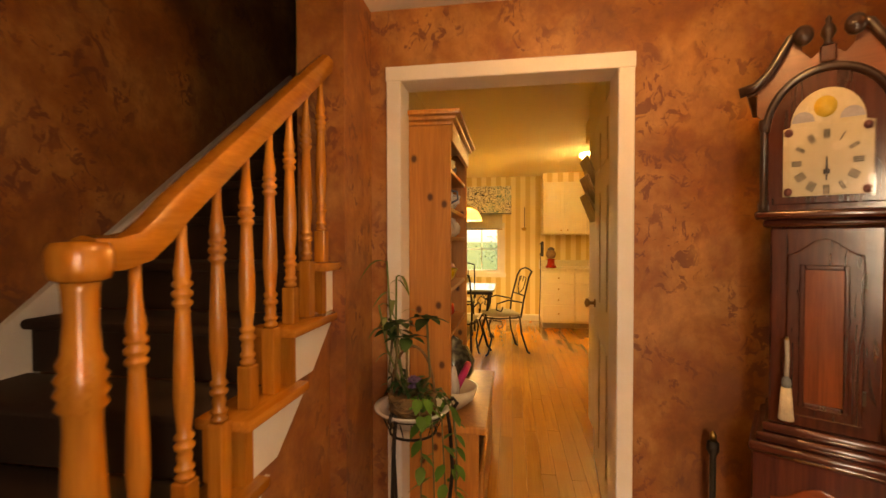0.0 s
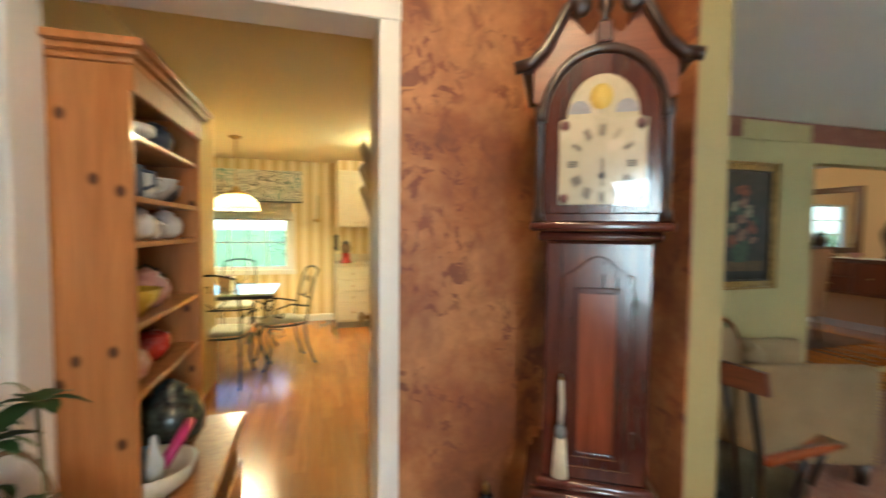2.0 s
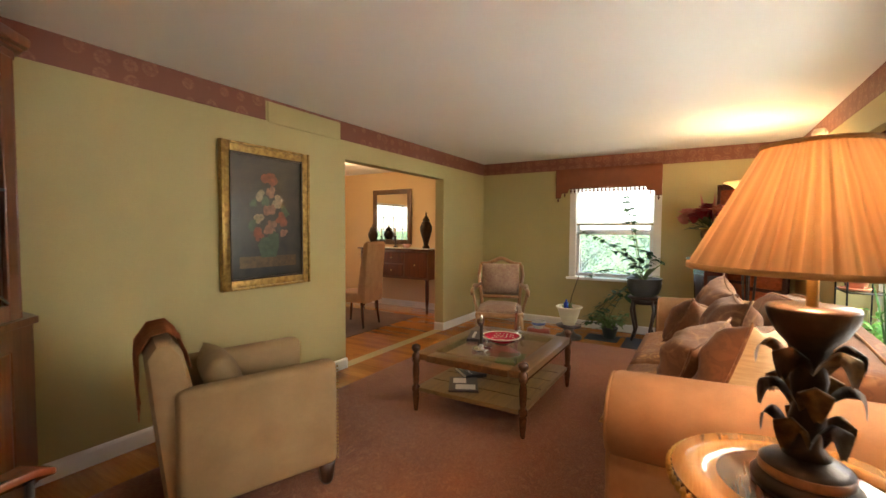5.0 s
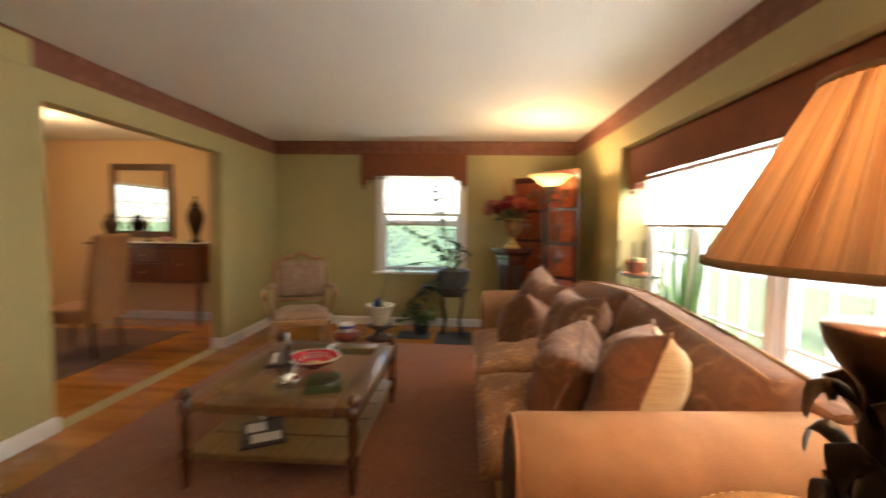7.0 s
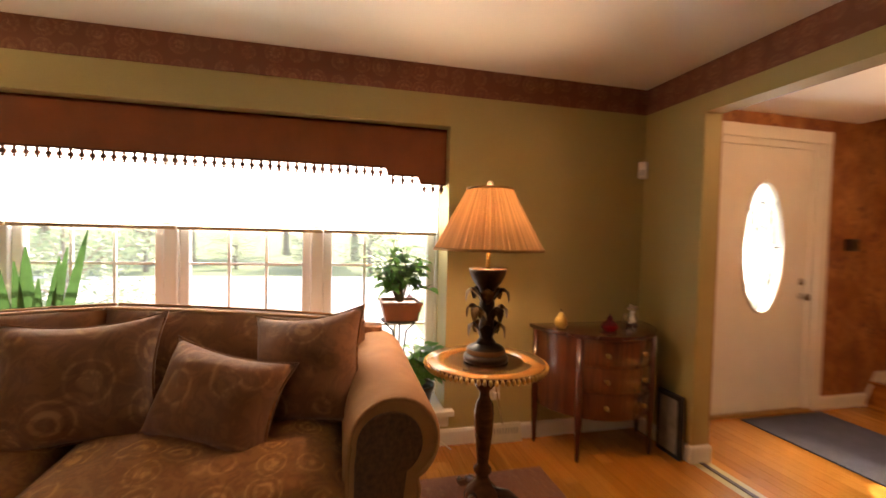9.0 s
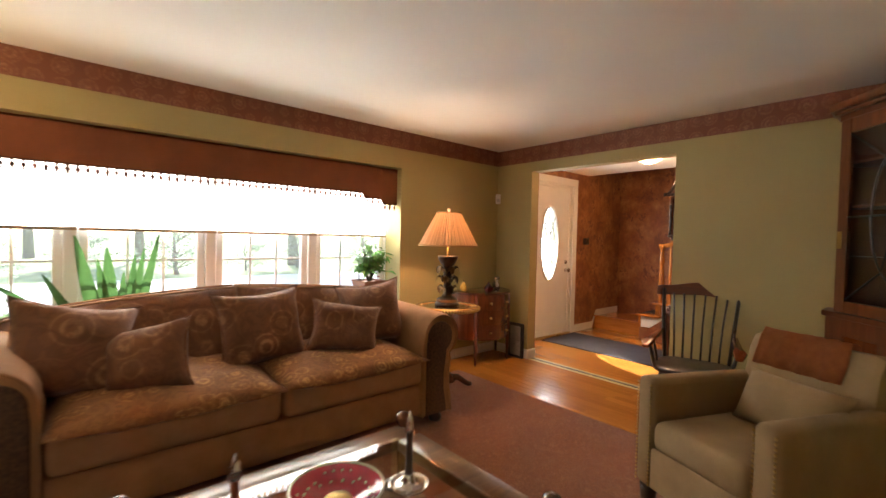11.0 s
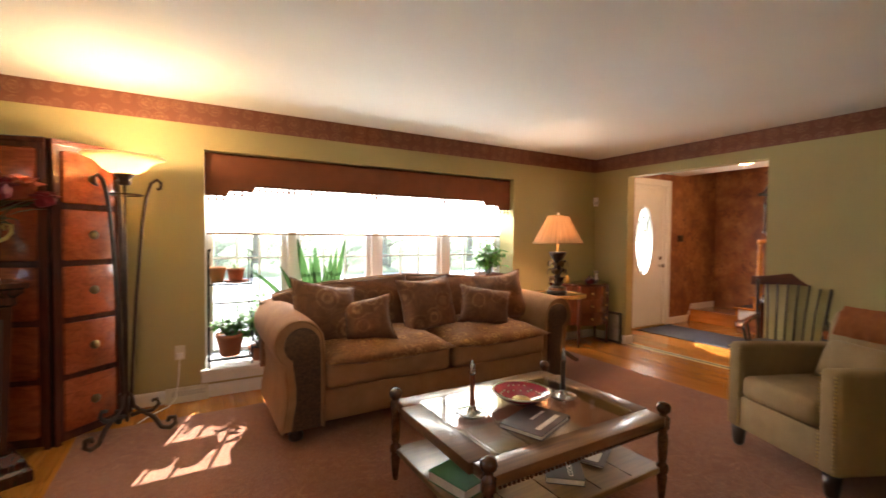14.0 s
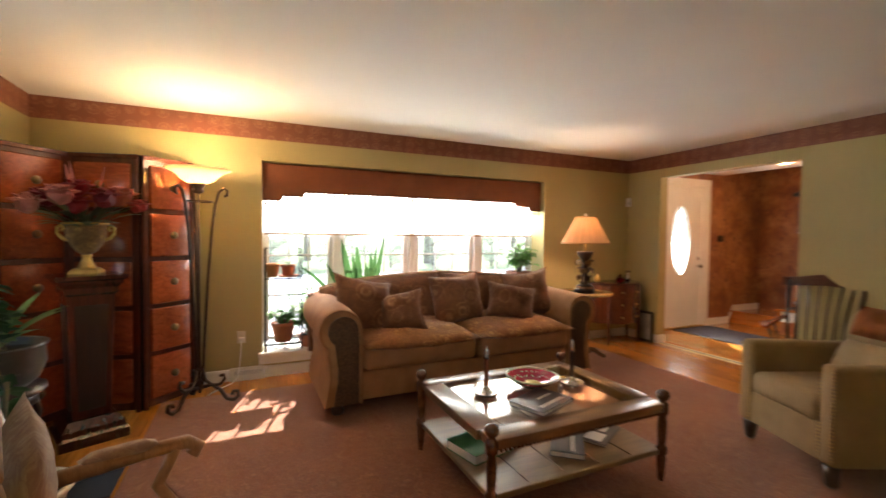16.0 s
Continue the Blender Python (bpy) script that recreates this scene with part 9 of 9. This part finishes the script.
for s in (-1, 1):
    part("front_leg", tube(B(), [(0.17, s * 0.18, 0.44), (0.21, s * 0.20, 0.36), (0.17, s * 0.18, 0.20), (0.22, s * 0.20, 0.03), (0.25, s * 0.21, 0.012)], 0.011, 6), IRON, IC)
    part("back_leg", tube(B(), [(-0.18, s * 0.18, 0.44), (-0.20, s * 0.185, 0.25), (-0.27, s * 0.20, 0.03), (-0.30, s * 0.20, 0.012)], 0.011, 6), IRON, IC)
    part("back_post", tube(B(), [(-0.19, s * 0.19, 0.44), (-0.22, s * 0.20, 0.65), (-0.29, s * 0.19, 0.92), (-0.33, s * 0.185, 0.99)], 0.011, 6), IRON, IC)
    part("arm_scroll", tube(B(), [(-0.21, s * 0.20, 0.62), (-0.02, s * 0.235, 0.66), (0.12, s * 0.235, 0.62), (0.13, s * 0.235, 0.55), (0.07, s * 0.235, 0.53), (0.05, s * 0.235, 0.58)], 0.009, 6), IRON, IC)
    part("leg_scroll", tube(B(), [(0.15, s * 0.18, 0.42), (0.05, s * 0.18, 0.40), (0.03, s * 0.18, 0.34), (0.08, s * 0.18, 0.32), (0.09, s * 0.18, 0.36)], 0.006, 6), IRON, IC)
part("top_rail", tube(B(), [(-0.33, -0.185 + 0.37 * k / 12, 0.985 + 0.035 * math.sin(math.pi * k / 12)) for k in range(13)], 0.010, 6), IRON, IC)
part("back_rail", tube(B(), [(-0.235, -0.20, 0.70), (-0.235, 0.20, 0.70)], 0.008, 6), IRON, IC)
for s in (-1, 1):
    part("back_scroll", tube(B(), [(-0.235, 0.0, 0.70), (-0.26, s * 0.09, 0.78), (-0.29, s * 0.10, 0.90), (-0.285, s * 0.04, 0.92), (-0.27, s * 0.04, 0.86)], 0.006, 6), IRON, IC)
copy_thing(IC, pose(-0.05, 5.20, 0, 0, 0, 85))
copy_thing(IC, pose(-0.20, 6.65, 0, 0, 0, -90))


# ---- dining room ----
sb = thing("sideboard", "mahogany sideboard on tall legs against the peach wall", "sideboard")
part("top", box(B(), 7.93, 4.52, 1.045, 8.39, 6.05, 1.07, 0.005, 2), MAHOG, sb)
part("body", box(B(), 7.97, 4.56, 0.56, 8.38, 6.01, 1.045, 0.004), CHERRY, sb)
for y0, y1, z0, z1 in ((4.59, 5.03, 0.60, 1.01), (5.06, 5.53, 0.82, 1.01), (5.06, 5.53, 0.60, 0.80), (5.56, 5.98, 0.60, 1.01)):
    d = part("drawer", box(B(), 7.955, y0, z0, 7.972, y1, z1, 0.004), bpy.data.materials["flame_mahogany"], sb)
    part("knob", lathe(B(), [(0.006, 0), (0.006, 0.014), (0.015, 0.02), (0.0, 0.028)], 10, (7.955, (y0 + y1) / 2, (z0 + z1) / 2), (1, 1), Matrix.Rotation(radians(-90), 3, "Y")), BRASS, d)
for x in (8.0, 8.34):
    for y in (4.60, 5.97):
        part("leg", lathe(B(), [(0.016, 0.0), (0.024, 0.03), (0.018, 0.06), (0.03, 0.20), (0.034, 0.48), (0.026, 0.52), (0.036, 0.56)], 12, (x, y, 0)), MAHOG, sb)
rn = thing("table_runner", "white lace runner on the sideboard", "runner")
part("cloth", box(B(), 7.95, 4.60, 1.0705, 8.36, 5.95, 1.074), WHITE, rn)
mr = thing("wall_mirror", "dark framed wall mirror above the sideboard", "mirror", "", (8.41, 5.63, 1.62))
bm = B()
for a in ((-0.44, -0.35, -0.50, 0.50), (0.35, 0.44, -0.50, 0.50), (-0.35, 0.35, -0.50, -0.41), (-0.35, 0.35, 0.41, 0.50)):
    box(bm, -0.035, a[0], a[2], 0.0, a[1], a[3], 0.01, 2)
part("surround", bm, wood("mirror_walnut", (0.08, 0.03, 0.012), (0.18, 0.08, 0.03), "z"), mr, "carved walnut surround", True)
def mirror_mat():
    m, nt, b = mat_base("mirror_glass")
    b.inputs["Metallic"].default_value = 1.0
    b.inputs["Roughness"].default_value = 0.02
    b.inputs["Base Color"].default_value = (0.85, 0.86, 0.85, 1)
    return m
part("glass", box(B(), -0.02, -0.35, -0.41, -0.012, 0.35, 0.41), mirror_mat(), mr)
for y, h, nm in ((4.73, 0.62, "dark lidded urn standing on the sideboard"), (5.98, 0.42, "dark small figure vase on the sideboard")):
    v = thing("lidded_urn", nm, "urn", "", (8.16, min(y, 5.88), 1.0745))
    k = h / 0.62
    part("body", lathe(B(), [(0.0, 0.0), (0.06, 0.0), (0.065, 0.02), (0.035, 0.06), (0.05, 0.12), (0.10, 0.28), (0.105, 0.36), (0.07, 0.44), (0.05, 0.46)] if k == 1 else [(r * 0.9, q * k) for r, q in [(0.0, 0.0), (0.06, 0.0), (0.065, 0.02), (0.035, 0.06), (0.05, 0.12), (0.10, 0.28), (0.105, 0.36), (0.07, 0.44), (0.05, 0.46)]], 20), BRONZE, v)
    part("lid", lathe(B(), [(r, q * k) for r, q in [(0.06, 0.46), (0.065, 0.475), (0.03, 0.53), (0.01, 0.56), (0.018, 0.58), (0.0, 0.62)]], 16), BRONZE, v)
for y in (5.40, 5.72):
    cs = thing("candle_holder", "dark candlestick with a candle on the sideboard", "candlestick", "candles on the sideboard", (8.20, y, 1.0745))
    part("stick", lathe(B(), [(0.0, 0.0), (0.045, 0.0), (0.04, 0.015), (0.015, 0.03), (0.02, 0.10), (0.012, 0.16), (0.025, 0.20), (0.0, 0.205)], 14), BRONZE, cs)
    part("candle", lathe(B(), [(0.012, 0.205), (0.012, 0.34), (0.0, 0.345)], 10), CREAM, cs)
pk = thing("pink_bowl", "small pink glass bowl on the sideboard", "bowl", "", (8.12, 5.10, 1.0745))
part("body", lathe(B(), [(r * 0.8, q * 0.8) for r, q in BOWLP], 20), PINKC, pk)
def dining_chair(x, y, turn):
    t = thing("dining_chair", "tan upholstered high-back dining chair with wooden legs", "chair", "chairs in the dining room", (x, y, 0), turn)
    part("seat", box(B(), -0.25, -0.25, 0.36, 0.25, 0.25, 0.50, 0.035, 3), ARMCLOTH, t, "", True)
    bm = B()
    prism(bm, [(-0.25, 0.36), (-0.17, 0.50), (-0.21, 0.85), (-0.27, 1.19), (-0.32, 1.22), (-0.35, 1.19), (-0.31, 0.75), (-0.29, 0.36)], "y", -0.25, 0.25, 0.02)
    part("backrest", bm, ARMCLOTH, t, "", True)
    for sx in (-0.22, 0.21):
        for sy in (-0.21, 0.21):
            part("leg", tube(B(), [(sx, sy, 0.38), (sx * 1.05, sy, 0.2), (sx * 1.15, sy * 1.05, 0.006)], 0.022, 8, 0.7), MAHOG, t)
dining_chair(6.80, 5.05, 100)
dining_chair(6.10, 5.35, 90)
setting("rug_dining", box(B(), 4.9, 4.62, 0.0005, 7.75, 6.9, 0.010, 0.003), DINRUG, "brown dining room rug", "rug")


# ---- trees and shrubs outdoors ----
BARK = plain("tree_bark", (0.22, 0.17, 0.13), (0.14, 0.11, 0.085), 9, 0.9, 0, 40, 0.6)
CROWN = leafy("tree_leaves", (0.12, 0.20, 0.11), (0.25, 0.34, 0.20))
CROWN2 = leafy("blue_green_leaves", (0.12, 0.19, 0.15), (0.24, 0.33, 0.26))


def tree(name, label, x, y, h, spread, seed, mat, n=2600, low=0.3):
    t = thing(name, label, "tree", "", (x, y, -0.455))
    rng = random.Random(seed)
    bm = B()
    tube(bm, [(0, 0, 0), (0.05, 0.02, h * 0.25), (0.0, 0.08, h * 0.55), (0.06, 0.0, h * 0.9)], 0.028 * h, 10, 0.2)
    tips = []
    for k in range(16):
        a, z0 = rng.random() * 6.283, h * (low + 0.5 * rng.random())
        r = spread * (0.45 + 0.55 * rng.random()) * (1.15 - z0 / h * 0.6)
        tip = Vector((r * math.cos(a), r * math.sin(a), z0 + h * 0.18 * rng.random() + 0.1 * h))
        tube(bm, [(0, 0, z0), tip * 0.5 + Vector((0, 0, z0 * 0.5 + 0.03 * h)), tip], 0.009 * h, 6, 0.25)
        tips.append((Vector((0, 0, z0)), tip))
    part("trunk", bm, BARK, t)
    vs, fs = [], []
    for k in range(n):
        b, tip = rng.choice(tips)
        u = 0.35 + 0.7 * rng.random()
        c = b.lerp(tip, u) + Vector((rng.gauss(0, 1), rng.gauss(0, 1), rng.gauss(0, 0.8))) * spread * 0.14
        s = (0.05 + 0.05 * rng.random()) * (h / 5)
        e1 = Vector((rng.gauss(0, 1), rng.gauss(0, 1), rng.gauss(0, 1))).normalized() * s
        e2 = e1.orthogonal().normalized() * s * 0.55
        i = len(vs)
        vs += [c - e1, c + e2, c + e1, c - e2]
        fs.append((i, i + 1, i + 2, i + 3))
    me = bpy.data.meshes.new("crown")
    me.from_pydata(vs, [], fs)
    me.materials.append(mat)
    ob = new("crown", me)
    ob.parent = t
    return t


T1 = tree("tree", "broad green shade tree on the lawn", 12, -24, 9.0, 4.0, 1, CROWN)
T2 = tree("tree", "tall blue-green tree across the street", -4, -22, 10.0, 3.2, 2, CROWN2)
T3 = tree("shrub", "rounded green shrub near the house", 7.6, -4.2, 2.2, 1.2, 3, CROWN, 2200, 0.05)
for i, (x, y, z) in enumerate(((3, -27, 1.0), (-12, -24, 1.1), (20, -26, 1.0), (28, -20, 1.0), (-20, -30, 1.2), (8, -33, 1.2), (16, 0.5, 0.7), (14, 4.5, 0.75), (18, -4, 0.8), (20, 8, 1.0), (2.2, 15, 0.7))):
    c = copy_thing(T1 if i % 2 else T2, Matrix.Translation((x, y, -0.455)) @ Matrix.Rotation(i * 1.3, 4, "Z") @ Matrix.Diagonal((z, z, z, 1)))
for i in range(13):
    q = 1.05 + 0.3 * math.sin(i * 2.3)
    copy_thing(T3, Matrix.Translation((-16 + 3.1 * i, -19.0 - 1.2 * math.sin(i * 1.9), -0.455)) @ Matrix.Rotation(i * 0.9, 4, "Z") @ Matrix.Diagonal((q * 1.3, q * 1.3, q, 1)))
for i, (x, y) in enumerate(((-1.2, -6.0), (11.3, 2.9), (11.6, 0.9), (0.9, 10.6), (9.5, -6.0))):
    copy_thing(T3, Matrix.Translation((x, y, -0.455)) @ Matrix.Rotation(i * 1.7, 4, "Z"))

# ---- floor planks ----
plank_mesh = None


def lay_planks():
    global plank_mesh
    bm = B()
    box(bm, 0, 0, -0.018, 1, 1, 0)
    me = bpy.data.meshes.new("plank")
    top = [e for e in bm.edges if all(v.co.z > -0.001 for v in e.verts)]
    bm.to_mesh(me)
    bm.free()
    me.materials.append(OAK)
    holder = tagged(new("floor_planks"), "honey-coloured oak plank floor with a satin finish", "floor", "", "structure")
    rng = random.Random(4)
    w = 0.083
    rest = B()
    count = 0
    x = -1.6
    while x < 8.42:
        y = -0.58 - rng.random() * 0.9
        while y < 7.75:
            ln = rng.choice((0.7, 0.95, 1.2, 1.5))
            y0, y1 = max(y, -0.58), min(y + ln, 7.75)
            y += ln
            if y1 - y0 < 0.05:
                continue
            under_rug = 3.1 < x < 7.3 and y0 > 0.35 and y1 < 3.3
            if under_rug or (x > 2.42 and x < 4.0 and y0 > 3.9):
                continue
            near = 0.0 <= x <= 2.9 and y0 < 3.4
            if near and count < 300:
                ob = new("plank", me)
                ob.parent = holder
                ob.location = (x + 0.0007, y0 + 0.0007, -0.0006 * rng.random())
                ob.scale = (w - 0.0014, y1 - y0 - 0.0014, 1)
                count += 1
            else:
                box(rest, x + 0.0007, y0 + 0.0007, -0.018, x + w - 0.0007, y1 - 0.0007, -0.0006 * rng.random())
        x += w
    me2 = bpy.data.meshes.new("far_planks")
    rest.to_mesh(me2)
    rest.free()
    me2.materials.append(OAK_FAR)
    ob = new("far_planks", me2)
    ob.parent = holder
    tagged(ob, "", "", "", "stuff")


def far_oak():
    m = OAK.copy()
    m.name = "honey_oak_floor_joined"
    nt = m.node_tree
    geo = nt.nodes.new("ShaderNodeNewGeometry")
    for n in list(nt.nodes):
        if n.bl_idname == "ShaderNodeObjectInfo":
            for l in list(n.outputs["Random"].links):
                nt.links.new(geo.outputs["Random Per Island"], l.to_socket)
    return m


OAK_FAR = far_oak()
lay_planks()
